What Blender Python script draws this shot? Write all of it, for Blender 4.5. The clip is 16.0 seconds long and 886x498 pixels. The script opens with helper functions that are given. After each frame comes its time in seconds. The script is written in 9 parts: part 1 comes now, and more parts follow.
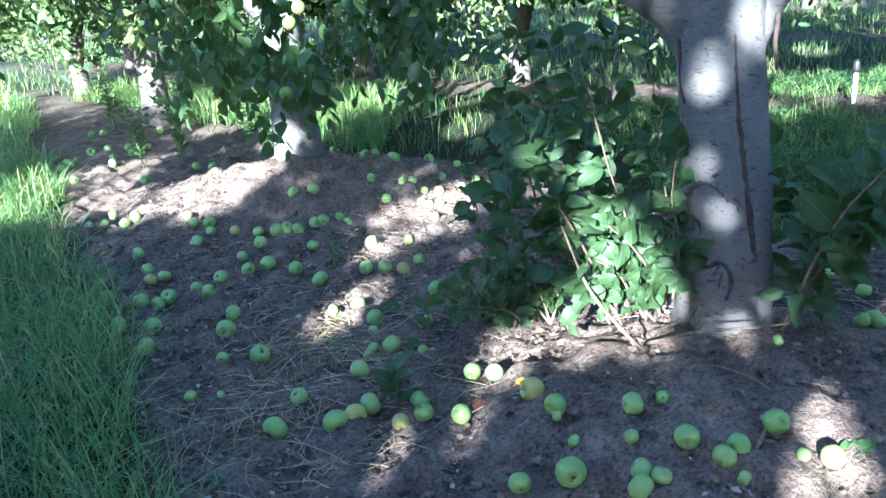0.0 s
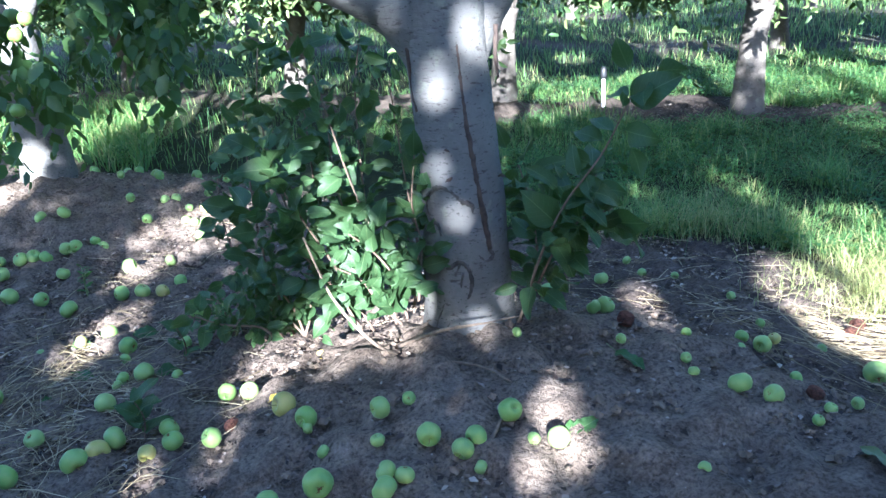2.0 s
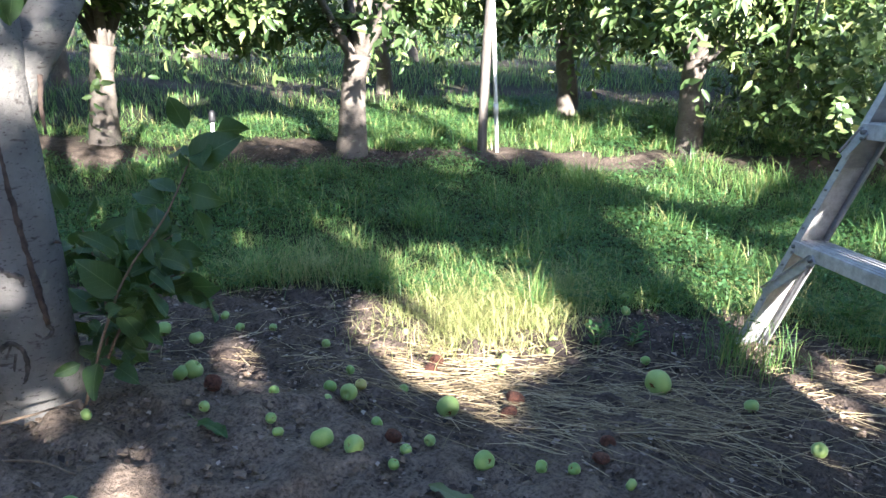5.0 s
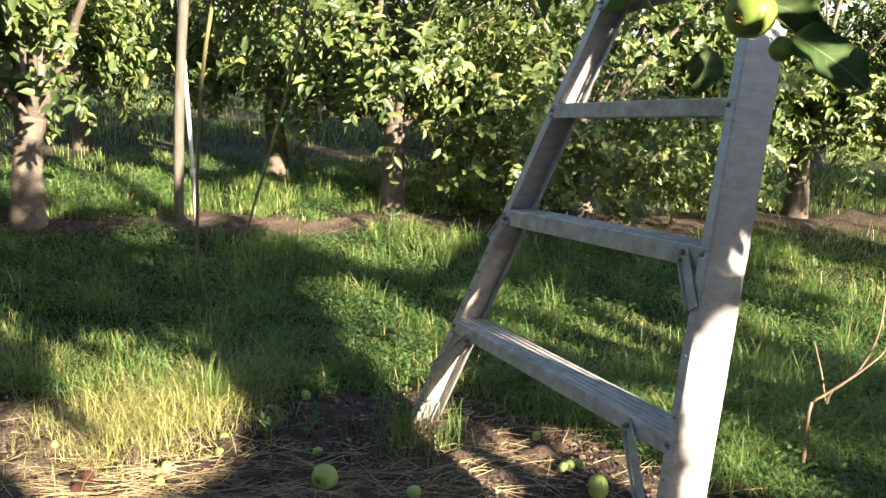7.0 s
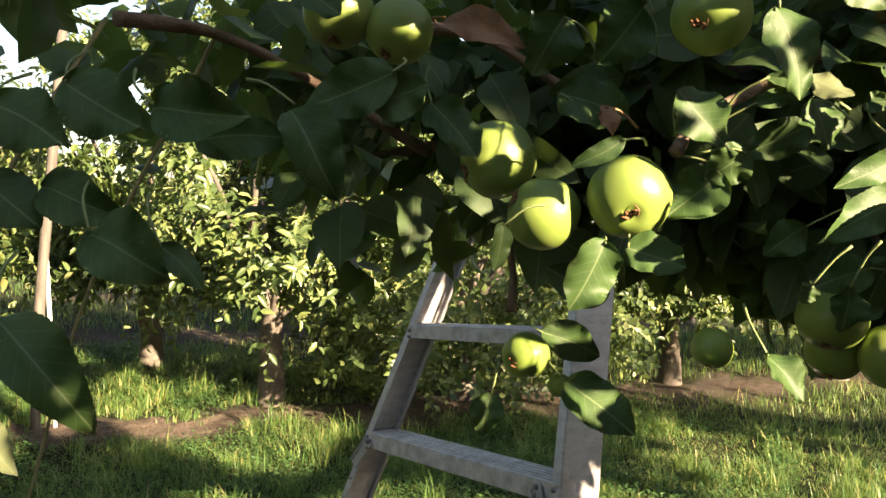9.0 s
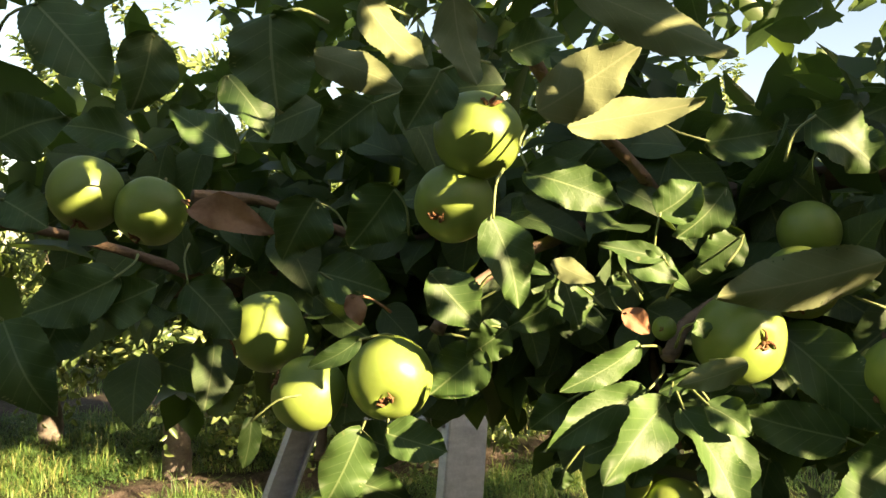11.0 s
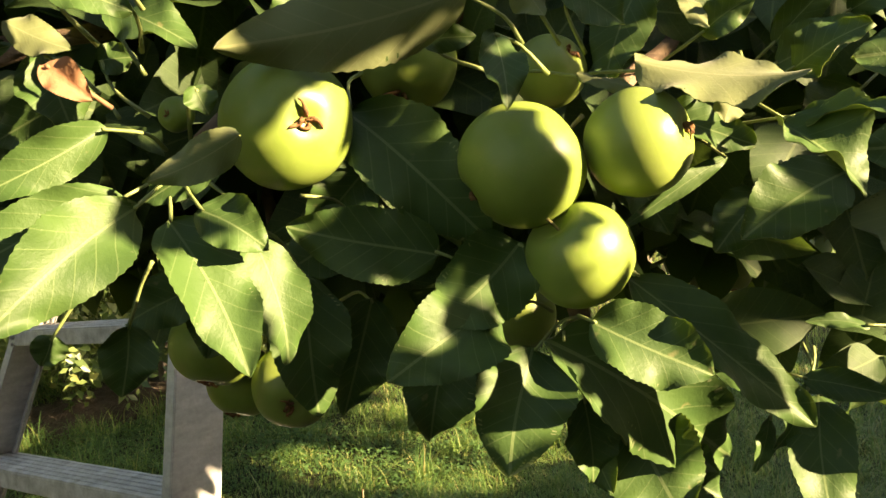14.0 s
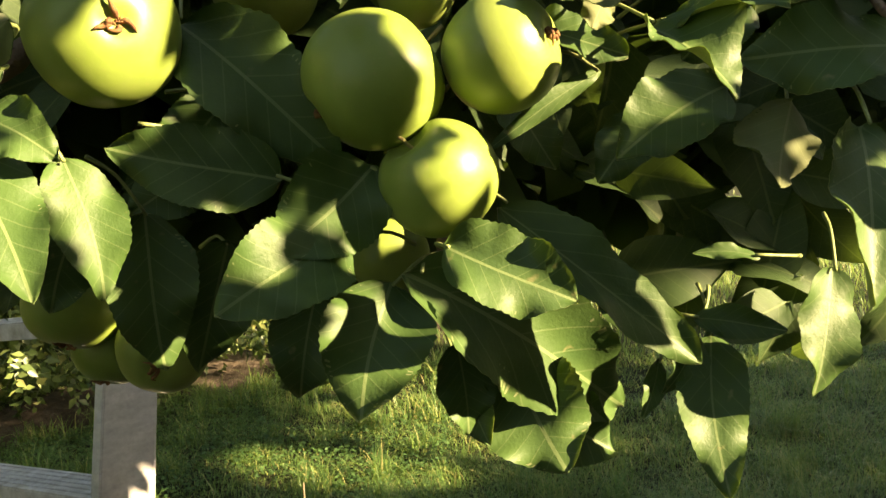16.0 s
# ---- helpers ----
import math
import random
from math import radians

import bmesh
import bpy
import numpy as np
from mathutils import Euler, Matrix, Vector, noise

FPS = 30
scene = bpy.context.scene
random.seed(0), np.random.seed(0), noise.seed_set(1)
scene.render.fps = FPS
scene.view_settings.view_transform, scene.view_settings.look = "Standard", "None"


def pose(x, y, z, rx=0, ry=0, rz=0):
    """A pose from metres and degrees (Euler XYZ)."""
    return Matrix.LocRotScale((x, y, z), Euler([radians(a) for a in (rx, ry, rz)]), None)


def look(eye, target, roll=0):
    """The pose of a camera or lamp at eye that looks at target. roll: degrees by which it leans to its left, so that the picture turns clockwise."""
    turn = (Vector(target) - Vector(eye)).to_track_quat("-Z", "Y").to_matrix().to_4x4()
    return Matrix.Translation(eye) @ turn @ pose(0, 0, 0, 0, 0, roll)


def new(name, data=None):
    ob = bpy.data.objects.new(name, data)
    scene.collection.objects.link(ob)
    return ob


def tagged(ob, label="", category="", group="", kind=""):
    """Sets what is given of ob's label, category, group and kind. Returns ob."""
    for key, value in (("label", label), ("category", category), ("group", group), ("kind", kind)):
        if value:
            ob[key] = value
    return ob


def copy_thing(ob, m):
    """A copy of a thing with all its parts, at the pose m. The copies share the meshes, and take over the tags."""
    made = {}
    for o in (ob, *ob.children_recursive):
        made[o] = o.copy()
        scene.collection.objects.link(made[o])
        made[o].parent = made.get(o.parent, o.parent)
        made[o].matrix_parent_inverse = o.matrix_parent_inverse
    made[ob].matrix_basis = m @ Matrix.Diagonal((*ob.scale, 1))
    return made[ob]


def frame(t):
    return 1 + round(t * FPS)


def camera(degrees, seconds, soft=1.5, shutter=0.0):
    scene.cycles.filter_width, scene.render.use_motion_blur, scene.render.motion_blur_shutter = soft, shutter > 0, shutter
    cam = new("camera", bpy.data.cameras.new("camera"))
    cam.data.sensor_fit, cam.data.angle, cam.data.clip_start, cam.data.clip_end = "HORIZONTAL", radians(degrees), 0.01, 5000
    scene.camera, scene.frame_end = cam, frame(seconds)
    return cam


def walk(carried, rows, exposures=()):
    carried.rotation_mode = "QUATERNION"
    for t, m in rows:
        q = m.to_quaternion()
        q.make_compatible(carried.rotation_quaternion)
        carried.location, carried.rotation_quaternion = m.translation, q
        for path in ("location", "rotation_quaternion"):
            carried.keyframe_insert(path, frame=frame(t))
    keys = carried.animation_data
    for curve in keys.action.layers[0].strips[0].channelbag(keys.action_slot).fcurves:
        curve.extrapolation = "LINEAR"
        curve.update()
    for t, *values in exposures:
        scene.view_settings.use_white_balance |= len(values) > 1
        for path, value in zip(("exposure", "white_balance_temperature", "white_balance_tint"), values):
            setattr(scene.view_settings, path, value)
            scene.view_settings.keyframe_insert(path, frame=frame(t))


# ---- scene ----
cam = camera(57.2, 16.0)
PATH = [
    (0, (0.085, 0.1, 0.943), (0.039, 1.983, 0.272), -4.4),
    (0.5, (0.124, 0.089, 0.944), (0.252, 1.957, 0.242), -3.2),
    (1, (0.15, 0.083, 0.94), (0.359, 1.944, 0.239), -3.5),
    (1.5, (0.19, 0.083, 0.938), (0.504, 1.935, 0.25), -3.8),
    (2, (0.216, 0.084, 0.935), (0.64, 1.918, 0.257), -3.4),
    (2.5, (0.243, 0.08, 0.934), (0.797, 1.883, 0.268), -2.9),
    (3, (0.283, 0.082, 0.933), (0.994, 1.832, 0.277), -2.4),
    (3.5, (0.308, 0.076, 0.928), (1.171, 1.763, 0.288), -1.5),
    (3.7, (0.321, 0.077, 0.923), (1.225, 1.745, 0.289), -1.4),
    (5.8, (0.439, 0.073, 1.003), (1.856, 1.366, 0.436), 4.4),
    (6, (0.47, 0.057, 1.01), (1.938, 1.298, 0.459), 5.0),
    (6.5, (0.522, 0.01, 1.053), (2.087, 1.139, 0.527), 4.4),
    (7, (0.562, -0.019, 1.086), (2.205, 1.017, 0.608), 4.0),
    (7.5, (0.584, -0.037, 1.115), (2.295, 0.918, 0.715), 3.6),
    (8, (0.606, -0.058, 1.173), (2.37, 0.847, 0.906), 3.6),
    (8.5, (0.624, -0.073, 1.217), (2.417, 0.802, 1.071), 3.3),
    (8.7, (0.624, -0.075, 1.231), (2.422, 0.794, 1.118), 2.9),
    (10.8, (0.675, -0.171, 1.354), (2.534, 0.566, 1.396), 1.2),
    (11, (0.683, -0.18, 1.353), (2.558, 0.517, 1.387), 0.8),
    (11.5, (0.703, -0.2, 1.339), (2.606, 0.415, 1.338), 0.1),
    (12, (0.737, -0.229, 1.313), (2.679, 0.244, 1.251), 0.0),
    (12.5, (0.777, -0.255, 1.291), (2.748, 0.061, 1.171), -0.5),
    (13, (0.82, -0.276, 1.287), (2.8, -0.035, 1.132), -1.0),
    (13.5, (0.85, -0.275, 1.286), (2.827, -0.03, 1.106), -1.7),
    (14, (0.881, -0.287, 1.286), (2.855, -0.027, 1.094), -2.2),
    (14.5, (0.91, -0.316, 1.296), (2.884, -0.07, 1.089), -2.3),
    (15, (0.924, -0.34, 1.298), (2.91, -0.16, 1.141), -2.1),
    (15.5, (0.932, -0.355, 1.28), (2.918, -0.194, 1.108), -2.1),
    (16, (0.917, -0.329, 1.25), (2.9, -0.152, 1.058), -2.9),
]
EXPOSURE = [(0, 3.53, 4500, 13), (3.7, 3.50, 4680, 15), (5.8, 3.1, 5850, 17), (7.0, 2.72, 6700, 17), (8.7, 2.72, 7500, 19), (10.8, 2.85, 8600, 16), (16, 2.83, 9400, 13)]
walk(cam, [(t, look(eye, target, roll)) for t, eye, target, roll in PATH], EXPOSURE)

# ---------------------------------------------------------------- world, sun
SUN = Vector((-0.30, -0.95, 0.40)).normalized()      # the way to the sun
world = bpy.data.worlds.new("sky")
scene.world = world
world.use_nodes = True
wn = world.node_tree
sky = wn.nodes.new("ShaderNodeTexSky")
sky.sky_type = "NISHITA"
sky.sun_disc = False
sky.sun_elevation = math.asin(SUN.z)
sky.sun_rotation = math.atan2(SUN.x, SUN.y)
wn.nodes["Background"].inputs["Strength"].default_value = 0.049
wn.links.new(sky.outputs["Color"], wn.nodes["Background"].inputs["Color"])
lamp = bpy.data.lights.new("sun", "SUN")
lamp.energy, lamp.angle, lamp.color = 4.7, radians(0.7), (1.0, 0.86, 0.64)
new("sun", lamp).matrix_world = look(SUN * 30, (0, 0, 0))

# ---------------------------------------------------------------- materials


def material(name, rough=0.6, metal=0.0):
    m = bpy.data.materials.new(name)
    m.use_nodes = True
    b = m.node_tree.nodes["Principled BSDF"]
    b.inputs["Roughness"].default_value, b.inputs["Metallic"].default_value = rough, metal
    return m, m.node_tree.nodes, m.node_tree.links, b


def noise_node(n, l, scale, detail=4.0, rough=0.55, vec=None, stretch=None):
    tex = n.new("ShaderNodeTexNoise")
    tex.inputs["Scale"].default_value, tex.inputs["Detail"].default_value, tex.inputs["Roughness"].default_value = scale, detail, rough
    src = vec
    if src is None:
        src = n.new("ShaderNodeTexCoord").outputs["Object"]
    if stretch:
        mp = n.new("ShaderNodeMapping")
        mp.inputs["Scale"].default_value = stretch
        l.new(src, mp.inputs["Vector"])
        src = mp.outputs["Vector"]
    l.new(src, tex.inputs["Vector"])
    return tex.outputs["Fac"]


def ramp(n, l, fac, *stops):
    r = n.new("ShaderNodeValToRGB")
    while len(r.color_ramp.elements) < len(stops):
        r.color_ramp.elements.new(0.5)
    for e, (p, c) in zip(r.color_ramp.elements, stops):
        e.position, e.color = p, (*c, 1)
    l.new(fac, r.inputs["Fac"])
    return r.outputs["Color"]


def mix(n, l, fac, a, b, mode="MIX"):
    x = n.new("ShaderNodeMix")
    x.data_type, x.blend_type = "RGBA", mode
    for sock, v in ((x.inputs["Factor"], fac), (x.inputs["A"], a), (x.inputs["B"], b)):
        if isinstance(v, (int, float)):
            sock.default_value = v
        elif isinstance(v, tuple):
            sock.default_value = (*v, 1)
        else:
            l.new(v, sock)
    return x.outputs["Result"]


def maths(n, l, op, a, b=0.0):
    x = n.new("ShaderNodeMath")
    x.operation = op
    for sock, v in ((x.inputs[0], a), (x.inputs[1], b)):
        if isinstance(v, (int, float)):
            sock.default_value = v
        else:
            l.new(v, sock)
    return x.outputs[0]


def bump(n, l, b, height, strength, dist):
    x = n.new("ShaderNodeBump")
    x.inputs["Strength"].default_value, x.inputs["Distance"].default_value = strength, dist
    l.new(height, x.inputs["Height"])
    l.new(x.outputs["Normal"], b.inputs["Normal"])


def attr(n, name):
    a = n.new("ShaderNodeAttribute")
    a.attribute_name = name
    return a


def soil_material():
    m, n, l, b = material("soil", 0.95)
    big, mid, fine = noise_node(n, l, 1.7, 5), noise_node(n, l, 14, 6, 0.65), noise_node(n, l, 110, 4, 0.7)
    bare = ramp(n, l, mid, (0.28, (0.062, 0.045, 0.034)), (0.48, (0.20, 0.152, 0.114)), (0.72, (0.34, 0.268, 0.205)))
    bare = mix(n, l, ramp(n, l, big, (0.35, (0, 0, 0)), (0.7, (0.7, 0.7, 0.7))), bare, (0.235, 0.182, 0.138))
    humus = ramp(n, l, mid, (0.2, (0.045, 0.034, 0.029)), (0.55, (0.105, 0.08, 0.066)), (0.8, (0.20, 0.158, 0.13)))
    col = mix(n, l, attr(n, "humus").outputs["Fac"], bare, humus)
    # thatch toned down so the gaps between blades read as shade
    shade_thatch = ramp(n, l, mid, (0.3, (0.018, 0.022, 0.010)), (0.6, (0.04, 0.05, 0.02)), (0.85, (0.07, 0.062, 0.028)))
    col = mix(n, l, attr(n, "grassy").outputs["Fac"], col, shade_thatch)
    col = mix(n, l, 0.75, col, ramp(n, l, fine, (0.34, (0.15, 0.145, 0.14)), (0.5, (0.8, 0.8, 0.8)), (0.72, (1.35, 1.35, 1.35))), "MULTIPLY")
    l.new(col, b.inputs["Base Color"])
    b.inputs["Specular IOR Level"].default_value = 0.15
    h = maths(n, l, "ADD", maths(n, l, "MULTIPLY", mid, 1.0), maths(n, l, "MULTIPLY", fine, 0.35))
    bump(n, l, b, h, 1.0, 0.028)
    return m


def leafy(name, stops, rough=0.42, translucent=0.35, glow=(0.25, 0.42, 0.05)):
    """Foliage that lets light through; colour differs from leaf to leaf."""
    m, n, l, b = material(name, rough)
    geo = n.new("ShaderNodeNewGeometry")
    col = ramp(n, l, geo.outputs["Random Per Island"], *stops)
    col = mix(n, l, 0.5, col, ramp(n, l, noise_node(n, l, 60, 2), (0.3, (0.7, 0.7, 0.7)), (0.7, (1.2, 1.2, 1.1))), "MULTIPLY")
    l.new(col, b.inputs["Base Color"])
    b.inputs["Specular IOR Level"].default_value = 0.35
    t = n.new("ShaderNodeBsdfTranslucent")
    l.new(mix(n, l, 0.55, col, glow), t.inputs["Color"])
    s = n.new("ShaderNodeMixShader")
    s.inputs[0].default_value = translucent
    l.new(b.outputs[0], s.inputs[1])
    l.new(t.outputs[0], s.inputs[2])
    l.new(s.outputs[0], n["Material Output"].inputs["Surface"])
    return m


def veined(name, dark, light, vein, rough, translucent, glow, fuzz=0.0):
    """A leaf seen close: midrib and side veins from the leaf's own u, v."""
    m, n, l, b = material(name, rough)
    uv = n.new("ShaderNodeUVMap")
    sep = n.new("ShaderNodeSeparateXYZ")
    l.new(uv.outputs["UV"], sep.inputs[0])
    across = maths(n, l, "ABSOLUTE", maths(n, l, "SUBTRACT", sep.outputs["X"], 0.5))
    along = maths(n, l, "SUBTRACT", sep.outputs["Y"], maths(n, l, "MULTIPLY", across, 0.55))
    wave = maths(n, l, "ABSOLUTE", maths(n, l, "SINE", maths(n, l, "MULTIPLY", along, 23.0)))
    side = maths(n, l, "LESS_THAN", wave, 0.10)
    rib = maths(n, l, "LESS_THAN", across, 0.016)
    lines = maths(n, l, "MAXIMUM", maths(n, l, "MULTIPLY", side, 0.45), rib)
    info = n.new("ShaderNodeObjectInfo")
    mott, fine = noise_node(n, l, 45, 3), noise_node(n, l, 420, 3, 0.7)
    col = mix(n, l, ramp(n, l, mott, (0.3, (0, 0, 0)), (0.7, (1, 1, 1))), dark, light)
    col = mix(n, l, maths(n, l, "MULTIPLY", info.outputs["Random"], 0.5), col, tuple(0.5 * (a + c) * 1.25 for a, c in zip(dark, light)))
    col = mix(n, l, maths(n, l, "MULTIPLY", lines, 0.75), col, vein)
    spots = ramp(n, l, noise_node(n, l, 130, 2), (0.70, (0, 0, 0)), (0.78, (0.55, 0.55, 0.55)))
    col = mix(n, l, spots, col, (0.20, 0.19, 0.09))
    l.new(col, b.inputs["Base Color"])
    b.inputs["Specular IOR Level"].default_value = 0.33
    b.inputs["Sheen Weight"].default_value = fuzz
    h = maths(n, l, "SUBTRACT", maths(n, l, "MULTIPLY", fine, 0.5), lines)
    bump(n, l, b, h, 0.35, 0.0015)
    t = n.new("ShaderNodeBsdfTranslucent")
    l.new(mix(n, l, 0.5, col, glow), t.inputs["Color"])
    s = n.new("ShaderNodeMixShader")
    s.inputs[0].default_value = translucent
    l.new(b.outputs[0], s.inputs[1])
    l.new(t.outputs[0], s.inputs[2])
    l.new(s.outputs[0], n["Material Output"].inputs["Surface"])
    return m


def bark_material(name, pale, mid, dark, lichen=0.0):
    m, n, l, b = material(name, 0.85)
    big, fine = noise_node(n, l, 7, 5), noise_node(n, l, 60, 5, 0.65)
    dash = noise_node(n, l, 30, 3, 0.6, stretch=(1.0, 1.0, 3.6))
    col = ramp(n, l, big, (0.3, mid), (0.68, pale))
    col = mix(n, l, ramp(n, l, dash, (0.60, (0, 0, 0)), (0.70, (0.75, 0.75, 0.75))), col, dark)
    col = mix(n, l, 0.3, col, ramp(n, l, fine, (0.25, (0.45, 0.45, 0.45)), (0.75, (1.1, 1.1, 1.1))), "MULTIPLY")
    speck = noise_node(n, l, 95, 2, 0.5, stretch=(1.0, 1.0, 2.4))
    col = mix(n, l, ramp(n, l, speck, (0.64, (0, 0, 0)), (0.70, (0.8, 0.8, 0.8))), col, dark)
    if lichen:
        col = mix(n, l, ramp(n, l, noise_node(n, l, 19, 4), (0.6, (0, 0, 0)), (0.66, (lichen,) * 3)), col, (0.30, 0.31, 0.22))
    l.new(col, b.inputs["Base Color"])
    b.inputs["Specular IOR Level"].default_value = 0.2
    bump(n, l, b, maths(n, l, "SUBTRACT", maths(n, l, "ADD", fine, maths(n, l, "MULTIPLY", big, 1.5)), maths(n, l, "MULTIPLY", dash, 0.8)), 0.6, 0.006)
    return m


def apple_material(name, base, blush, pale):
    m, n, l, b = material(name, 0.36)
    info = n.new("ShaderNodeObjectInfo")
    big, mid = noise_node(n, l, 1.3, 3), noise_node(n, l, 6, 4)
    col = mix(n, l, ramp(n, l, big, (0.35, (0, 0, 0)), (0.7, (1, 1, 1))), base, blush)
    col = mix(n, l, maths(n, l, "MULTIPLY", info.outputs["Random"], 0.55), col, pale)
    v = n.new("ShaderNodeTexVoronoi")
    v.inputs["Scale"].default_value = 15
    l.new(n.new("ShaderNodeTexCoord").outputs["Object"], v.inputs["Vector"])
    dots = ramp(n, l, v.outputs["Distance"], (0.07, (0.5, 0.5, 0.5)), (0.15, (0, 0, 0)))
    col = mix(n, l, dots, col, tuple(min(1, c * 1.35 + 0.03) for c in base))
    scuff = ramp(n, l, mid, (0.62, (0, 0, 0)), (0.78, (0.28, 0.28, 0.28)))
    col = mix(n, l, scuff, col, (0.30, 0.26, 0.10))
    l.new(col, b.inputs["Base Color"])
    b.inputs["Subsurface Weight"].default_value = 0.12
    b.inputs["Subsurface Radius"].default_value = (0.006, 0.008, 0.002)
    b.inputs["Specular IOR Level"].default_value = 0.4
    r = n.new("ShaderNodeMapRange")
    r.inputs["To Min"].default_value, r.inputs["To Max"].default_value = 0.28, 0.5
    l.new(mid, r.inputs["Value"])
    l.new(r.outputs[0], b.inputs["Roughness"])
    bump(n, l, b, mid, 0.05, 0.002)
    return m


def plain(name, a, c, scale, rough, metal=0.0, stretch=None, rise=0.3, dist=0.002):
    m, n, l, b = material(name, rough, metal)
    f, g = noise_node(n, l, scale, 5, 0.6, stretch=stretch), noise_node(n, l, scale * 7, 3)
    col = ramp(n, l, f, (0.3, a), (0.7, c))
    col = mix(n, l, 0.3, col, ramp(n, l, g, (0.3, (0.55, 0.55, 0.55)), (0.7, (1.05, 1.05, 1.05))), "MULTIPLY")
    l.new(col, b.inputs["Base Color"])
    bump(n, l, b, g, rise, dist)
    return m


SOIL = soil_material()
GRASS = leafy("grass", ((0.0, (0.06, 0.14, 0.046)), (0.45, (0.115, 0.225, 0.066)), (0.8, (0.20, 0.29, 0.08)), (0.95, (0.42, 0.38, 0.17))), 0.42, 0.38, (0.36, 0.52, 0.12))
# dry blades, their colour lifted towards sunlit grass
DRY_LIT_GRASS = leafy("dry_lit_grass", ((0.0, (0.18, 0.24, 0.075)), (0.5, (0.34, 0.36, 0.13)), (1.0, (0.58, 0.52, 0.25))), 0.55, 0.35, (0.55, 0.52, 0.22))
CLOVER = leafy("clover", ((0.0, (0.038, 0.095, 0.034)), (1.0, (0.075, 0.155, 0.05))), 0.5, 0.3)
CROWN = leafy("crown_leaves", ((0.0, (0.036, 0.064, 0.024)), (0.5, (0.085, 0.128, 0.044)), (0.9, (0.17, 0.215, 0.078)), (1.0, (0.27, 0.28, 0.11))), 0.36, 0.2, (0.24, 0.40, 0.05))
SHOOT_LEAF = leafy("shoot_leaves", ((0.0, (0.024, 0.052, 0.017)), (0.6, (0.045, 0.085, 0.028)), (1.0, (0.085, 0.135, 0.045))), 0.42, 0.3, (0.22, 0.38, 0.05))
LEAF_TOP = veined("leaf_upper_side", (0.030, 0.070, 0.019), (0.056, 0.108, 0.030), (0.15, 0.21, 0.09), 0.52, 0.16, (0.26, 0.40, 0.04))
LEAF_UNDER = veined("leaf_lower_side", (0.15, 0.185, 0.085), (0.20, 0.235, 0.11), (0.29, 0.31, 0.16), 0.7, 0.34, (0.28, 0.40, 0.06), 0.2)
SHOOT_LEAF2 = veined("basal_shoot_leaf", (0.028, 0.058, 0.020), (0.054, 0.095, 0.034), (0.13, 0.18, 0.075), 0.45, 0.2, (0.24, 0.40, 0.05))
CLOD = plain("dry_clod", (0.12, 0.085, 0.058), (0.24, 0.18, 0.125), 60, 0.95)
YELLOW_LEAF = plain("yellow_leaf", (0.50, 0.36, 0.05), (0.62, 0.48, 0.08), 60, 0.6)
LEAF_DEAD = plain("withered_leaf", (0.20, 0.09, 0.045), (0.36, 0.20, 0.11), 40, 0.8)
BARK = bark_material("grey_bark", (0.205, 0.195, 0.18), (0.14, 0.132, 0.12), (0.05, 0.042, 0.036), 0.3)
BARK_FAR = bark_material("weathered_bark", (0.18, 0.155, 0.13), (0.10, 0.085, 0.07), (0.06, 0.05, 0.04), 0.3)
TWIG = bark_material("twig_bark", (0.24, 0.17, 0.12), (0.16, 0.11, 0.075), (0.06, 0.04, 0.03))
PETIOLE = plain("leaf_stalk", (0.16, 0.22, 0.07), (0.24, 0.28, 0.11), 80, 0.5)
CRACK = plain("open_bark_crack", (0.035, 0.025, 0.02), (0.11, 0.075, 0.055), 50, 0.95)
CALLUS = plain("healed_bark_edge", (0.035, 0.03, 0.026), (0.13, 0.115, 0.10), 60, 0.9)
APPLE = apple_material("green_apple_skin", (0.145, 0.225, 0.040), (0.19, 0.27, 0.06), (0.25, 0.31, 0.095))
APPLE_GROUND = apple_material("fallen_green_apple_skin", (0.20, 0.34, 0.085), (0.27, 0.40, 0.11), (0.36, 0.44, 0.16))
APPLE_ROT = plain("rotten_apple_skin", (0.10, 0.035, 0.02), (0.26, 0.10, 0.055), 2.5, 0.85, 0.0, None, 0.8, 0.08)
APPLE_OLD = apple_material("yellowing_apple_skin", (0.40, 0.40, 0.10), (0.44, 0.38, 0.13), (0.36, 0.33, 0.11))
STEM = plain("fruit_stalk", (0.16, 0.14, 0.05), (0.28, 0.24, 0.10), 90, 0.7)
SEPAL = plain("dry_sepals", (0.10, 0.04, 0.018), (0.33, 0.17, 0.07), 9, 0.95)
STRAW = leafy("dry_straw", ((0.0, (0.11, 0.08, 0.046)), (0.5, (0.25, 0.195, 0.11)), (1.0, (0.52, 0.43, 0.27))), 0.6, 0.15, (0.5, 0.42, 0.25))
LITTER = leafy("leaf_litter", ((0.0, (0.018, 0.013, 0.011)), (0.45, (0.055, 0.038, 0.031)), (0.75, (0.17, 0.125, 0.10)), (1.0, (0.42, 0.35, 0.29))), 0.75, 0.08, (0.3, 0.2, 0.1))
ALU = plain("weathered_aluminium", (0.36, 0.36, 0.37), (0.52, 0.52, 0.53), 18, 0.55, 0.55, (1, 1, 3), 0.15, 0.001)
# soiled metal, with warm bounce and sky light worked into the colour
ALU_SOILED_LIT = plain("soiled_lit_aluminium", (0.34, 0.32, 0.30), (0.64, 0.63, 0.62), 30, 0.6, 0.2, None, 0.25, 0.001)
STEEL = plain("dull_steel_bolt", (0.16, 0.15, 0.15), (0.32, 0.31, 0.30), 60, 0.5, 0.8)
POSTWOOD = plain("grey_post_wood", (0.075, 0.065, 0.055), (0.15, 0.135, 0.115), 12, 0.9, 0.0, (5, 5, 0.6), 0.6, 0.006)
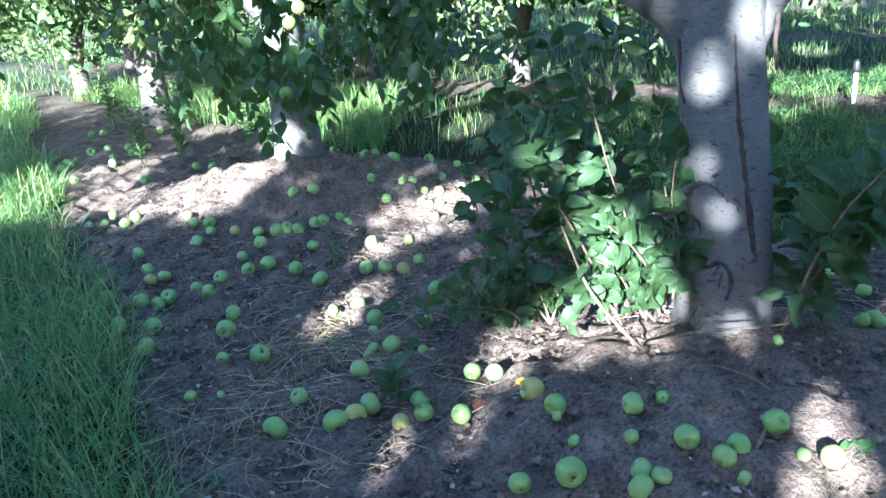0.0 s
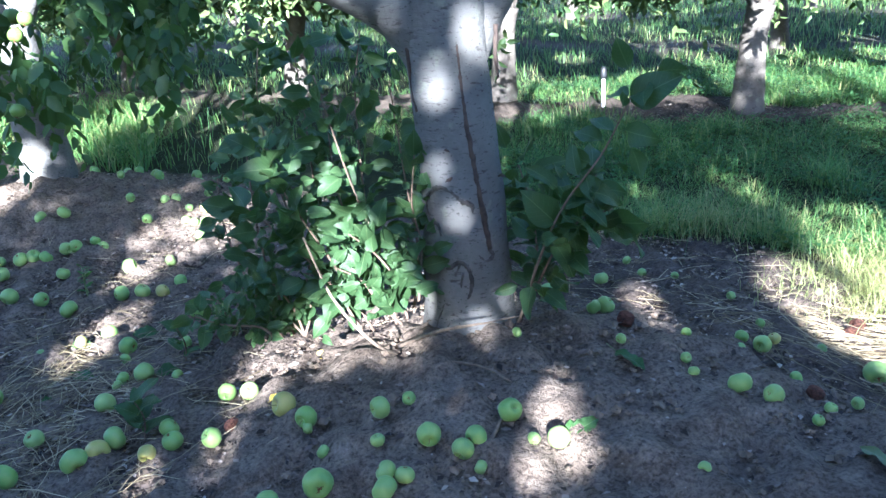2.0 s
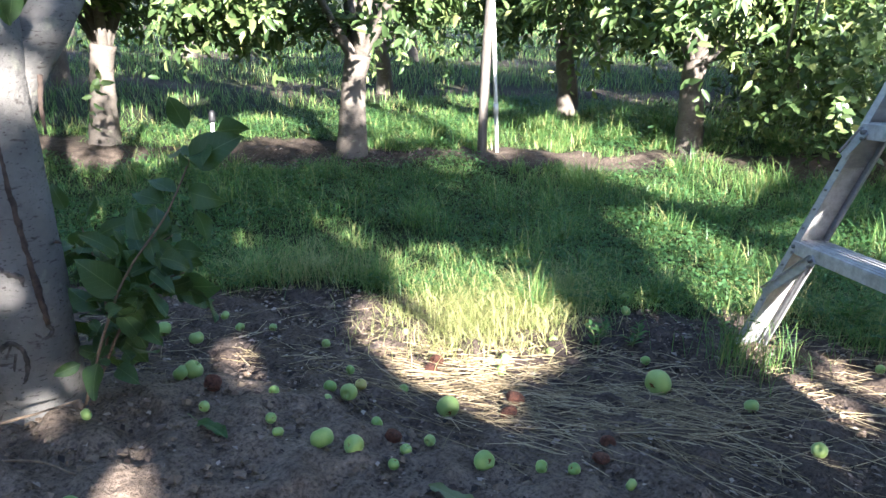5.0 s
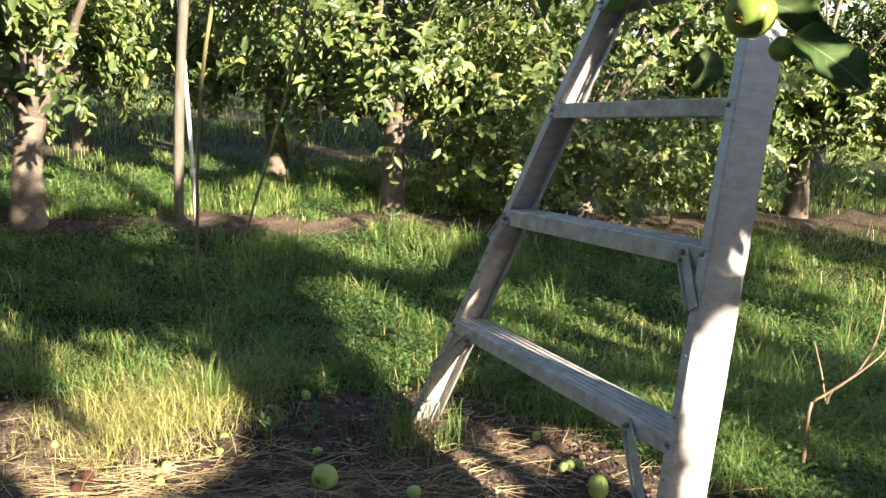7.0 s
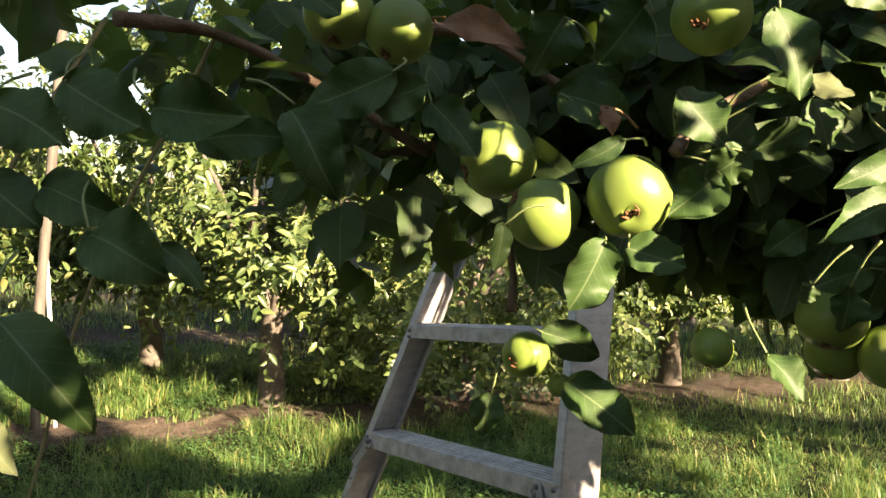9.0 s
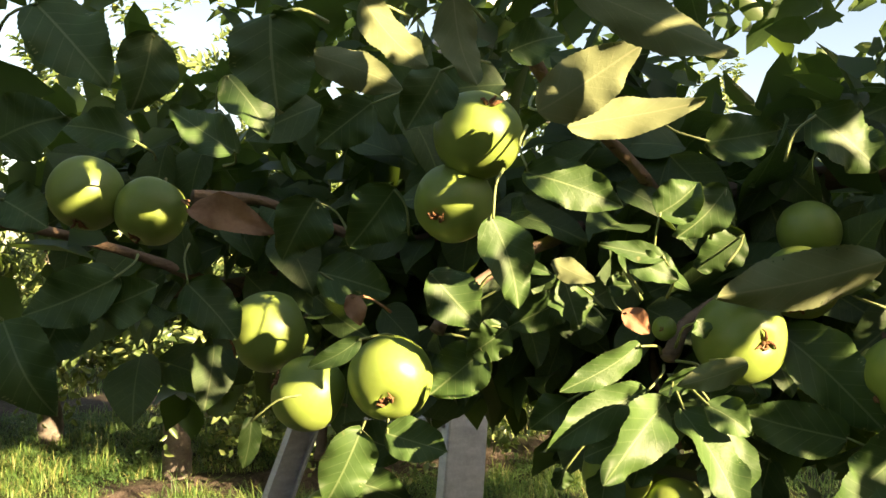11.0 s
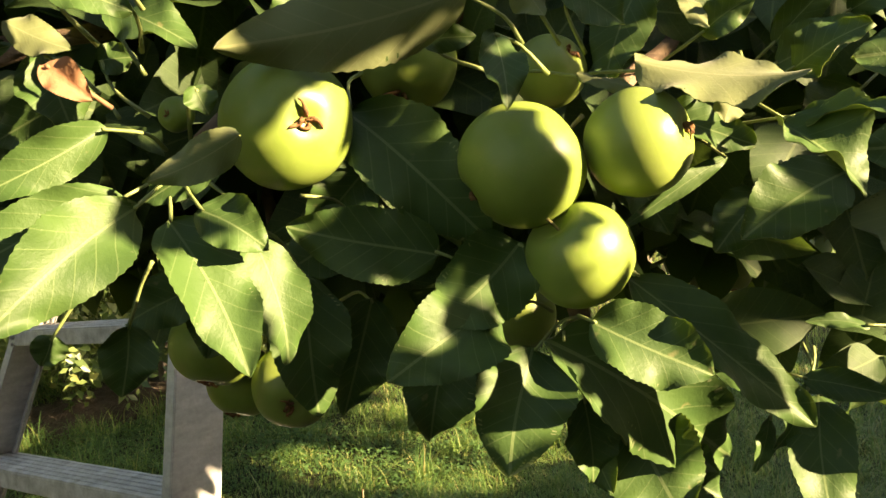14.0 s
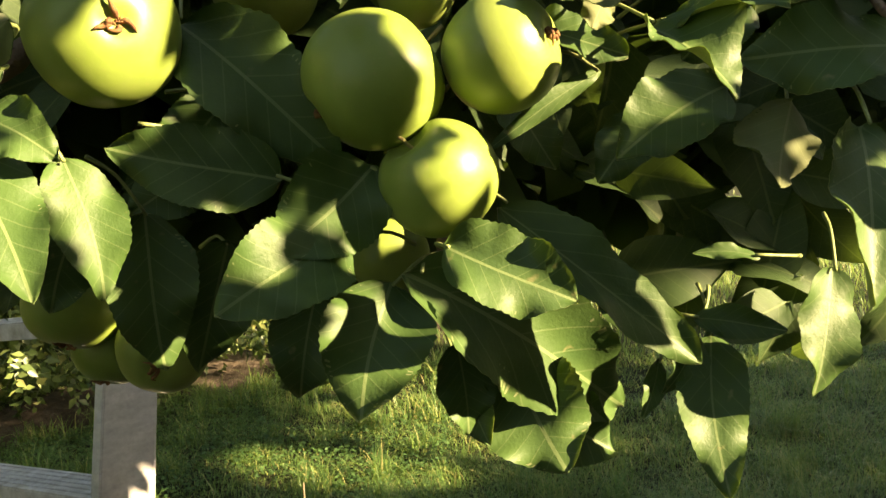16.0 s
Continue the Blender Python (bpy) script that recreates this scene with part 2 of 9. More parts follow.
WHITEPIPE = plain("white_plastic", (0.62, 0.62, 0.60), (0.78, 0.78, 0.76), 20, 0.5)
BLACKPL = plain("black_plastic", (0.012, 0.012, 0.013), (0.03, 0.03, 0.032), 40, 0.5)
DEADTWIG = plain("dry_stalk", (0.13, 0.09, 0.06), (0.27, 0.20, 0.135), 60, 0.9)

# ---------------------------------------------------------------- mesh helpers
rng = np.random.default_rng(7)


def mesh_of(name, verts, faces, mats, smooth=True, idx=None):
    me = bpy.data.meshes.new(name)
    verts = np.asarray(verts, np.float32).reshape(-1, 3)
    flat, starts, totals, at = [], [], [], 0
    for f in faces:
        f = np.asarray(f, np.int32)
        if len(f) == 0:
            continue
        k = f.shape[1]
        flat.append(f.ravel())
        starts.append(at + k * np.arange(len(f)))
        totals.append(np.full(len(f), k))
        at += f.size
    flat, starts, totals = np.concatenate(flat), np.concatenate(starts), np.concatenate(totals)
    me.vertices.add(len(verts))
    me.vertices.foreach_set("co", verts.ravel())
    me.loops.add(len(flat))
    me.loops.foreach_set("vertex_index", flat)
    me.polygons.add(len(starts))
    me.polygons.foreach_set("loop_start", starts.astype(np.int32))
    me.polygons.foreach_set("loop_total", totals.astype(np.int32))
    me.polygons.foreach_set("use_smooth", np.full(len(starts), smooth))
    for m in mats if isinstance(mats, (list, tuple)) else [mats]:
        me.materials.append(m)
    if idx is not None:
        me.polygons.foreach_set("material_index", np.asarray(idx, np.int32))
    me.update(calc_edges=True)
    return me


def part(name, me, parent, label=""):
    ob = new(name, me)
    ob.parent = parent
    return tagged(ob, label) if label else ob


def thing(name, label, category, m=None, group="", kind="", data=None):
    ob = new(name, data)
    if m is not None:
        ob.matrix_world = m
    return tagged(ob, label, category, group, kind)


def spline(pts, per=6):
    """A smooth line through points (Catmull-Rom)."""
    p = np.asarray(pts, float)
    p = np.vstack([2 * p[0] - p[1], p, 2 * p[-1] - p[-2]])
    t = np.linspace(0, 1, per, endpoint=False)[:, None]
    out = []
    for a, b, c, d in zip(p, p[1:], p[2:], p[3:]):
        out.append(0.5 * (2 * b + (c - a) * t + (2 * a - 5 * b + 4 * c - d) * t**2 + (3 * b - a - 3 * c + d) * t**3))
    return np.vstack(out + [p[-2][None]])


def tube(pts, radii, sides=8, rough=0.0, seed=0):
    """Verts and quads of a round bar along a line, closed at both ends."""
    p = np.asarray(pts, float)
    r = np.interp(np.linspace(0, 1, len(p)), np.linspace(0, 1, len(radii)), radii)
    t = np.gradient(p, axis=0)
    t /= np.linalg.norm(t, axis=1)[:, None] + 1e-9
    ref = np.array([0.31, 0.95, 0.05]) if abs(t[0][2]) > 0.8 else np.array([0, 0, 1.0])
    a = np.cross(t, ref)
    a /= np.linalg.norm(a, axis=1)[:, None] + 1e-9
    b = np.cross(t, a)
    ang = np.linspace(0, 2 * np.pi, sides, endpoint=False)
    g = np.random.default_rng(seed)
    rad = r[:, None] * (1 + rough * g.normal(size=(len(p), sides)))
    v = p[:, None] + rad[..., None] * (np.cos(ang)[None, :, None] * a[:, None] + np.sin(ang)[None, :, None] * b[:, None])
    i = np.arange(len(p) - 1)[:, None] * sides + np.arange(sides)[None]
    j = np.arange(len(p) - 1)[:, None] * sides + (np.arange(sides)[None] + 1) % sides
    q = np.stack([i, j, j + sides, i + sides], -1).reshape(-1, 4)
    v = np.vstack([v.reshape(-1, 3), p[:1], p[-1:]])
    n0, n1, k = len(v) - 2, len(v) - 1, np.arange(sides)
    last = (len(p) - 1) * sides
    tri = np.vstack([np.stack([np.full(sides, n0), (k + 1) % sides, k], -1), np.stack([np.full(sides, n1), last + k, last + (k + 1) % sides], -1)])
    return v, q, tri


def joined(pieces):
    """Several (verts, quads, tris) as one."""
    vs, qs, ts, at = [], [], [], 0
    for v, q, t in pieces:
        vs.append(v)
        qs.append(np.asarray(q).reshape(-1, 4) + at)
        ts.append(np.asarray(t).reshape(-1, 3) + at)
        at += len(v)
    return np.vstack(vs), np.vstack(qs), np.vstack(ts)


def tube_mesh(name, pts, radii, mat, sides=8, rough=0.0, seed=0):
    v, q, t = tube(pts, radii, sides, rough, seed)
    return mesh_of(name, v, [q, t], mat)


# A leaf along x, one unit long: eight triangles for near trees, four for far ones.
LEAF8 = (np.array([[0, 0, 0], [0.28, 0.27, 0.05], [0.28, 0, -0.03], [0.28, -0.27, 0.05], [0.68, 0.23, 0.03], [0.68, 0, -0.05], [0.68, -0.23, 0.03], [1, 0, -0.14]]),
         np.array([[1, 4, 5, 2], [2, 5, 6, 3]]), np.array([[0, 1, 2], [0, 2, 3], [4, 7, 5], [5, 7, 6]]))
LEAF_SLIM = (LEAF8[0] * np.array([1, 0.74, 1.6]), LEAF8[1], LEAF8[2])
LEAF4 = (np.array([[0, 0, 0], [0.45, 0.28, 0.06], [0.45, 0, -0.03], [0.45, -0.28, 0.06], [1, 0, -0.1]]),
         np.zeros((0, 4), int), np.array([[0, 1, 2], [0, 2, 3], [1, 4, 2], [2, 4, 3]]))


def leaf_cloud(name, at, way, up, size, mat, shape=LEAF8):
    """One mesh of many leaves: places, ways along the leaf, ways up and lengths."""
    way = way / (np.linalg.norm(way, axis=1)[:, None] + 1e-9)
    side = np.cross(up, way)
    side /= np.linalg.norm(side, axis=1)[:, None] + 1e-9
    up = np.cross(way, side)
    tv, tq, tt = shape
    v = at[:, None] + size[:, None, None] * (tv[None, :, 0:1] * way[:, None] + tv[None, :, 1:2] * side[:, None] + tv[None, :, 2:3] * up[:, None])
    k = np.arange(len(at))[:, None, None] * len(tv)
    return mesh_of(name, v.reshape(-1, 3), [(tq[None] + k).reshape(-1, 4), (tt[None] + k).reshape(-1, 3)], mat)


def unit(v):
    return v / (np.linalg.norm(v, axis=-1, keepdims=True) + 1e-9)


def shoots(g, start, way, length, leaves, size, droop=0.25):
    """Leaves along many shoots. Returns places, ways, ups and sizes."""
    n = len(start)
    k = np.linspace(0.12, 1.0, leaves)[None, :, None]
    p = start[:, None] + way[:, None] * length[:, None, None] * k + np.array([0, 0, -droop]) * (length[:, None, None] * k**2)
    spin = g.uniform(0, 6.28, (n, 1)) + 2.4 * np.arange(leaves)[None]
    a = unit(np.cross(way, np.array([0.2, 0.1, 1.0])))
    b = np.cross(way, a)
    out = np.cos(spin)[..., None] * a[:, None] + np.sin(spin)[..., None] * b[:, None]
    d = out + 0.55 * way[:, None] + g.normal(size=(n, leaves, 3)) * 0.25 + np.array([0, 0, -0.22])
    up = np.array([0, 0, 0.75]) + 0.95 * way[:, None] + g.normal(size=(n, leaves, 3)) * 0.45
    s = size * g.uniform(0.6, 1.2, (n, leaves)) * (1 - 0.25 * k[..., 0])
    return p.reshape(-1, 3), unit(d).reshape(-1, 3), unit(up).reshape(-1, 3), s.ravel()


# ---------------------------------------------------------------- the ground
GAPS = []


def sun_gap(x, y, z, r):
    """An opening in the foliage towards the sun, as seen from a place."""
    GAPS.append((x, y, z, r))


def keep_gaps(at, way, size, near=0.6):
    """Which of the leaves lie clear of the openings towards the sun."""
    ok, s = np.ones(len(at), bool), np.array(SUN)
    for k in (0.0, 0.5, 1.0):
        p = at + way * (k * size)[:, None]
        for x, y, z, r in GAPS:
            d = p - np.array([x, y, z])
            far = d @ s
            off = np.linalg.norm(d - far[:, None] * s, axis=1)
            ok &= ~((far > near) & (off < max(r, 0.022) + 0.010))
    return ok


SKY_GAPS = (((0.624, -0.073, 1.217), (0.744, 0.660, 0.107), 0.020), ((0.624, -0.073, 1.217), (0.808, 0.575, 0.129), 0.010), ((0.624, -0.073, 1.217), (0.603, 0.798, 0.021), 0.010),
            ((0.683, -0.18, 1.353), (0.763, 0.593, 0.257), 0.02), ((0.683, -0.18, 1.353), (0.804, 0.566, 0.179), 0.010), ((0.683, -0.18, 1.353), (0.865, 0.457, 0.205), 0.008), ((0.683, -0.18, 1.353), (0.666, 0.737, 0.114), 0.015))


def under_sky(p, more=0.02):
    """Which leaves lie clear of the gaps through branch and rows where the sky shows."""
    ok = np.ones(len(p), bool)
    for o, w, r in SKY_GAPS:
        d, w = p - np.array(o), np.array(w)
        far = d @ w
        ok &= ~((far > 0.3) & (np.linalg.norm(d - far[:, None] * w, axis=1) < r * far + more))
    return ok


def smooth_step(a, b, x):
    t = np.clip((x - a) / (b - a), 0, 1)
    return t * t * (3 - 2 * t)


def wobble(x, y, f, seed=0.0):
    return np.sin(x * f + 1.3 * np.sin(y * f * 0.7 + seed)) * np.cos(y * f * 1.1 + 1.7 * np.sin(x * f * 0.6 + 2 * seed))


def height(x, y):
    h = 0.115 * np.exp(-(((x - 0.72) / 0.62) ** 2 + ((y - 1.52) / 0.42) ** 2) ** 1.5)
    h = h + 0.03 * np.exp(-(((x - 0.68) / 0.2) ** 2 + ((y - 1.78) / 0.2) ** 2))
    h = h + 0.07 * np.exp(-(((x - 1.3) / 0.5) ** 2 + ((y - 0.85) / 0.4) ** 2))
    h = h + 0.17 * np.exp(-(((x + 0.62) / 0.55) ** 2 + ((y - 3.55) / 0.42) ** 2))
    h = h + 0.012 * wobble(x, y, 2.3) + 0.006 * wobble(x, y, 7.1, 1.0) + 0.0035 * wobble(x, y, 19.0, 2.0)
    far = 0.62 * x + 0.785 * y
    h = h + 0.05 * np.exp(-((far - 5.05) / 0.35) ** 2) * (0.6 + 0.4 * wobble(x, y, 1.9, 3.0))
    return h


def grassy(x, y):
    """1 on grass, 0 on the bare strips under the trees."""
    w = 0.09 * wobble(x, y, 3.1, 0.4) + 0.05 * wobble(x, y, 9.0, 1.4)
    right = (x - 1.76) * 0.72 + (y - 2.06) * 0.69 + w
    right = np.maximum(right, x - 2.6 + w)
    left = -(x + 0.53) * 0.875 - (y - 1.42) * 0.475 + 0.04 + w
    g = np.maximum(smooth_step(-0.05, 0.12, right), smooth_step(-0.05, 0.12, left))
    far = 0.62 * x + 0.785 * y
    for c in (5.05, 8.4, 11.8, 15.2, 18.6):
        g = g * (1 - 0.9 * smooth_step(0.42, 0.2, np.abs(far - c + 2.5 * w)))
    for c in (-3.6,):
        g = g * (1 - 0.9 * smooth_step(0.5, 0.25, np.abs(far - c + 2 * w)))
    return g


def axis_steps(lo, hi, step, reach, growth=1.22):
    mid = list(np.arange(lo, hi, step))
    s, out = step, []
    v = mid[-1]
    while v < reach:
        s *= growth
        v += s
        out.append(v)
    s, pre, v = step, [], mid[0]
    while v > -reach:
        s *= growth
        v -= s
        pre.append(v)
    return np.array(pre[::-1] + mid + out)


def lattice(x, y, cell, seed):
    """Smooth random heights between -1 and 1, one per cell of a grid."""
    t = np.random.default_rng(seed).uniform(-1, 1, (64, 64))
    u, v = x / cell, y / cell
    i, j = np.floor(u).astype(int), np.floor(v).astype(int)
    a, b = u - i, v - j
    a, b = a * a * (3 - 2 * a), b * b * (3 - 2 * b)
    k = lambda p, q: t[p % 64, q % 64]  # noqa: E731
    return (k(i, j) * (1 - a) + k(i + 1, j) * a) * (1 - b) + (k(i, j + 1) * (1 - a) + k(i + 1, j + 1) * a) * b


def crumbs(x, y):
    """The lumpy, broken surface of bare soil."""
    u, v = x + 0.05 * lattice(x, y, 0.13, 4), y + 0.05 * lattice(x, y, 0.13, 5)
    h = 0.016 * (0.45 - np.abs(lattice(u, v, 0.17, 1)))
    h = h + 0.009 * (0.4 - np.abs(lattice(u, v, 0.075, 2))) + 0.005 * (0.4 - np.abs(lattice(u, v, 0.035, 3)))
    return 1.5 * h * (0.5 + 0.5 * lattice(x, y, 0.4, 6))


def build_ground():
    xs, ys = axis_steps(-2.0, 3.2, 0.015, 900), axis_steps(0.4, 4.4, 0.015, 900)
    X, Y = np.meshgrid(xs, ys)
    near = smooth_step(9, 3, np.hypot(X - 0.7, Y - 1.8))
    Z = height(X, Y) * smooth_step(60, 20, np.hypot(X, Y))
    lumps, g = 0 * X, np.random.default_rng(8)
    for k in range(26):
        az, f = g.uniform(0, 6.28), 6.28 / g.uniform(0.05, 0.22)
        lumps += np.sin((X * np.cos(az) + Y * np.sin(az)) * f + g.uniform(0, 6.28)) / f
    Z = Z + near * (1 - grassy(X, Y)) * (0.0016 * rng.normal(size=X.shape) + 0.12 * lumps + crumbs(X, Y))
    v = np.stack([X, Y, Z], -1).reshape(-1, 3)
    w = len(xs)
    i = (np.arange(len(ys) - 1)[:, None] * w + np.arange(w - 1)[None]).ravel()
    me = mesh_of("ground", v, [np.stack([i, i + 1, i + w + 1, i + w], -1)], SOIL)
    a = me.attributes.new("grassy", "FLOAT", "POINT")
    a.data.foreach_set("value", grassy(X, Y).ravel().astype(np.float32))
    hum = np.maximum(smooth_step(0.10, 0.02, height(X, Y)) * (0.65 + 0.35 * wobble(X, Y, 4.0, 2.2)), 0)
    hum = hum * (0.3 + 0.7 * smooth_step(0.3, 1.2, X)) + 0.25 * smooth_step(1.3, 1.8, X)
    a = me.attributes.new("humus", "FLOAT", "POINT")
    a.data.foreach_set("value", hum.ravel().astype(np.float32))
    return thing("ground", "bare brown orchard soil with grassed alleys between the rows", "ground", kind="structure", data=me)


build_ground()


def blades(name, label, g, x, y, tall, lean, width, mat, category="grass"):
    """Many bent blades as one object."""
    n = len(x)
    z = height(x, y) - 0.004
    az = g.uniform(0, 6.28, n)
    d = np.stack([np.cos(az), np.sin(az), 0 * az], -1)
    s = np.stack([-np.sin(az), np.cos(az), 0 * az], -1)
    base = np.stack([x, y, z], -1)
    bend = lean * g.uniform(0.3, 1.5, n)
    rows = []
    for k, wd in ((0.0, 1.0), (0.45, 0.85), (0.8, 0.5)):
        c = base + np.array([0, 0, 1.0]) * (tall * (k - 0.25 * bend * k**2))[:, None] + d * (tall * bend * k**2)[:, None]
        rows += [c - s * (width * wd * 0.5)[:, None], c + s * (width * wd * 0.5)[:, None]]
    rows.append(base + np.array([0, 0, 1.0]) * (tall * (1 - 0.3 * bend))[:, None] + d * (tall * bend * 1.1)[:, None])
    v = np.stack(rows, 1)
    k = np.arange(n)[:, None] * 7
    q = np.concatenate([k + np.array([0, 1, 3, 2]), k + np.array([2, 3, 5, 4])])
    t = k + np.array([4, 5, 6])
    return thing(name, label, category, kind="stuff", data=mesh_of(name, v.reshape(-1, 3), [q, t], mat))


def scatter(g, n, x0, x1, y0, y1, want=0.5):
    x, y = g.uniform(x0, x1, n), g.uniform(y0, y1, n)
    k = grassy(x, y) > g.uniform(0.05, 0.95, n) ** want * 0.98
    return x[k], y[k]


def build_grass():
    g = np.random.default_rng(11)
    clump = lambda x, y: 0.5 + 0.5 * wobble(x, y, 4.7, 0.9) * wobble(x, y, 1.9, 2.9)  # noqa: E731
    # the alley beyond the ladder and the near trees
    x, y = scatter(g, 560000, 0.9, 6.4, -3.4, 6.0)
    far = np.hypot(x - 0.5, y)
    c = clump(x, y) * (0.6 + 0.4 * wobble(x, y, 11.0, 0.3))
    edge = smooth_step(0.75, 0.0, (x - 1.76) * 0.72 + (y - 2.06) * 0.69)
    k = g.uniform(size=len(x)) < np.clip(2.6 / far, 0.35, 1) * (0.45 + 0.55 * np.maximum(smooth_step(0.25, 0.6, c), 0.8 * edge))
    x, y, far, c, edge = x[k], y[k], far[k], c[k], edge[k]
    tall = (0.02 + 0.06 * c + 0.14 * edge * c) * g.uniform(0.3, 1.5, len(x))
    blades("grass", "green alley grass, knee-soft and uneven, with dry blades", g, x, y, tall, 0.6 + 1.3 * g.uniform(size=len(x)), 0.0012 + 0.0005 * far, GRASS)
    # single tufts standing above the rest
    cx, cy = scatter(g, 420, 1.7, 6.0, -1.5, 4.6)
    n = g.integers(40, 130, len(cx))
    wide = np.repeat(g.uniform(0.02, 0.07, len(cx)), n)
    x, y = np.repeat(cx, n) + wide * g.normal(size=n.sum()), np.repeat(cy, n) + wide * g.normal(size=n.sum())
    tall = np.repeat(g.uniform(0.07, 0.18, len(cx)), n) * g.uniform(0.35, 1.2, n.sum())
    blades("grass", "taller tufts of grass scattered over the alley", g, x, y, tall, 0.35 + 0.9 * g.uniform(size=len(x)), 0.0014 + 0.0005 * np.hypot(x, y), GRASS)
    n = 200
    x, y = 2.31 + 0.07 * g.normal(size=n), 1.13 + 0.07 * g.normal(size=n)
    blades("grass", "grass tuft hiding the ladder's foot", g, x, y, 0.17 * g.uniform(0.4, 1.2, n), 0.3 + 0.7 * g.uniform(size=n), np.full(n, 0.0022), GRASS)
    # blades made paler by colour where the sun patch falls
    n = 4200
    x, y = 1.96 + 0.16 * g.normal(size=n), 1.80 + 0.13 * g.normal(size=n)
    blades("grass", "dry grass coloured paler to look sunlit", g, x, y, 0.075 * g.uniform(0.3, 1.5, n), 0.6 + 1.0 * g.uniform(size=n), np.full(n, 0.0019), DRY_LIT_GRASS)
    # drier tufts along the edge of the bare strip, paled to look sunlit
    x, y = g.uniform(0.9, 3.4, 60000), g.uniform(0.2, 3.2, 60000)
    e = (x - 1.76) * 0.72 + (y - 2.06) * 0.69 + 0.09 * wobble(x, y, 3.1, 0.4)
    k = (np.abs(e - 0.14) < 0.17 * g.uniform(0.2, 1, len(x))) & (wobble(x, y, 6.3, 1.9) + 0.5 * wobble(x, y, 17.0, 0.2) > g.uniform(0.0, 0.9, len(x)))
    x, y = x[k], y[k]
    blades("grass", "tall yellowing grass tufts at the alley edge, paled as if sunlit", g, x, y, 0.115 * g.uniform(0.3, 1.4, len(x)), 0.5 + 1.1 * g.uniform(size=len(x)), 0.0013 + 0.0010 * g.uniform(size=len(x)), DRY_LIT_GRASS)
    # the meadow on the other side of the row
    x, y = scatter(g, 110000, -4.2, -0.3, 0.7, 7.5)
    far = np.hypot(x, y)
    k = g.uniform(size=len(x)) < np.clip(2.2 / far, 0.25, 1)
    x, y, far = x[k], y[k], far[k]
    tall = (0.11 + 0.10 * clump(x, y)) * g.uniform(0.5, 1.35, len(x))
    blades("grass", "tall blue-green grass beside the bare strip", g, x, y, tall, 0.5 + 0.75 * g.uniform(size=len(x)), 0.0026 + 0.0007 * far, GRASS)
    # farther alleys
    x, y = scatter(g, 240000, -14, 26, 4.0, 30)
    x2, y2 = scatter(g, 140000, 6.0, 26, -10, 4.0)
    x, y = np.concatenate([x, x2]), np.concatenate([y, y2])
    far = np.hypot(x, y)
    k = g.uniform(size=len(x)) < np.clip(9 / far, 0.12, 1)
    x, y, far = x[k], y[k], far[k]
    tall = (0.07 + 0.07 * clump(x, y)) * g.uniform(0.6, 1.4, len(x))
    blades("grass", "sunlit grass of the farther orchard alleys", g, x, y, tall, 0.5 + 0.3 * g.uniform(size=len(x)), 0.002 + 0.0004 * far, GRASS)
    # low clover among the grass
    x, y = scatter(g, 130000, 0.9, 6.0, 0.0, 5.6)
    k = wobble(x, y, 2.2, 5.0) > -0.35
    x, y = x[k], y[k]
    n = len(x)
    az = g.uniform(0, 6.28, n)
    at = np.stack([x, y, height(x, y) + g.uniform(0.01, 0.06, n)], -1)
    way = np.stack([np.cos(az), np.sin(az), g.normal(0.0, 0.25, n)], -1)
    up = np.stack([g.normal(0, 0.35, n), g.normal(0, 0.35, n), np.ones(n)], -1)
    thing("clover", "low clover and broad-leaved weeds in the alley", "clover", kind="stuff", data=leaf_cloud("clover", at, way, up, g.uniform(0.012, 0.028, n), CLOVER, LEAF4))


build_grass()

# ---------------------------------------------------------------- trees


def crown_points(g, n, centre, radii, low=-0.8):
    d = unit(g.normal(size=(n * 2, 3)))
    d = d[d[:, 2] > low][:n]
    r = g.uniform(0.35, 1.0, (len(d), 1)) ** 0.55
    lump = 1 + 0.22 * np.sin(3.1 * d[:, :1] * 2 + 5 * d[:, 1:2]) * np.cos(4.3 * d[:, 2:3] + 2 * d[:, :1])
    return np.array(centre) + d * np.array(radii) * r * lump, d


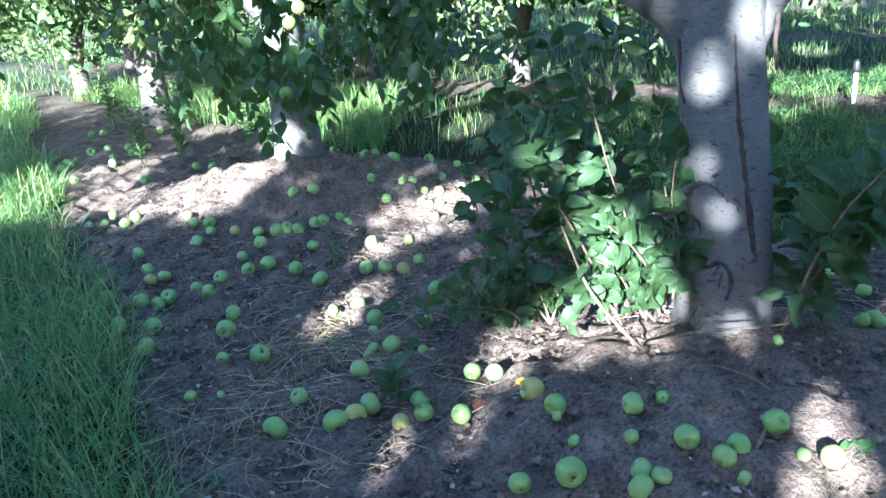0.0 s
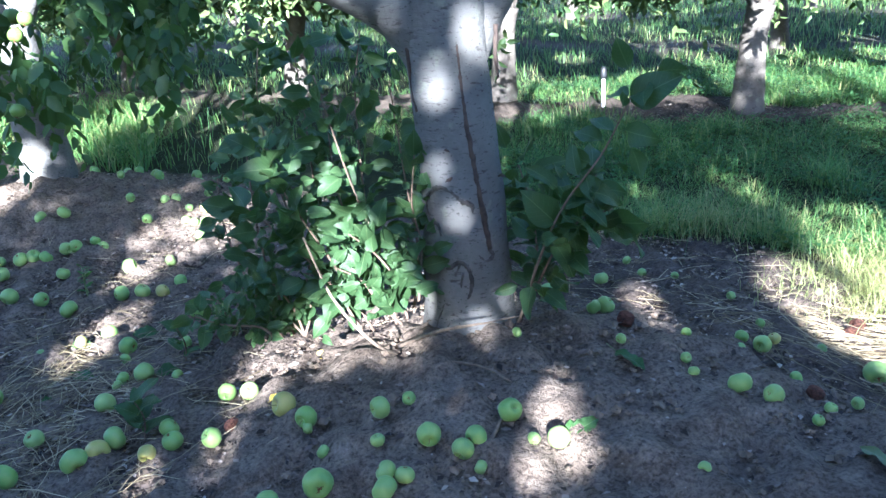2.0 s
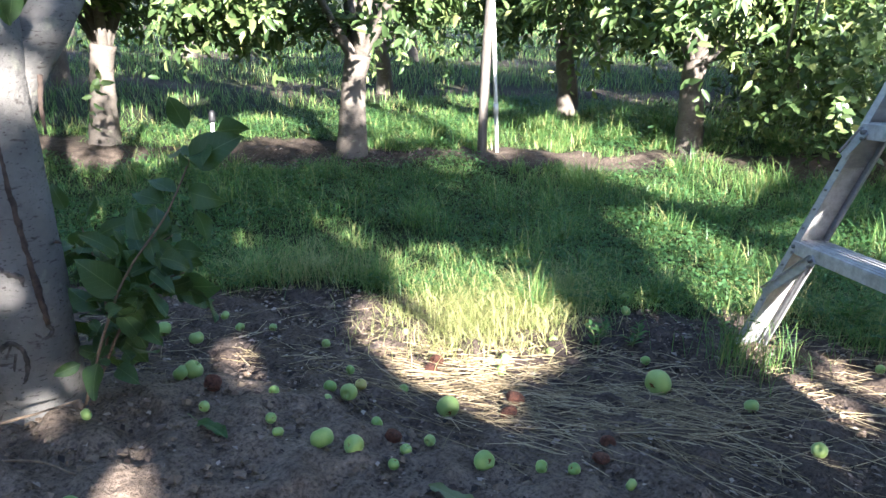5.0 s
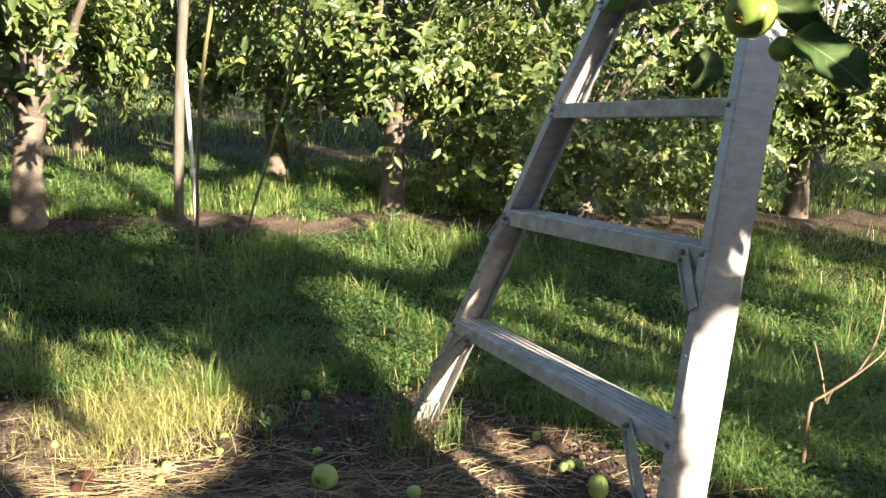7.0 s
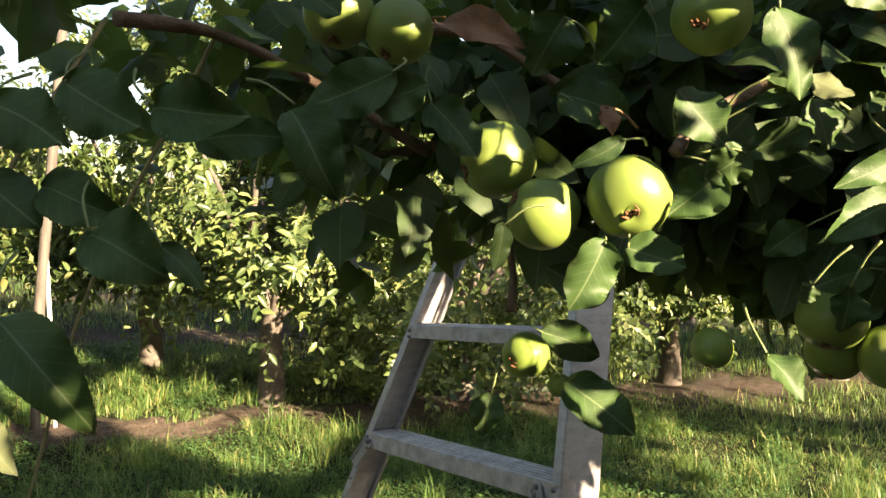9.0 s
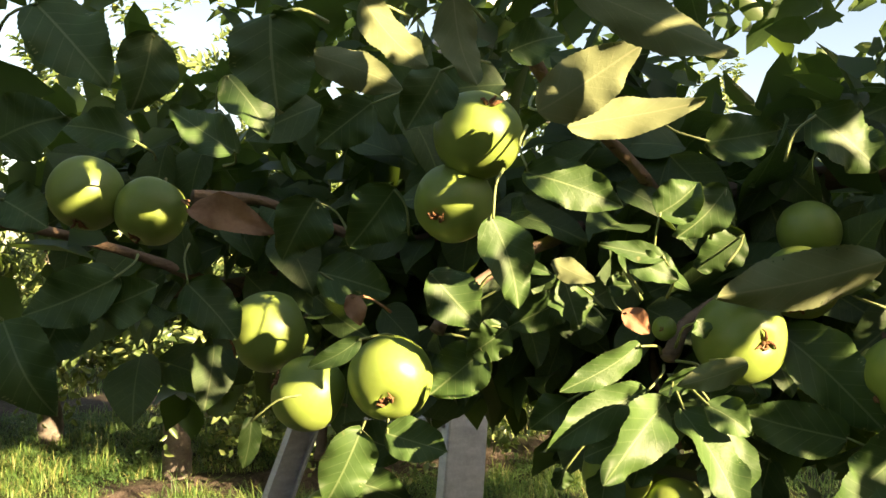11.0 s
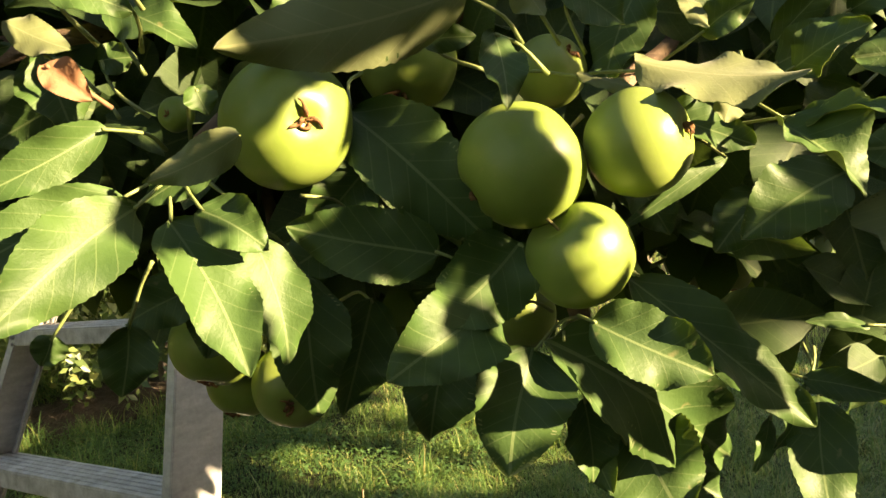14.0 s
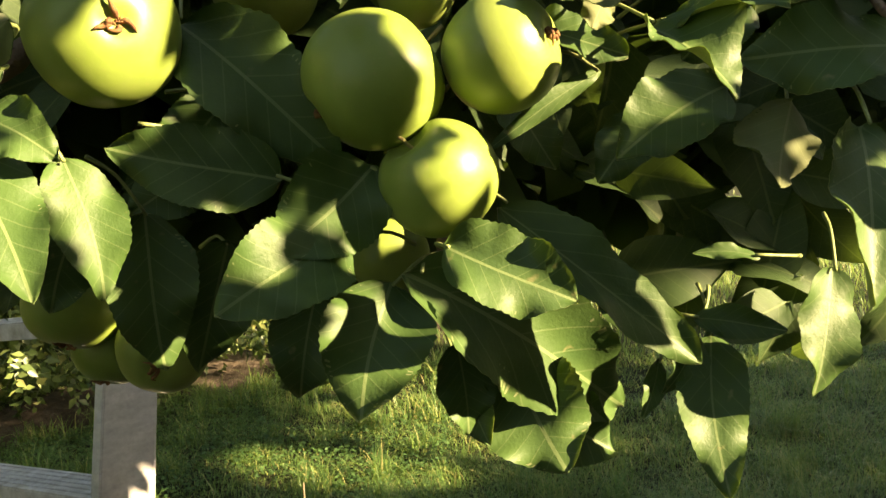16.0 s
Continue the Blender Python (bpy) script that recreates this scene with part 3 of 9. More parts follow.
def apple_tree(seed, m, label, trunk, radii, limbs, centre, reach, n, per, size, shape, bark, group="trees of the orchard rows", keep=None, name="apple_tree", carve=False, sides=12, skirt=None, clump=False, fill=None):
    """A tree with trunk, limbs and a crown of leafy shoots, built at its own base."""
    g = np.random.default_rng(seed)
    tree = thing(name, label, "tree", m, group)
    line = spline(trunk, 8)
    part("trunk", tube_mesh("trunk", line, radii, bark, sides, 0.03, seed), tree)
    top = np.array(trunk[-1], float)
    for k in range(limbs):
        az = 6.28 * k / limbs + g.uniform(-0.4, 0.4)
        end = np.array(centre) + np.array([np.cos(az) * reach[0] * 0.72, np.sin(az) * reach[1] * 0.72, reach[2] * g.uniform(-0.35, 0.75)])
        mid = 0.5 * (top + end) + np.array([0, 0, 0.10 * reach[2]]) + g.normal(size=3) * 0.05
        pts = spline([top - np.array([0, 0, 0.05]), 0.6 * top + 0.4 * mid + g.normal(size=3) * 0.03, mid, end], 6)
        part("limb", tube_mesh("limb", pts, (radii[-1] * 0.5, radii[-1] * 0.28, 0.006), bark, 7, 0.05, seed + k), tree)
    p, d = crown_points(g, n, centre, reach)
    if skirt is not None:
        az, k = g.uniform(0, 6.28, n // 3), g.uniform(0.35, 1.0, n // 3)
        low = np.stack([np.cos(az) * k * reach[0], np.sin(az) * k * reach[1], skirt + 0.15 * k + g.uniform(0, 0.5, n // 3)], -1)
        p, d = np.vstack([p, low]), np.vstack([d, unit(low * np.array([1, 1, 0]) + np.array([0, 0, -0.4]))])
    if fill is not None:
        az, k = g.uniform(0, 6.28, n // 2), g.uniform(0.1, 0.8, n // 2)
        low = np.stack([np.cos(az) * k * reach[0], np.sin(az) * k * reach[1], fill + 0.12 * k + g.uniform(0, 0.7, n // 2)], -1)
        p, d = np.vstack([p, low]), np.vstack([d, unit(low * np.array([1, 1, 0]) + np.array([0, 0, 0.2]))])
    if clump:
        hub = p[g.integers(len(p), size=34)]
        near = hub[np.argmin(np.linalg.norm(p[:, None] - hub[None], axis=2), axis=1)]
        p = p + (near - p) * g.uniform(0.25, 0.7, (len(p), 1))
    way = unit(d * 0.8 + np.array([0, 0, 0.35]) + g.normal(size=p.shape) * 0.45)
    at, w, u, s = shoots(g, p, way, g.uniform(0.16 if clump else 0.12, 0.5 if clump else 0.32, len(p)), per, size)
    if clump:
        u = unit(u + 0.7 * np.array(SUN))
    ok = np.ones(len(at), bool)
    world_at = at if m is None else at + np.array(m.translation)
    if carve:
        ok &= keep_gaps(world_at, w, s)
    if keep is not None:
        ok &= keep(world_at)
    part("crown", leaf_cloud("crown", at[ok], w[ok], u[ok], s[ok], CROWN, shape), tree, "dense green leafy crown")["kind"] = "stuff"
    return tree


FAR_LIGHT = ((3.0, 5.3, 0.26), (2.3, 6.3, 0.24), (4.4, 5.0, 0.26), (5.7, 4.1, 0.24), (3.9, 6.5, 0.26), (5.2, 5.6, 0.24), (1.2, 6.6, 0.24), (4.2, 2.75, 0.2), (3.3, 4.6, 0.2), (4.72, 4.18, 0.2), (5.4, 4.75, 0.2), (4.67, 6.4, 0.22), (2.6, 5.35, 0.16), (3.1, 7.0, 0.2), (5.8, 6.6, 0.22))


def between_crowns(p):
    """Leaves that leave the light its way to the alley behind."""
    ok, s = np.hypot(p[:, 0] - 3.3, p[:, 1] - 3.3) > 0.6, np.array(SUN)
    for x, y, r in FAR_LIGHT:
        d = p - np.array([x, y, 0.0])
        far = d @ s
        ok &= ~((far > 0.5) & (np.linalg.norm(d - far[:, None] * s, axis=1) < r))
    return ok & under_sky(p, 0.05)


def orchard():
    kinds = []
    for k in range(7):
        more, large = (900, 0.08) if k < 3 or k == 6 else (300, 0.12)
        far = 3 <= k < 6
        lean = k % 3 - 1
        trunk = [(0, 0, -0.08), (0.02, 0.01, 0.2), (0.05 * lean, 0.03, 0.45), (0.08 * lean, 0.02, 0.62)]
        kinds.append(apple_tree(40 + k, pose(0, 0, 0), "mature apple tree with a short grey trunk in a far row", trunk, (0.105, 0.08, 0.07, 0.075), 6,
                                (0, 0, 1.8 if far else 1.45 if k < 6 else 1.2), (1.0, 1.0, 1.25) if far else (1.15, 1.15, 1.2), more, 13, large, LEAF4, BARK_FAR, skirt=None if far else 0.55 if k < 6 else 0.12))
    places = [(1.86, 5.2), (2.92, 4.08), (4.86, 3.12), (7.15, 1.0), (8.4, -0.2), (9.7, -1.3), (0.6, 6.4), (-0.7, 7.5), (-2.1, 8.6), (-3.6, 9.8), (5.2, 4.5), (7.7, 4.0), (-1.95, 5.7), (-3.3, 7.7)]
    g = np.random.default_rng(5)
    for c in (8.4, 11.8, 15.2):
        for s in np.arange(-9, 13, 2.9):
            px, py = 0.62 * c + 0.785 * (s + g.uniform(-0.3, 0.3)), 0.785 * c - 0.62 * s + g.uniform(-0.2, 0.2)
            if py > -4 and min((px - a) ** 2 + (py - b) ** 2 for a, b in places) > 2.2:
                places.append((px, py))
    for k, (px, py) in enumerate(places):
        s = g.uniform(0.88, 1.12)
        m = pose(px, py, float(height(px, py)), 0, 0, g.uniform(0, 360)) @ Matrix.Diagonal((s, s, s * g.uniform(0.92, 1.1) * (0.95 if k > 13 else 1.0), 1))
        if k < 8 or 10 <= k < 12:
            lean = g.uniform(-1, 1)
            trunk = [(0, 0, -0.08), (0.02, 0.01, 0.2), (0.05 * lean, 0.03, 0.42), (0.08 * lean, 0.02, 0.58)]
            apple_tree(140 + k, pose(px, py, float(height(px, py))), "mature apple tree with a short grey trunk in a far row", trunk, (0.105, 0.08, 0.07, 0.075), 6,
                       (0, 0, 1.6), (1.08, 1.08, 1.2), 680, 15, 0.095, LEAF_SLIM, BARK_FAR, skirt=0.60, clump=True, fill=0.52, keep=between_crowns)
        elif k < 14:
            if k < 13:
                kinds[{8: 0, 9: 1, 12: 2}[k]].matrix_world = m
            else:
                copy_thing(kinds[0], m).matrix_world = m
        elif 14 <= k < 17:
            kinds[k - 11].matrix_world = m
        else:
            copy_thing(kinds[3 + k % 3], m).matrix_world = m

    kinds[6].matrix_world = pose(5.7, 2.1, 0, 0, 0, 40)


# openings towards the sun
sun_gap(1.31, 0.09, 1.10, 0.02)
sun_gap(1.37, 0.15, 1.14, 0.02)
sun_gap(1.22, -0.02, 1.27, 0.015)
sun_gap(3.28, 3.65, 0.05, 0.15)
sun_gap(3.0, 1.71, 0.05, 0.12)
sun_gap(3.4, 1.23, 0.1, 0.15)
sun_gap(3.58, 0.89, 0.05, 0.16)
sun_gap(1.65, 1.9, 0, 0.08)
sun_gap(1.63, 1.72, 0, 0.09)
sun_gap(1.19, -0.05, 1.35, 0.015)
sun_gap(1.30, -0.03, 1.38, 0.015)
sun_gap(1.31, -0.1, 1.38, 0.015)
sun_gap(1.27, -0.41, 1.34, 0.015)
sun_gap(1.35, -0.4, 1.28, 0.012)
sun_gap(1.26, -0.37, 1.32, 0.015)
sun_gap(1.27, -0.37, 1.355, 0.015)
sun_gap(1.27, -0.47, 1.34, 0.015)
sun_gap(1.43, -0.52, 1.39, 0.02)
sun_gap(1.52, -0.53, 1.18, 0.02)
sun_gap(1.20, -0.17, 1.25, 0.012)
sun_gap(0.17, 1.84, 0.05, 0.055)
sun_gap(0.35, 1.88, 0.1, 0.07)
sun_gap(0.51, 1.96, 0.12, 0.1)
sun_gap(0.70, 1.24, 0.1, 0.03)
sun_gap(0.72, 1.38, 0.1, 0.03)
sun_gap(-0.92, 3.47, 0.12, 0.17)
sun_gap(-0.46, 4.23, 0, 0.05)
sun_gap(-0.21, 6.08, 0, 0.2)
sun_gap(-0.73, 5.14, 0, 0.2)
sun_gap(1.20, 1.97, 0, 0.035)
sun_gap(1.99, 1.86, 0.06, 0.2)
sun_gap(1.81, 1.67, 0, 0.08)
sun_gap(1.62, 1.51, 0, 0.05)
sun_gap(4.31, 3.20, 0, 0.35)
sun_gap(3.00, 3.05, 0, 0.08)
sun_gap(4.19, 3.10, 0, 0.3)
sun_gap(3.19, 2.00, 0.03, 0.15)
sun_gap(4.60, 2.89, 0, 0.2)
sun_gap(2.98, 3.02, 0, 0.06)
sun_gap(3.60, 0.93, 0.04, 0.22)
sun_gap(2.86, 0.58, 0, 0.14)
sun_gap(2.56, 1.42, 0, 0.1)
sun_gap(-1.83, 3.52, 0.1, 0.2)
sun_gap(2.04, 1.93, 0.05, 0.12)
sun_gap(1.90, 1.71, 0, 0.08)
sun_gap(4.12, 3.09, 0, 0.35)
sun_gap(4.06, 3.70, 0, 0.12)
sun_gap(2.92, 2.91, 0.05, 0.06)
sun_gap(3.14, 1.86, 0.05, 0.13)
sun_gap(2.77, 1.49, 0.05, 0.1)
sun_gap(3.68, 1.33, 0.05, 0.15)
sun_gap(3.68, 0.96, 0.05, 0.18)
sun_gap(3.27, 5.24, 0, 0.4)
sun_gap(3.61, 4.60, 0, 0.3)
sun_gap(4.23, 4.50, 0, 0.2)
sun_gap(4.21, 0.51, 0, 0.2)
sun_gap(6.92, 0.27, 0, 0.2)
sun_gap(-1.91, 3.81, 0.05, 0.25)
sun_gap(-0.07, 5.64, 0, 0.18)
sun_gap(-0.84, 3.55, 0.12, 0.18)
sun_gap(-1.13, 3.68, 0, 0.15)
sun_gap(-0.17, 3.16, 0, 0.05)
sun_gap(0.06, 3.22, 0, 0.12)
sun_gap(-0.19, 2.83, 0, 0.05)
sun_gap(-0.26, 2.31, 0, 0.06)
sun_gap(3.12, 6.60, 0, 0.8)
sun_gap(-0.40, 5.90, 0, 0.2)
sun_gap(-0.17, 5.75, 0.05, 0.15)
sun_gap(0.21, 6.28, 0.05, 0.35)
sun_gap(0.15, 4.77, 0.05, 0.13)
sun_gap(0.613, 1.802, 0.661, 0.022)
sun_gap(0.730, 1.826, 0.775, 0.035)
sun_gap(0.635, 1.739, 0.393, 0.018)
sun_gap(0.598, 1.785, 0.488, 0.015)
sun_gap(0.661, 1.693, 0.149, 0.018)
sun_gap(0.744, 1.728, 0.181, 0.012)
sun_gap(0.42, 1.85, 0.32, 0.06)
sun_gap(0.46, 1.78, 0.26, 0.06)
sun_gap(0.42, 1.94, 0.42, 0.03)
sun_gap(0.33, 1.95, 0.46, 0.025)
sun_gap(0.45, 1.97, 0.50, 0.02)
sun_gap(2.12, 0.34, 0.39, 0.06)
sun_gap(2.08, 0.33, 0.26, 0.055)
sun_gap(2.14, 0.35, 0.48, 0.07)
sun_gap(2.19, 0.34, 0.54, 0.05)
sun_gap(2.52, 0.80, 1.07, 0.09)
sun_gap(2.34, 0.46, 0.18, 0.05)
sun_gap(2.46, 0.29, 0.15, 0.07)
sun_gap(2.24, 0.32, 0.72, 0.03)
sun_gap(3.42, 4.03, 0.89, 0.3)
sun_gap(3.07, 4.06, 0.70, 0.2)
sun_gap(3.96, 3.37, 1.05, 0.3)
sun_gap(4.12, 3.07, 0.86, 0.3)
sun_gap(4.12, 2.87, 0.40, 0.15)
sun_gap(4.23, 3.45, 0.49, 0.2)
sun_gap(3.97, 3.94, 0.78, 0.25)
sun_gap(2.79, 4.51, 0.83, 0.3)
sun_gap(2.68, 4.46, 0.42, 0.12)
sun_gap(4.94, 2.72, 0.97, 0.25)
sun_gap(5.68, 2.08, 0.23, 0.15)
sun_gap(6.27, 1.74, 0.43, 0.2)
sun_gap(4.53, 2.69, 0.47, 0.08)
sun_gap(4.32, 2.75, 0.34, 0.08)
sun_gap(-1.86, 5.46, 0.63, 0.4)
sun_gap(-2.52, 5.88, 0.65, 0.35)
sun_gap(-1.54, 5.13, 0.27, 0.2)
sun_gap(-0.56, 3.58, 0.63, 0.06)
sun_gap(0.46, 6.31, 0.47, 0.4)
sun_gap(2.95, 6.28, 0.21, 0.4)
sun_gap(1.59, 6.31, 0.39, 0.3)
sun_gap(2.62, 6.34, 0.24, 0.45)
sun_gap(3.49, 6.47, 0.19, 0.45)
sun_gap(5.22, 4.97, 0.12, 0.4)
sun_gap(3.78, 4.15, 0.11, 0.3)
sun_gap(5.44, 4.38, 0.45, 0.4)
sun_gap(2.86, 5.73, 0.52, 0.4)
sun_gap(3.32, 4.91, 0.53, 0.4)
sun_gap(3.07, 6.74, -0.16, 0.4)
sun_gap(4.47, 6.07, 0.07, 0.5)
sun_gap(5.30, 5.18, 0.11, 0.5)
sun_gap(6.03, 4.40, 0.14, 0.4)
sun_gap(3.17, 5.14, -0.01, 0.3)
sun_gap(2.78, 5.08, 0.63, 0.5)
sun_gap(3.51, 4.35, 0.78, 0.5)
sun_gap(4.23, 3.59, 0.86, 0.5)
sun_gap(5.39, 3.12, 0.93, 0.5)
sun_gap(1.141, -0.085, 1.293, 0.020)
sun_gap(1.132, -0.123, 1.257, 0.024)
sun_gap(1.161, -0.161, 1.246, 0.021)
sun_gap(1.170, -0.175, 1.268, 0.014)
sun_gap(1.195, -0.195, 1.290, 0.017)
sun_gap(1.202, -0.176, 1.283, 0.015)
sun_gap(1.223, -0.332, 1.297, 0.018)
sun_gap(1.220, -0.310, 1.248, 0.014)
sun_gap(1.216, -0.280, 1.188, 0.018)
sun_gap(1.209, -0.328, 1.211, 0.015)
sun_gap(1.213, -0.361, 1.323, 0.019)
sun_gap(1.220, -0.401, 1.286, 0.016)
sun_gap(1.267, -0.366, 1.299, 0.013)
sun_gap(1.257, -0.389, 1.260, 0.008)
sun_gap(1.197, -0.184, 1.221, 0.011)
sun_gap(1.206, -0.077, 1.350, 0.024)
sun_gap(1.202, -0.127, 1.352, 0.023)
sun_gap(1.153, -0.096, 1.295, 0.019)
sun_gap(1.223, -0.071, 1.318, 0.014)
sun_gap(1.292, -0.440, 1.245, 0.018)
sun_gap(1.289, -0.400, 1.153, 0.010)
sun_gap(1.147, -0.061, 1.170, 0.017)
sun_gap(1.162, -0.169, 1.293, 0.009)
sun_gap(1.180, 0.037, 1.272, 0.030)
sun_gap(1.169, 0.097, 1.258, 0.023)
sun_gap(1.176, 0.135, 1.302, 0.020)
sun_gap(1.171, 0.067, 1.215, 0.024)
sun_gap(1.206, 0.029, 1.226, 0.018)
sun_gap(1.150, -0.003, 1.386, 0.009)
sun_gap(1.147, -0.023, 1.416, 0.006)
sun_gap(1.178, -0.079, 1.404, 0.016)
sun_gap(1.122, -0.102, 1.463, 0.021)
sun_gap(1.141, -0.124, 1.440, 0.020)
sun_gap(1.148, -0.108, 1.353, 0.019)
sun_gap(1.119, 0.196, 1.386, 0.008)
sun_gap(1.082, 0.004, 1.476, 0.018)
sun_gap(1.085, 0.026, 1.457, 0.016)
sun_gap(1.057, 0.073, 1.466, 0.015)
sun_gap(1.246, -0.472, 1.232, 0.014)
sun_gap(1.234, -0.393, 1.291, 0.013)
sun_gap(1.234, -0.353, 1.213, 0.009)
sun_gap(1.326, 0.164, 1.135, 0.017)
sun_gap(1.316, 0.089, 1.097, 0.015)
sun_gap(1.159, -0.096, 1.396, 0.011)
sun_gap(1.200, -0.176, 1.241, 0.011)
sun_gap(1.208, -0.196, 1.300, 0.011)
sun_gap(1.209, -0.197, 1.308, 0.011)
sun_gap(1.217, -0.179, 1.267, 0.011)
sun_gap(1.218, -0.306, 1.255, 0.011)
sun_gap(1.219, -0.307, 1.256, 0.011)
sun_gap(1.225, -0.379, 1.321, 0.011)
sun_gap(1.226, -0.336, 1.288, 0.011)
sun_gap(1.227, -0.335, 1.284, 0.011)
sun_gap(1.230, -0.359, 1.321, 0.011)
sun_gap(1.230, -0.462, 1.223, 0.011)
sun_gap(1.231, -0.459, 1.241, 0.011)
sun_gap(1.234, -0.367, 1.328, 0.011)
sun_gap(1.244, -0.344, 1.299, 0.011)
sun_gap(1.252, -0.400, 1.288, 0.011)
sun_gap(1.254, -0.405, 1.292, 0.011)
sun_gap(1.289, -0.371, 1.299, 0.011)
sun_gap(1.304, 0.093, 1.102, 0.011)
sun_gap(1.306, 0.079, 1.094, 0.011)
sun_gap(1.352, -0.008, 1.223, 0.011)
sun_gap(1.352, -0.066, 1.534, 0.011)
sun_gap(1.370, 0.079, 1.276, 0.011)
sun_gap(-0.09, 1.53, 0.01, 0.012)
sun_gap(0.08, 1.58, 0.03, 0.012)
sun_gap(0.61, 1.22, 0.09, 0.012)
sun_gap(-1.48, 3.56, 0.03, 0.10)
sun_gap(4.93, 0.19, 0.03, 0.20)
sun_gap(5.10, -0.06, 0.05, 0.20)
sun_gap(4.52, 0.00, 0.02, 0.15)
sun_gap(5.53, 0.30, 0.00, 0.25)
sun_gap(2.93, 5.25, 0.05, 0.30)
sun_gap(2.85, 2.90, 0.05, 0.08)
sun_gap(1.200, -0.190, 1.310, 0.014)
sun_gap(1.220, -0.300, 1.242, 0.013)
sun_gap(1.225, -0.260, 1.198, 0.014)
sun_gap(1.222, -0.328, 1.290, 0.013)
sun_gap(1.230, -0.360, 1.320, 0.016)
sun_gap(1.240, -0.340, 1.330, 0.012)
sun_gap(1.250, -0.380, 1.262, 0.010)
sun_gap(1.305, 0.085, 1.095, 0.018)
sun_gap(1.378, 0.135, 1.140, 0.016)
sun_gap(0.862, 0.252, 1.142, 0.014)
sun_gap(1.175, 0.092, 1.268, 0.012)
orchard()
# unseen row behind the path, added to cast the dappled shade
BEHIND = []
for k, (px, py) in enumerate(((-3.28, 0.5), (-2.3, -0.9), (-1.25, -1.75), (-0.3, -2.6), (0.75, -3.2), (1.9, -4.0), (3.05, -4.6), (4.4, -5.3), (-3.2, -3.4), (-2.0, -4.6), (-0.6, -5.6))):
    BEHIND.append(apple_tree(70 + k, pose(px, py, 0), "unseen shading apple tree of the row behind the path", [(0, 0, -0.1), (0.02, 0.02, 0.3), (0, 0.04, 0.7)], (0.12, 0.09, 0.085), 6,
               (0, 0, 1.55), (1.15, 1.15, 1.35), 900, 13, 0.10, LEAF4, BARK_FAR, carve=True,
               keep=lambda p: np.hypot(p[:, 0] - 0.5, p[:, 1] + 0.1) > 1.1))

SHADE = []


def shade(x, y, z, r):
    """A place on the ground or a trunk shaded by unseen added leaves."""
    SHADE.append((x, y, z, r))


shade(1.85, 1.22, 0.05, 0.3)
for sz, sr in ((0.45, 0.06), (0.85, 0.09), (1.05, 0.07), (1.4, 0.08)):
    shade(3.52, 3.57, sz, sr)
shade(2.32, 1.01, 0.02, 0.13)
shade(0.597, 1.83, 0.743, 0.045)
shade(0.615, 1.78, 0.566, 0.045)
shade(0.683, 1.784, 0.681, 0.045)
shade(0.645, 1.80, 0.735, 0.035)
shade(0.653, 1.80, 0.80, 0.035)
shade(0.60, 1.79, 0.50, 0.04)
shade(0.53, 1.86, 0.82, 0.06)
shade(0.16, 1.75, 0.41, 0.08)
shade(0.30, 1.76, 0.18, 0.07)
shade(0.34, 1.80, 0.28, 0.07)
shade(0.25, 1.84, 0.34, 0.07)
shade(0.20, 1.85, 0.24, 0.1)
shade(4.16, 0.25, 0.04, 0.2)
shade(2.11, 1.05, 0.05, 0.3)
shade(2.22, 0.78, 0.05, 0.25)
shade(2.54, 0.77, 0.05, 0.2)
shade(1.47, 1.56, 0.05, 0.22)
shade(1.56, 2.12, 0.05, 0.25)
shade(2.15, 3.03, 0.05, 0.35)
shade(2.28, 2.64, 0.05, 0.3)
shade(2.96, 2.41, 0.05, 0.35)
shade(2.57, 3.29, 0.05, 0.4)
shade(2.61, 1.94, 0.05, 0.15)
shade(3.76, 2.05, 0.05, 0.4)
shade(3.58, 2.19, 0.05, 0.3)
shade(4.27, 2.09, 0.05, 0.35)
shade(2.69, 1.23, 0.05, 0.2)
shade(1.89, 2.46, 0.05, 0.3)
shade(2.37, 1.51, 0.05, 0.2)
shade(3.09, 2.92, 0.05, 0.3)
shade(2.38, 3.68, 0.05, 0.4)
shade(3.56, 1.62, 0.05, 0.2)
shade(1.28, 1.64, 0.05, 0.3)
shade(1.55, 1.27, 0.05, 0.25)
shade(1.76, 1.03, 0.05, 0.25)
shade(2.01, 0.74, 0.05, 0.2)
shade(2.89, 0.93, 0.05, 0.15)
shade(1.55, 1.29, 0.05, 0.2)
shade(1.42, 1.25, 0.05, 0.2)
shade(1.79, 1.37, 0.05, 0.12)
shade(1.15, 1.63, 0.05, 0.2)
shade(1.31, 1.62, 0.05, 0.2)
shade(1.27, 1.37, 0.05, 0.2)
shade(2.01, 1.50, 0.05, 0.15)
shade(1.55, 1.14, 0.05, 0.2)
shade(-1.10, 2.11, 0.05, 0.4)
shade(-0.76, 1.64, 0.05, 0.3)
shade(-1.36, 2.84, 0.05, 0.4)
shade(-2.22, 4.34, 0.05, 0.4)
shade(-0.61, 1.42, 0.05, 0.3)
shade(1.87, 2.90, 0.05, 0.4)
shade(1.64, 3.27, 0.05, 0.4)
shade(2.44, 3.13, 0.05, 0.4)
shade(1.74, 2.29, 0.05, 0.3)
shade(2.85, 2.49, 0.05, 0.3)
shade(1.14, 1.76, 0.05, 0.25)
shade(1.47, 1.73, 0.05, 0.2)
shade(1.82, 1.29, 0.05, 0.25)
shade(1.02, 1.28, 0.05, 0.3)
shade(1.40, 1.22, 0.05, 0.25)
shade(1.69, 1.06, 0.05, 0.3)
shade(1.30, 1.49, 0.05, 0.2)
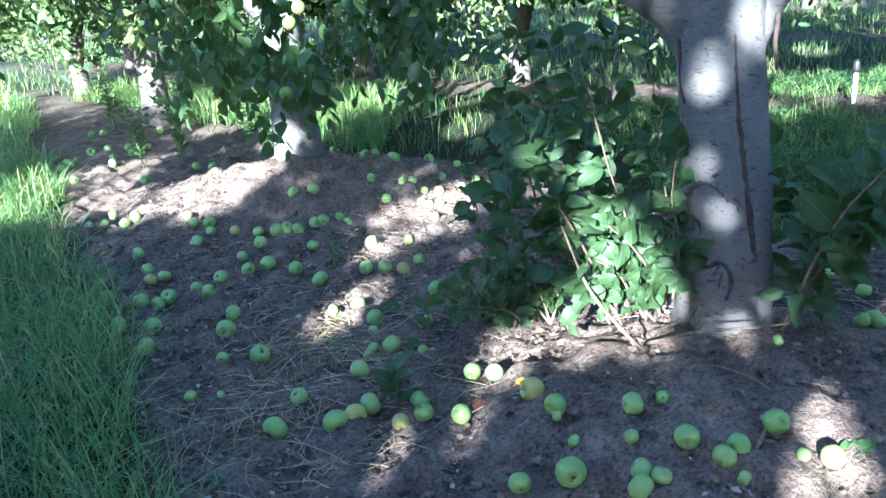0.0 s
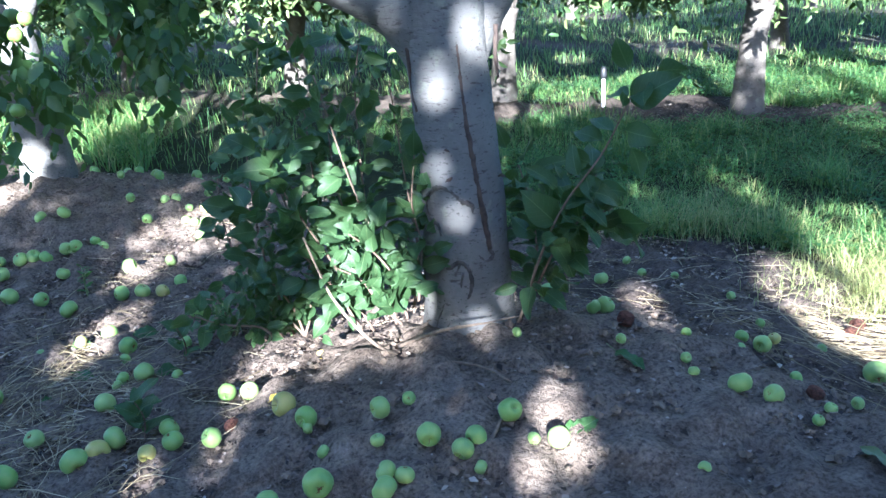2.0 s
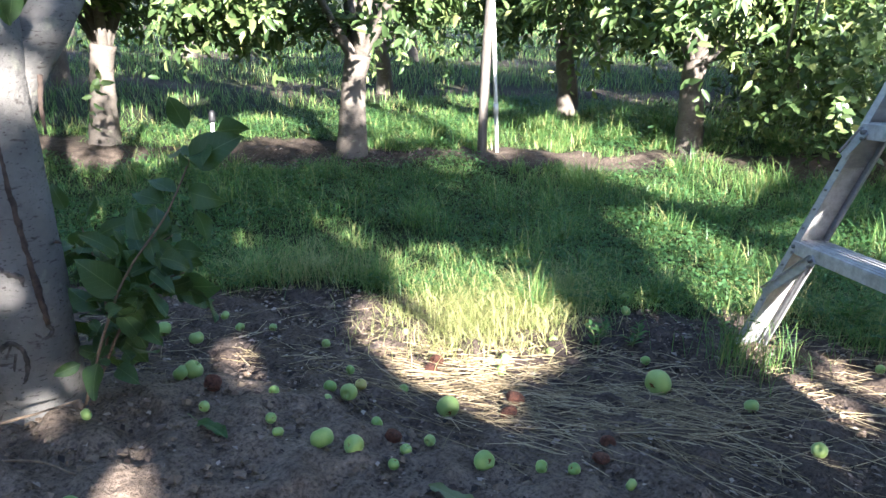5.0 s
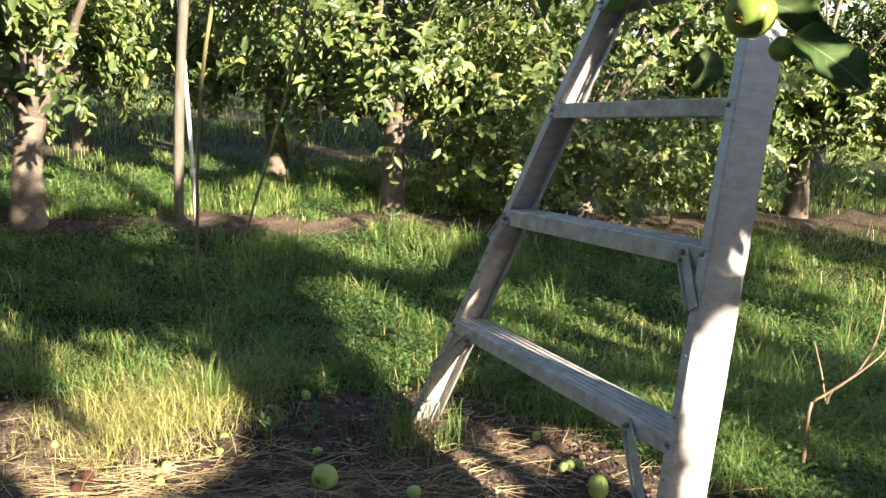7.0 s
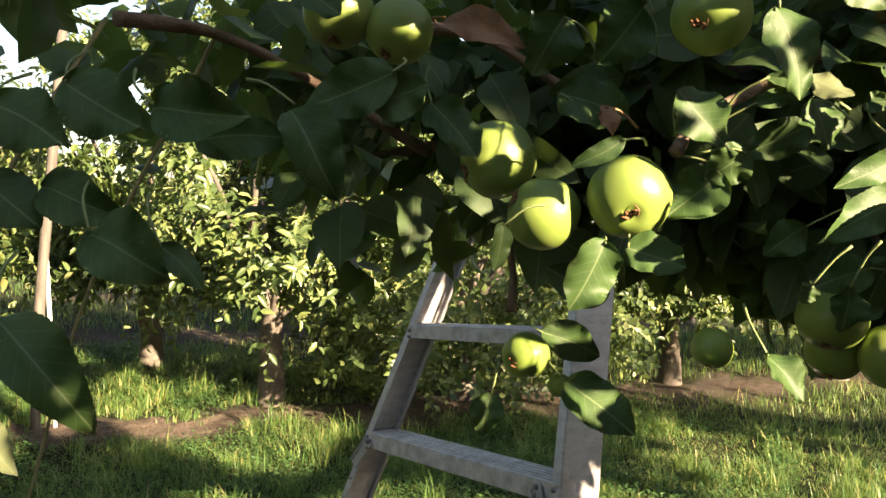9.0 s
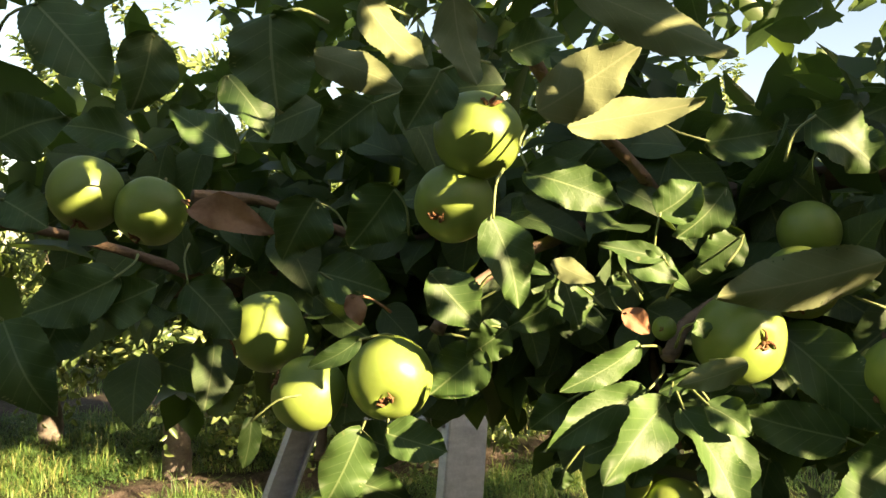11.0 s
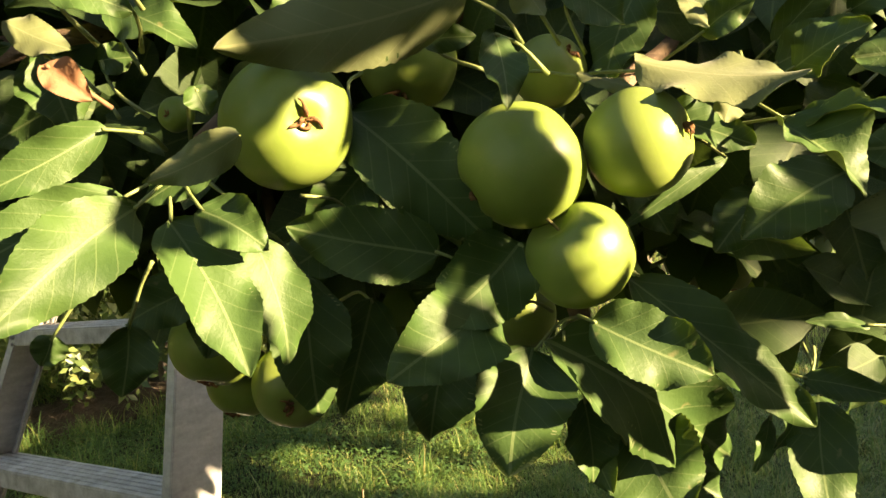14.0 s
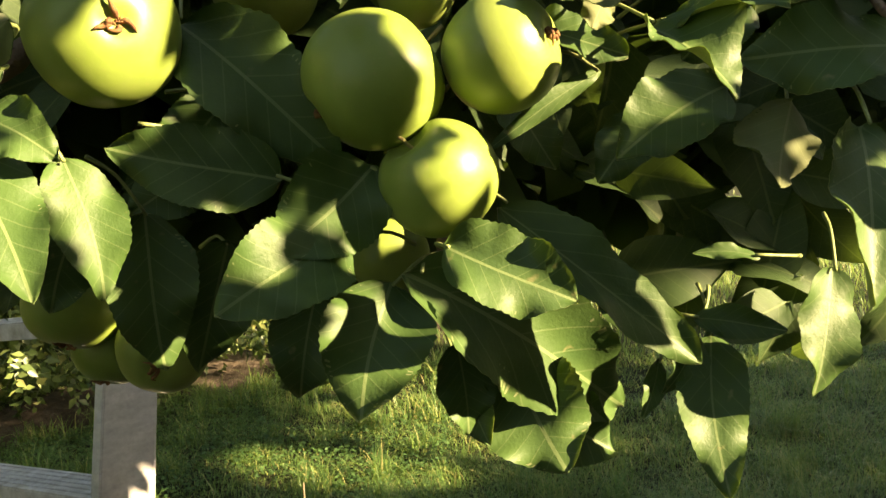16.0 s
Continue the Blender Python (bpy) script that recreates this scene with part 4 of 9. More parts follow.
shade(1.47, 3.50, 0.05, 0.3)
shade(3.13, 2.95, 0.05, 0.3)
shade(2.35, 3.48, 0.05, 0.4)
shade(2.20, 2.41, 0.05, 0.2)
shade(1.35, 2.60, 0.05, 0.25)
shade(1.45, 2.15, 0.05, 0.2)
shade(2.25, 1.67, 0.05, 0.25)
shade(2.10, 1.36, 0.05, 0.2)
shade(-0.21, 1.46, 0.05, 0.3)
shade(-0.40, 1.86, 0.05, 0.3)
shade(-0.57, 1.60, 0.05, 0.3)
shade(-0.80, 2.54, 0.05, 0.3)
shade(-0.50, 2.56, 0.05, 0.2)
shade(0.12, 1.35, 0.05, 0.2)
shade(0.51, 1.68, 0.05, 0.2)
shade(0.88, 1.26, 0.05, 0.25)
shade(1.02, 1.64, 0.05, 0.2)
shade(-0.05, 1.85, 0.05, 0.2)
shade(-0.79, 2.06, 0.05, 0.3)
shade(0.34, 1.57, 0.05, 0.15)
shade(0.77, 1.51, 0.05, 0.15)
shade(3.36, 2.58, 0.05, 0.4)
shade(2.92, 2.44, 0.05, 0.4)
shade(3.81, 1.96, 0.05, 0.3)
shade(5.07, 0.77, 0.05, 0.3)
shade(3.98, 1.17, 0.05, 0.3)
shade(4.05, 2.65, 0.05, 0.3)
shade(4.21, 0.47, 0.05, 0.3)
shade(3.19, 3.11, 0.05, 0.4)
shade(4.81, 0.30, 0.05, 0.3)
shade(5.55, -0.06, 0.05, 0.3)
shade(5.98, 0.61, 0.05, 0.3)
shade(6.63, -0.21, 0.05, 0.3)
shade(0.654, 1.755, 0.516, 0.08)
shade(0.716, 1.735, 0.364, 0.06)
shade(0.603, 1.735, 0.254, 0.06)
shade(0.713, 1.714, 0.238, 0.06)
shade(0.588, 1.838, 0.748, 0.03)
shade(0.703, 1.744, 0.440, 0.06)
shade(0.602, 1.790, 0.549, 0.05)
shade(0.693, 1.764, 0.560, 0.05)
shade(0.585, 1.823, 0.575, 0.035)
shade(0.585, 1.814, 0.529, 0.035)
shade(0.585, 1.805, 0.483, 0.035)
shade(0.585, 1.796, 0.436, 0.035)
shade(0.585, 1.787, 0.389, 0.035)
shade(0.585, 1.778, 0.341, 0.035)
shade(0.585, 1.768, 0.293, 0.035)
shade(0.584, 1.755, 0.246, 0.035)
shade(0.583, 1.745, 0.198, 0.035)
shade(0.583, 1.734, 0.150, 0.035)
shade(0.613, 1.786, 0.580, 0.035)
shade(0.613, 1.778, 0.535, 0.035)
shade(0.613, 1.769, 0.489, 0.035)
shade(0.613, 1.760, 0.443, 0.035)
shade(0.613, 1.752, 0.397, 0.035)
shade(0.614, 1.743, 0.350, 0.035)
shade(0.614, 1.735, 0.303, 0.035)
shade(0.614, 1.726, 0.255, 0.035)
shade(0.615, 1.718, 0.206, 0.035)
shade(0.615, 1.709, 0.158, 0.035)
shade(0.645, 1.769, 0.581, 0.035)
shade(0.645, 1.761, 0.536, 0.035)
shade(0.646, 1.752, 0.491, 0.035)
shade(0.646, 1.744, 0.445, 0.035)
shade(0.646, 1.735, 0.399, 0.035)
shade(0.647, 1.728, 0.352, 0.035)
shade(0.647, 1.719, 0.306, 0.035)
shade(0.648, 1.711, 0.258, 0.035)
shade(0.649, 1.704, 0.209, 0.035)
shade(0.650, 1.696, 0.160, 0.035)
shade(0.681, 1.765, 0.579, 0.035)
shade(0.681, 1.757, 0.534, 0.035)
shade(0.681, 1.747, 0.490, 0.035)
shade(0.682, 1.740, 0.443, 0.035)
shade(0.683, 1.731, 0.397, 0.035)
shade(0.684, 1.724, 0.350, 0.035)
shade(0.685, 1.717, 0.303, 0.035)
shade(0.686, 1.710, 0.255, 0.035)
shade(0.687, 1.702, 0.206, 0.035)
shade(0.688, 1.696, 0.156, 0.035)
shade(0.724, 1.781, 0.573, 0.035)
shade(0.724, 1.771, 0.528, 0.035)
shade(0.724, 1.762, 0.482, 0.035)
shade(0.726, 1.755, 0.436, 0.035)
shade(0.726, 1.746, 0.389, 0.035)
shade(0.727, 1.739, 0.342, 0.035)
shade(0.729, 1.732, 0.294, 0.035)
shade(0.730, 1.726, 0.244, 0.035)
shade(0.732, 1.720, 0.194, 0.035)
shade(0.734, 1.714, 0.144, 0.035)
shade(0.769, 1.803, 0.565, 0.035)
shade(0.767, 1.786, 0.521, 0.035)
shade(0.765, 1.770, 0.477, 0.035)
shade(0.763, 1.754, 0.433, 0.035)
shade(0.761, 1.737, 0.389, 0.035)
shade(0.759, 1.721, 0.345, 0.035)
shade(0.757, 1.704, 0.301, 0.035)
shade(0.755, 1.688, 0.257, 0.035)
shade(0.753, 1.672, 0.213, 0.035)
shade(0.751, 1.655, 0.169, 0.035)
shade(-0.75, 3.47, 0.63, 0.5)
shade(-0.37, 3.45, 0.66, 0.4)
shade(-1.23, 3.94, 0.66, 0.4)
shade(-0.05, 3.21, 0.66, 0.4)
shade(-0.66, 3.40, 0.48, 0.25)
shade(0.32, 2.02, 0.56, 0.2)
shade(0.22, 1.92, 0.42, 0.2)
shade(0.15, 1.82, 0.29, 0.18)
shade(0.28, 2.13, 0.71, 0.2)
shade(0.44, 2.08, 0.61, 0.15)
shade(0.39, 1.98, 0.48, 0.15)
shade(0.05, 1.81, 0.23, 0.2)
shade(0.17, 1.73, 0.20, 0.15)
shade(0.86, 1.76, 0.41, 0.2)
shade(0.94, 1.74, 0.52, 0.2)
shade(7.96, -2.90, 0.05, 0.5)
shade(5.24, -2.06, 0.05, 0.4)
shade(4.40, -1.49, 0.05, 0.3)
shade(6.46, -2.27, 0.05, 0.5)
shade(7.27, -1.73, 0.05, 0.5)
shade(5.34, -1.59, 0.05, 0.4)
shade(-0.66, 3.31, 0.70, 0.4)
shade(-0.40, 3.24, 0.61, 0.3)
shade(-0.99, 3.53, 0.62, 0.4)
shade(-1.05, 3.46, 0.41, 0.3)
shade(-0.79, 3.24, 0.47, 0.25)
shade(4.65, 1.76, 0.05, 0.4)
shade(4.59, 0.72, 0.05, 0.3)
shade(4.17, 0.08, 0.05, 0.3)
shade(4.42, -1.09, 0.05, 0.3)
shade(5.27, 2.26, 0.05, 0.5)
shade(4.34, 0.97, 0.05, 0.3)
shade(4.00, -0.34, 0.05, 0.3)

shade(0.25, 1.74, 0.30, 0.11)
shade(0.20, 1.76, 0.45, 0.12)
shade(0.30, 1.78, 0.56, 0.13)
shade(0.13, 1.80, 0.28, 0.12)
shade(-0.70, 3.15, 0.90, 0.5)
shade(-0.20, 3.05, 0.85, 0.4)
shade(-1.10, 3.45, 0.90, 0.4)
shade(1.12, 1.64, 0.09, 0.08)
shade(1.19, 1.88, 0.03, 0.07)
shade(2.40, 0.79, 0.01, 0.12)
shade(2.50, 1.04, 0.02, 0.16)
shade(2.48, 0.86, 0.01, 0.13)
shade(-2.60, 5.20, 0.05, 0.5)
shade(-2.50, 4.60, 0.05, 0.4)
shade(-3.00, 5.90, 0.05, 0.5)
shade(-0.72, 3.15, 0.74, 0.22)
shade(-0.95, 3.40, 0.66, 0.25)
shade(-0.56, 3.12, 0.70, 0.22)
shade(2.45, 1.16, 0.06, 0.12)
shade(-0.90, 3.10, 0.57, 0.25)
shade(-0.60, 3.05, 0.66, 0.25)
shade(2.25, 0.62, 0.02, 0.12)
shade(0.585, 1.83, 0.70, 0.025)
shade(0.655, 1.80, 0.715, 0.022)
shade(0.640, 1.80, 0.69, 0.02)
# the lower crowns of the far row, shaded by leaves added to the row behind
for sx, sy, sr in ((2.92, 4.0, 0.7), (1.86, 5.1, 0.7), (4.86, 3.0, 0.75), (5.7, 2.0, 0.6), (7.15, 0.9, 0.6), (3.9, 3.6, 0.45)):
    shade(sx, sy - 0.6, 0.72, sr * 0.75)


def clear_of_gaps(p, near, more):
    """Which places lie outside the openings towards the sun."""
    ok, s = np.ones(len(p), bool), np.array(SUN)
    for x, y, z, r in GAPS:
        d = p - np.array([x, y, z])
        far = d @ s
        ok &= ~((far > near) & (np.linalg.norm(d - far[:, None] * s, axis=1) < r + more))
    return ok


def discs(g, rows, size, cover, more):
    """Leaves turned to the sun, within round patches across its way."""
    s = np.array(SUN)
    a = unit(np.cross(s, np.array([0, 0, 1.0])))
    b = np.cross(s, a)
    at, ways, ups, sizes = [], [], [], []
    for x, y, z, r, d in rows:
        n = max(5, int(cover * (r / (0.42 * size)) ** 2))
        k, az, turn = r * np.sqrt(g.uniform(0, 1, n)), g.uniform(0, 6.28, n), g.uniform(0, 6.28, n)
        c = np.array([x, y, z]) + s * (d + g.uniform(-0.15, 0.15, n) * min(1, d / 1.5))[:, None] + a * (k * np.cos(az))[:, None] + b * (k * np.sin(az))[:, None]
        w = unit(a * np.cos(turn)[:, None] + b * np.sin(turn)[:, None] + s * g.normal(0, 0.25, n)[:, None])
        z = size * g.uniform(0.75, 1.2, n)
        ok = clear_of_gaps(c, 0.2, more)
        at.append((c - w * (z * 0.5)[:, None])[ok])
        ways.append(w[ok])
        ups.append((s + g.normal(size=(n, 3)) * 0.3)[ok])
        sizes.append(z[ok])
    return np.vstack(at), np.vstack(ways), np.vstack(ups), np.concatenate(sizes)


# unseen leaf discs hung on the rear trees to shade the listed places
def shade_foliage():
    g = np.random.default_rng(78)
    rows = [(x, y, h, r, (y + 2.9 + 0.6 * max(0.0, x - 2.0)) / -SUN.y) for x, y, h, r in SHADE]
    large, fine = discs(g, [k for k in rows if k[3] > 0.12], 0.09, 2.6, 0.035), discs(g, [k for k in rows if k[3] <= 0.12], 0.045, 2.6, 0.006)
    at, w, u, z = (np.concatenate(k) for k in zip(large, fine))
    own = np.argmin([np.hypot(at[:, 0] - t.matrix_world.translation.x, at[:, 1] - t.matrix_world.translation.y) for t in BEHIND], axis=0)
    for k, t in enumerate(BEHIND):
        m = own == k
        if m.any():
            part("outer_crown", leaf_cloud("outer_crown", at[m] - np.array(t.matrix_world.translation), w[m], u[m], z[m], CROWN, LEAF4), t)["kind"] = "stuff"


shade_foliage()

# the near tree with the pale trunk
def near_tree():
    trunk = [(0.672, 1.80, 0.02), (0.668, 1.80, 0.12), (0.672, 1.812, 0.3), (0.672, 1.84, 0.5), (0.668, 1.88, 0.7), (0.66, 1.92, 0.86), (0.655, 1.935, 0.93)]
    tree = thing("apple_tree", "near apple tree with cracked pale grey trunk and basal shoots", "tree", group="trees of the orchard rows")
    line = spline(trunk, 10)
    v, q, t = tube(line, (0.15, 0.112, 0.098, 0.092, 0.090, 0.105, 0.10), 40, 0.0)
    a = np.arctan2(v[:, 1] - 1.85, v[:, 0] - 0.67)
    out = v - np.array([0.67, 1.84, 0]) * np.array([1, 1, 0])
    k = 0.035 * np.sin(a * 3 + 7 * v[:, 2]) * (0.3 + np.exp(-v[:, 2] / 0.12)) + 0.012 * np.sin(a * 9 + 31 * v[:, 2]) + 0.01 * np.sin(23 * v[:, 2] + 4 * a)
    v[:, 0] += k * (v[:, 0] - 0.67)
    v[:, 1] += k * (v[:, 1] - 1.84)
    body = part("trunk", mesh_of("trunk", v, [q, t], BARK), tree, "pale grey bark with dark cracks")
    limbs = [([(0.66, 1.91, 0.73), (0.57, 1.905, 0.82), (0.43, 1.89, 0.893), (0.22, 1.85, 0.95), (-0.15, 1.78, 1.15)], (0.085, 0.060, 0.045, 0.038, 0.022)),
             ([(0.69, 1.92, 0.73), (0.765, 1.925, 0.82), (0.835, 1.94, 0.91), (0.96, 2.0, 1.12), (1.15, 2.1, 1.6)], (0.085, 0.058, 0.048, 0.038, 0.02)),
             ([(0.66, 1.93, 0.84), (0.64, 1.98, 1.05), (0.60, 2.1, 1.4), (0.62, 2.2, 1.9)], (0.085, 0.07, 0.05, 0.02)),
             ([(0.60, 1.90, 0.72), (0.53, 1.87, 0.85), (0.49, 1.85, 0.93), (0.46, 1.84, 0.985)], (0.02, 0.016, 0.014, 0.012))]
    for n, (pts, r) in enumerate(limbs):
        part("limb", tube_mesh("limb", spline(pts, 8), r, BARK, 14, 0.02, n), tree)
    g = np.random.default_rng(3)
    p, d = crown_points(g, 420, (0.45, 2.0, 2.0), (1.25, 1.15, 0.85))
    way = unit(d * 0.8 + np.array([0, 0, 0.35]) + g.normal(size=p.shape) * 0.45)
    at, w, u, s = shoots(g, p, way, g.uniform(0.12, 0.32, len(p)), 13, 0.075)
    ok = keep_gaps(at, w, s) & ~((at[:, 2] < 1.25) & (at[:, 1] < 2.0)) & (at[:, 2] > 1.08) & (np.hypot(at[:, 0] - 0.5, at[:, 1]) > 1.0)
    part("crown", leaf_cloud("crown", at[ok], w[ok], u[ok], s[ok], CROWN), tree, "dense green leafy crown")["kind"] = "stuff"
    return tree, body


TREE1, TRUNK1 = near_tree()

# the second tree of the row, its crown hanging low
TREE2 = apple_tree(21, pose(-0.62, 3.72, 0.12), "apple tree with pale trunk on a mound, crown hanging low", [(0, 0, -0.1), (0, 0.0, 0.15), (-0.02, 0.03, 0.4), (-0.03, 0.06, 0.62)], (0.13, 0.10, 0.088, 0.10), 7,
                   (0.05, -0.05, 1.35), (1.15, 1.05, 0.95), 430, 14, 0.075, LEAF8, BARK, carve=True, keep=lambda p: p[:, 2] > 0.55)
# the tree whose branch hangs into the path
TREE3 = apple_tree(22, pose(2.75, -1.75, 0.02), "apple tree with a laden branch reaching over the path", [(0, 0, -0.1), (0, 0, 0.25), (0.02, 0.02, 0.6), (0.0, 0.05, 0.8)], (0.13, 0.10, 0.09, 0.10), 6,
                   (-0.1, 0.5, 1.85), (1.15, 1.25, 0.85), 620, 13, 0.075, LEAF8, BARK, carve=True, keep=lambda p: (np.hypot(p[:, 0] - 0.8, p[:, 1] + 0.3) > 0.95))


# ---------------------------------------------------------------- the ladder
def build_ladder():
    lad = thing("orchard_ladder", "weathered aluminium orchard ladder with wide steps, leaning in the row", "ladder")
    n, up = Vector((0.858, -0.513, 0)), Vector((0, 0, 1))
    left = lambda z: Vector((2.520 + 0.176 * (z - 0.66), 1.026 - 0.300 * (z - 0.66), z))  # noqa: E731
    right = lambda z: Vector((2.141 + 0.40 * (z - 0.71), 0.365 + 0.07 * (z - 0.71), z))  # noqa: E731

    def plate(corners, thick, name, mat, parent, label=""):
        """A plate from four corners, with thickness along its normal."""
        bm = bmesh.new()
        nn = (corners[1] - corners[0]).cross(corners[3] - corners[0]).normalized() * thick
        a = [bm.verts.new(c) for c in corners]
        b = [bm.verts.new(c + nn) for c in corners]
        bm.faces.new(a[::-1])
        bm.faces.new(b)
        for i in range(4):
            bm.faces.new((a[i], a[(i + 1) % 4], b[(i + 1) % 4], b[i]))
        bmesh.ops.bevel(bm, geom=bm.edges[:], offset=min(0.0012, thick * 0.3), segments=1, affect="EDGES")
        bmesh.ops.recalc_face_normals(bm, faces=bm.faces)
        me = bpy.data.meshes.new(name)
        bm.to_mesh(me)
        bm.free()
        me.materials.append(mat)
        return part(name, me, parent, label)

    def bolt(c, r, parent, name="bolt"):
        part(name, tube_mesh(name, [c - n * 0.006, c - n * 0.003, c + n * 0.008], (r * 0.75, r, r), STEEL, 8), parent)

    across = (right(0.7) - left(0.7)).normalized()
    for line, inward, deep in ((left, across, 0.088), (right, -across, 0.105)):
        bot, top = line(-0.02), line(2.2)
        rail = plate([bot, top, top + n * deep, bot + n * deep], 0.0035, "rail", ALU, lad, "long aluminium side rail")
        for off in (0.0, deep - 0.0035):
            o = n * off
            plate([bot + o, top + o, top + o + inward * 0.024, bot + o + inward * 0.024], 0.0035, "flange", ALU, rail)
        lip = n * (deep - 0.012) + inward * 0.0275
        part("edge_bead", tube_mesh("edge_bead", [bot + lip, (bot + top) / 2 + lip, top + lip], (0.004,), ALU, 6), rail)
        for j in range(9):
            bolt(line(0.10 + 0.055 * j) + inward * 0.012, 0.0032, rail, "rivet")
    # the sleeve that strengthens the lower part of one rail
    lo, hi = left(0.06) + across * 0.005, left(0.545) + across * 0.005
    sleeve = plate([lo + n * 0.005, hi + n * 0.005, hi + n * 0.078, lo + n * 0.078], 0.0025, "sleeve", ALU_SOILED_LIT, lad, "soiled reinforcing sleeve inside the rail, warm bounce in its colour")
    plate([hi + n * 0.004, hi + n * 0.079, hi + n * 0.079 - up * 0.006, hi + n * 0.004 - up * 0.006], 0.004, "sleeve_edge", ALU_SOILED_LIT, sleeve)
    heights = ((0.332, 0.390), (0.663, 0.738), (0.957, 1.026), (1.240, 1.325), (1.53, 1.63), (1.83, 1.93))
    for k, (zl, zr) in enumerate(heights):
        a, b = left(zl) + across * 0.004, right(zr) - across * 0.004
        o = n * -0.005
        drop = 0.032 if k != 1 else 0.038
        step = plate([a + o, b + o, b + n * 0.088, a + n * 0.088], 0.004, "step", ALU_SOILED_LIT, lad, "wide ribbed aluminium step")
        plate([a + o, b + o, b + o - up * drop, a + o - up * drop], 0.004, "front_lip", ALU_SOILED_LIT, step)
        plate([a + n * 0.084, b + n * 0.084, b + n * 0.084 - up * drop, a + n * 0.084 - up * drop], 0.004, "back_lip", ALU_SOILED_LIT, step)
        for j in range(5):
            e = n * (0.008 + 0.017 * j) + up * 0.0045
            part("tread_rib", tube_mesh("tread_rib", [a + e, (a + b) / 2 + e, b + e], (0.0022,), ALU_SOILED_LIT, 6), step)
        for end, s in ((a, 1), (b, -1)):
            c = end + o + across * s * 0.010 - up * 0.010
            bolt(c, 0.0062, lad)
            bolt(c - up * 0.017, 0.005, lad)
        if k < 2:
            for end, s, line, z in ((a, 1, left, zl), (b, -1, right, zr)):
                run, fall = ((0.115, 0.155) if s > 0 else (0.13, 0.19)) if k == 0 else ((0.03, 0.085) if s > 0 else (0.06, 0.11))
                p = end + across * s * run - up * 0.012 + o * 2
                q = line(z - fall) + across * s * 0.010 + o * 2
                w = (q - p).cross(n).normalized() * 0.013
                brace = plate([p - w, p + w, q + w, q - w], 0.004, "brace", ALU, lad, "diagonal step brace")
                rim = (q - p).normalized() * 0.004
                plate([p - w + rim, q - w - rim, q - w - rim - n * 0.008, p - w + rim - n * 0.008], 0.003, "brace_rim", ALU, brace)
                bolt(p + (q - p) * 0.05 - n * 0.003, 0.0062, brace)
                bolt(p + (q - p) * 0.05 - n * 0.003 - up * 0.016, 0.005, brace)
    return lad


build_ladder()


# ---------------------------------------------------------------- posts and pipe
def build_posts():
    z = float(height(3.5, 3.58))
    post = thing("wooden_post", "slender grey wooden post standing in the far row", "post")
    part("shaft", tube_mesh("shaft", spline([(3.5, 3.58, z - 0.1), (3.505, 3.575, 0.7), (3.54, 3.55, 1.5), (3.58, 3.53, 2.4)], 4), (0.027, 0.026, 0.024), POSTWOOD, 12, 0.04), post)
    stake = thing("white_stake", "thin white plastic stake leaning beside the post", "stake")
    part("pipe", tube_mesh("pipe", [(3.63, 3.58, -0.05), (3.60, 3.6, 0.5), (3.55, 3.63, 1.3)], (0.012,), WHITEPIPE, 10), stake)
    part("joint", tube_mesh("joint", [(3.612, 3.592, 0.28), (3.609, 3.594, 0.34)], (0.016,), WHITEPIPE, 10), stake)
    sx, sy = 2.3, 4.6
    z = float(height(sx, sy))
    spr = thing("sprinkler", "irrigation riser, white pipe with a black head", "sprinkler")
    part("riser", tube_mesh("riser", [(sx, sy, z - 0.03), (sx, sy, z + 0.17)], (0.011,), WHITEPIPE, 10), spr)
    part("head", tube_mesh("head", [(sx, sy, z + 0.165), (sx, sy, z + 0.185), (sx, sy, z + 0.215), (sx, sy, z + 0.235)], (0.016, 0.02, 0.018, 0.012), BLACKPL, 10), spr)


build_posts()


# ---------------------------------------------------------------- apples
def apple_shape(seed, rings=14, sides=20, flat=0.96, lob=0.018, pit=(0.10, 0.17, 0.30)):
    """A fruit of radius one, its calyx along +z, with a hollow at each end."""
    g = np.random.default_rng(seed)
    ph = np.linspace(0, np.pi, rings + 1)
    a = np.linspace(0, 2 * np.pi, sides, endpoint=False)
    rad = np.sin(ph) ** 0.92 * (1 + g.uniform(-0.02, 0.10) * np.cos(ph + 0.4))
    z = np.cos(ph) * flat - pit[0] * np.exp(-(ph / pit[1]) ** 2) + pit[2] * np.exp(-((np.pi - ph) / 0.34) ** 2)
    lobes = 1 + lob * np.cos(5 * a[None] + g.uniform(0, 6)) * np.cos(ph / 2)[:, None] ** 2 + 0.02 * np.sin(a[None] + g.uniform(0, 6))
    lean = g.uniform(-0.06, 0.06)
    v = np.stack([rad[:, None] * np.cos(a) * lobes + lean * z[:, None], rad[:, None] * np.sin(a) * lobes, np.repeat(z[:, None], sides, 1)], -1).reshape(-1, 3)
    i = (np.arange(rings)[:, None] * sides + np.arange(sides)[None]).ravel()
    j = (np.arange(rings)[:, None] * sides + (np.arange(sides)[None] + 1) % sides).ravel()
    return v, np.stack([i, i + sides, j + sides, j], -1)


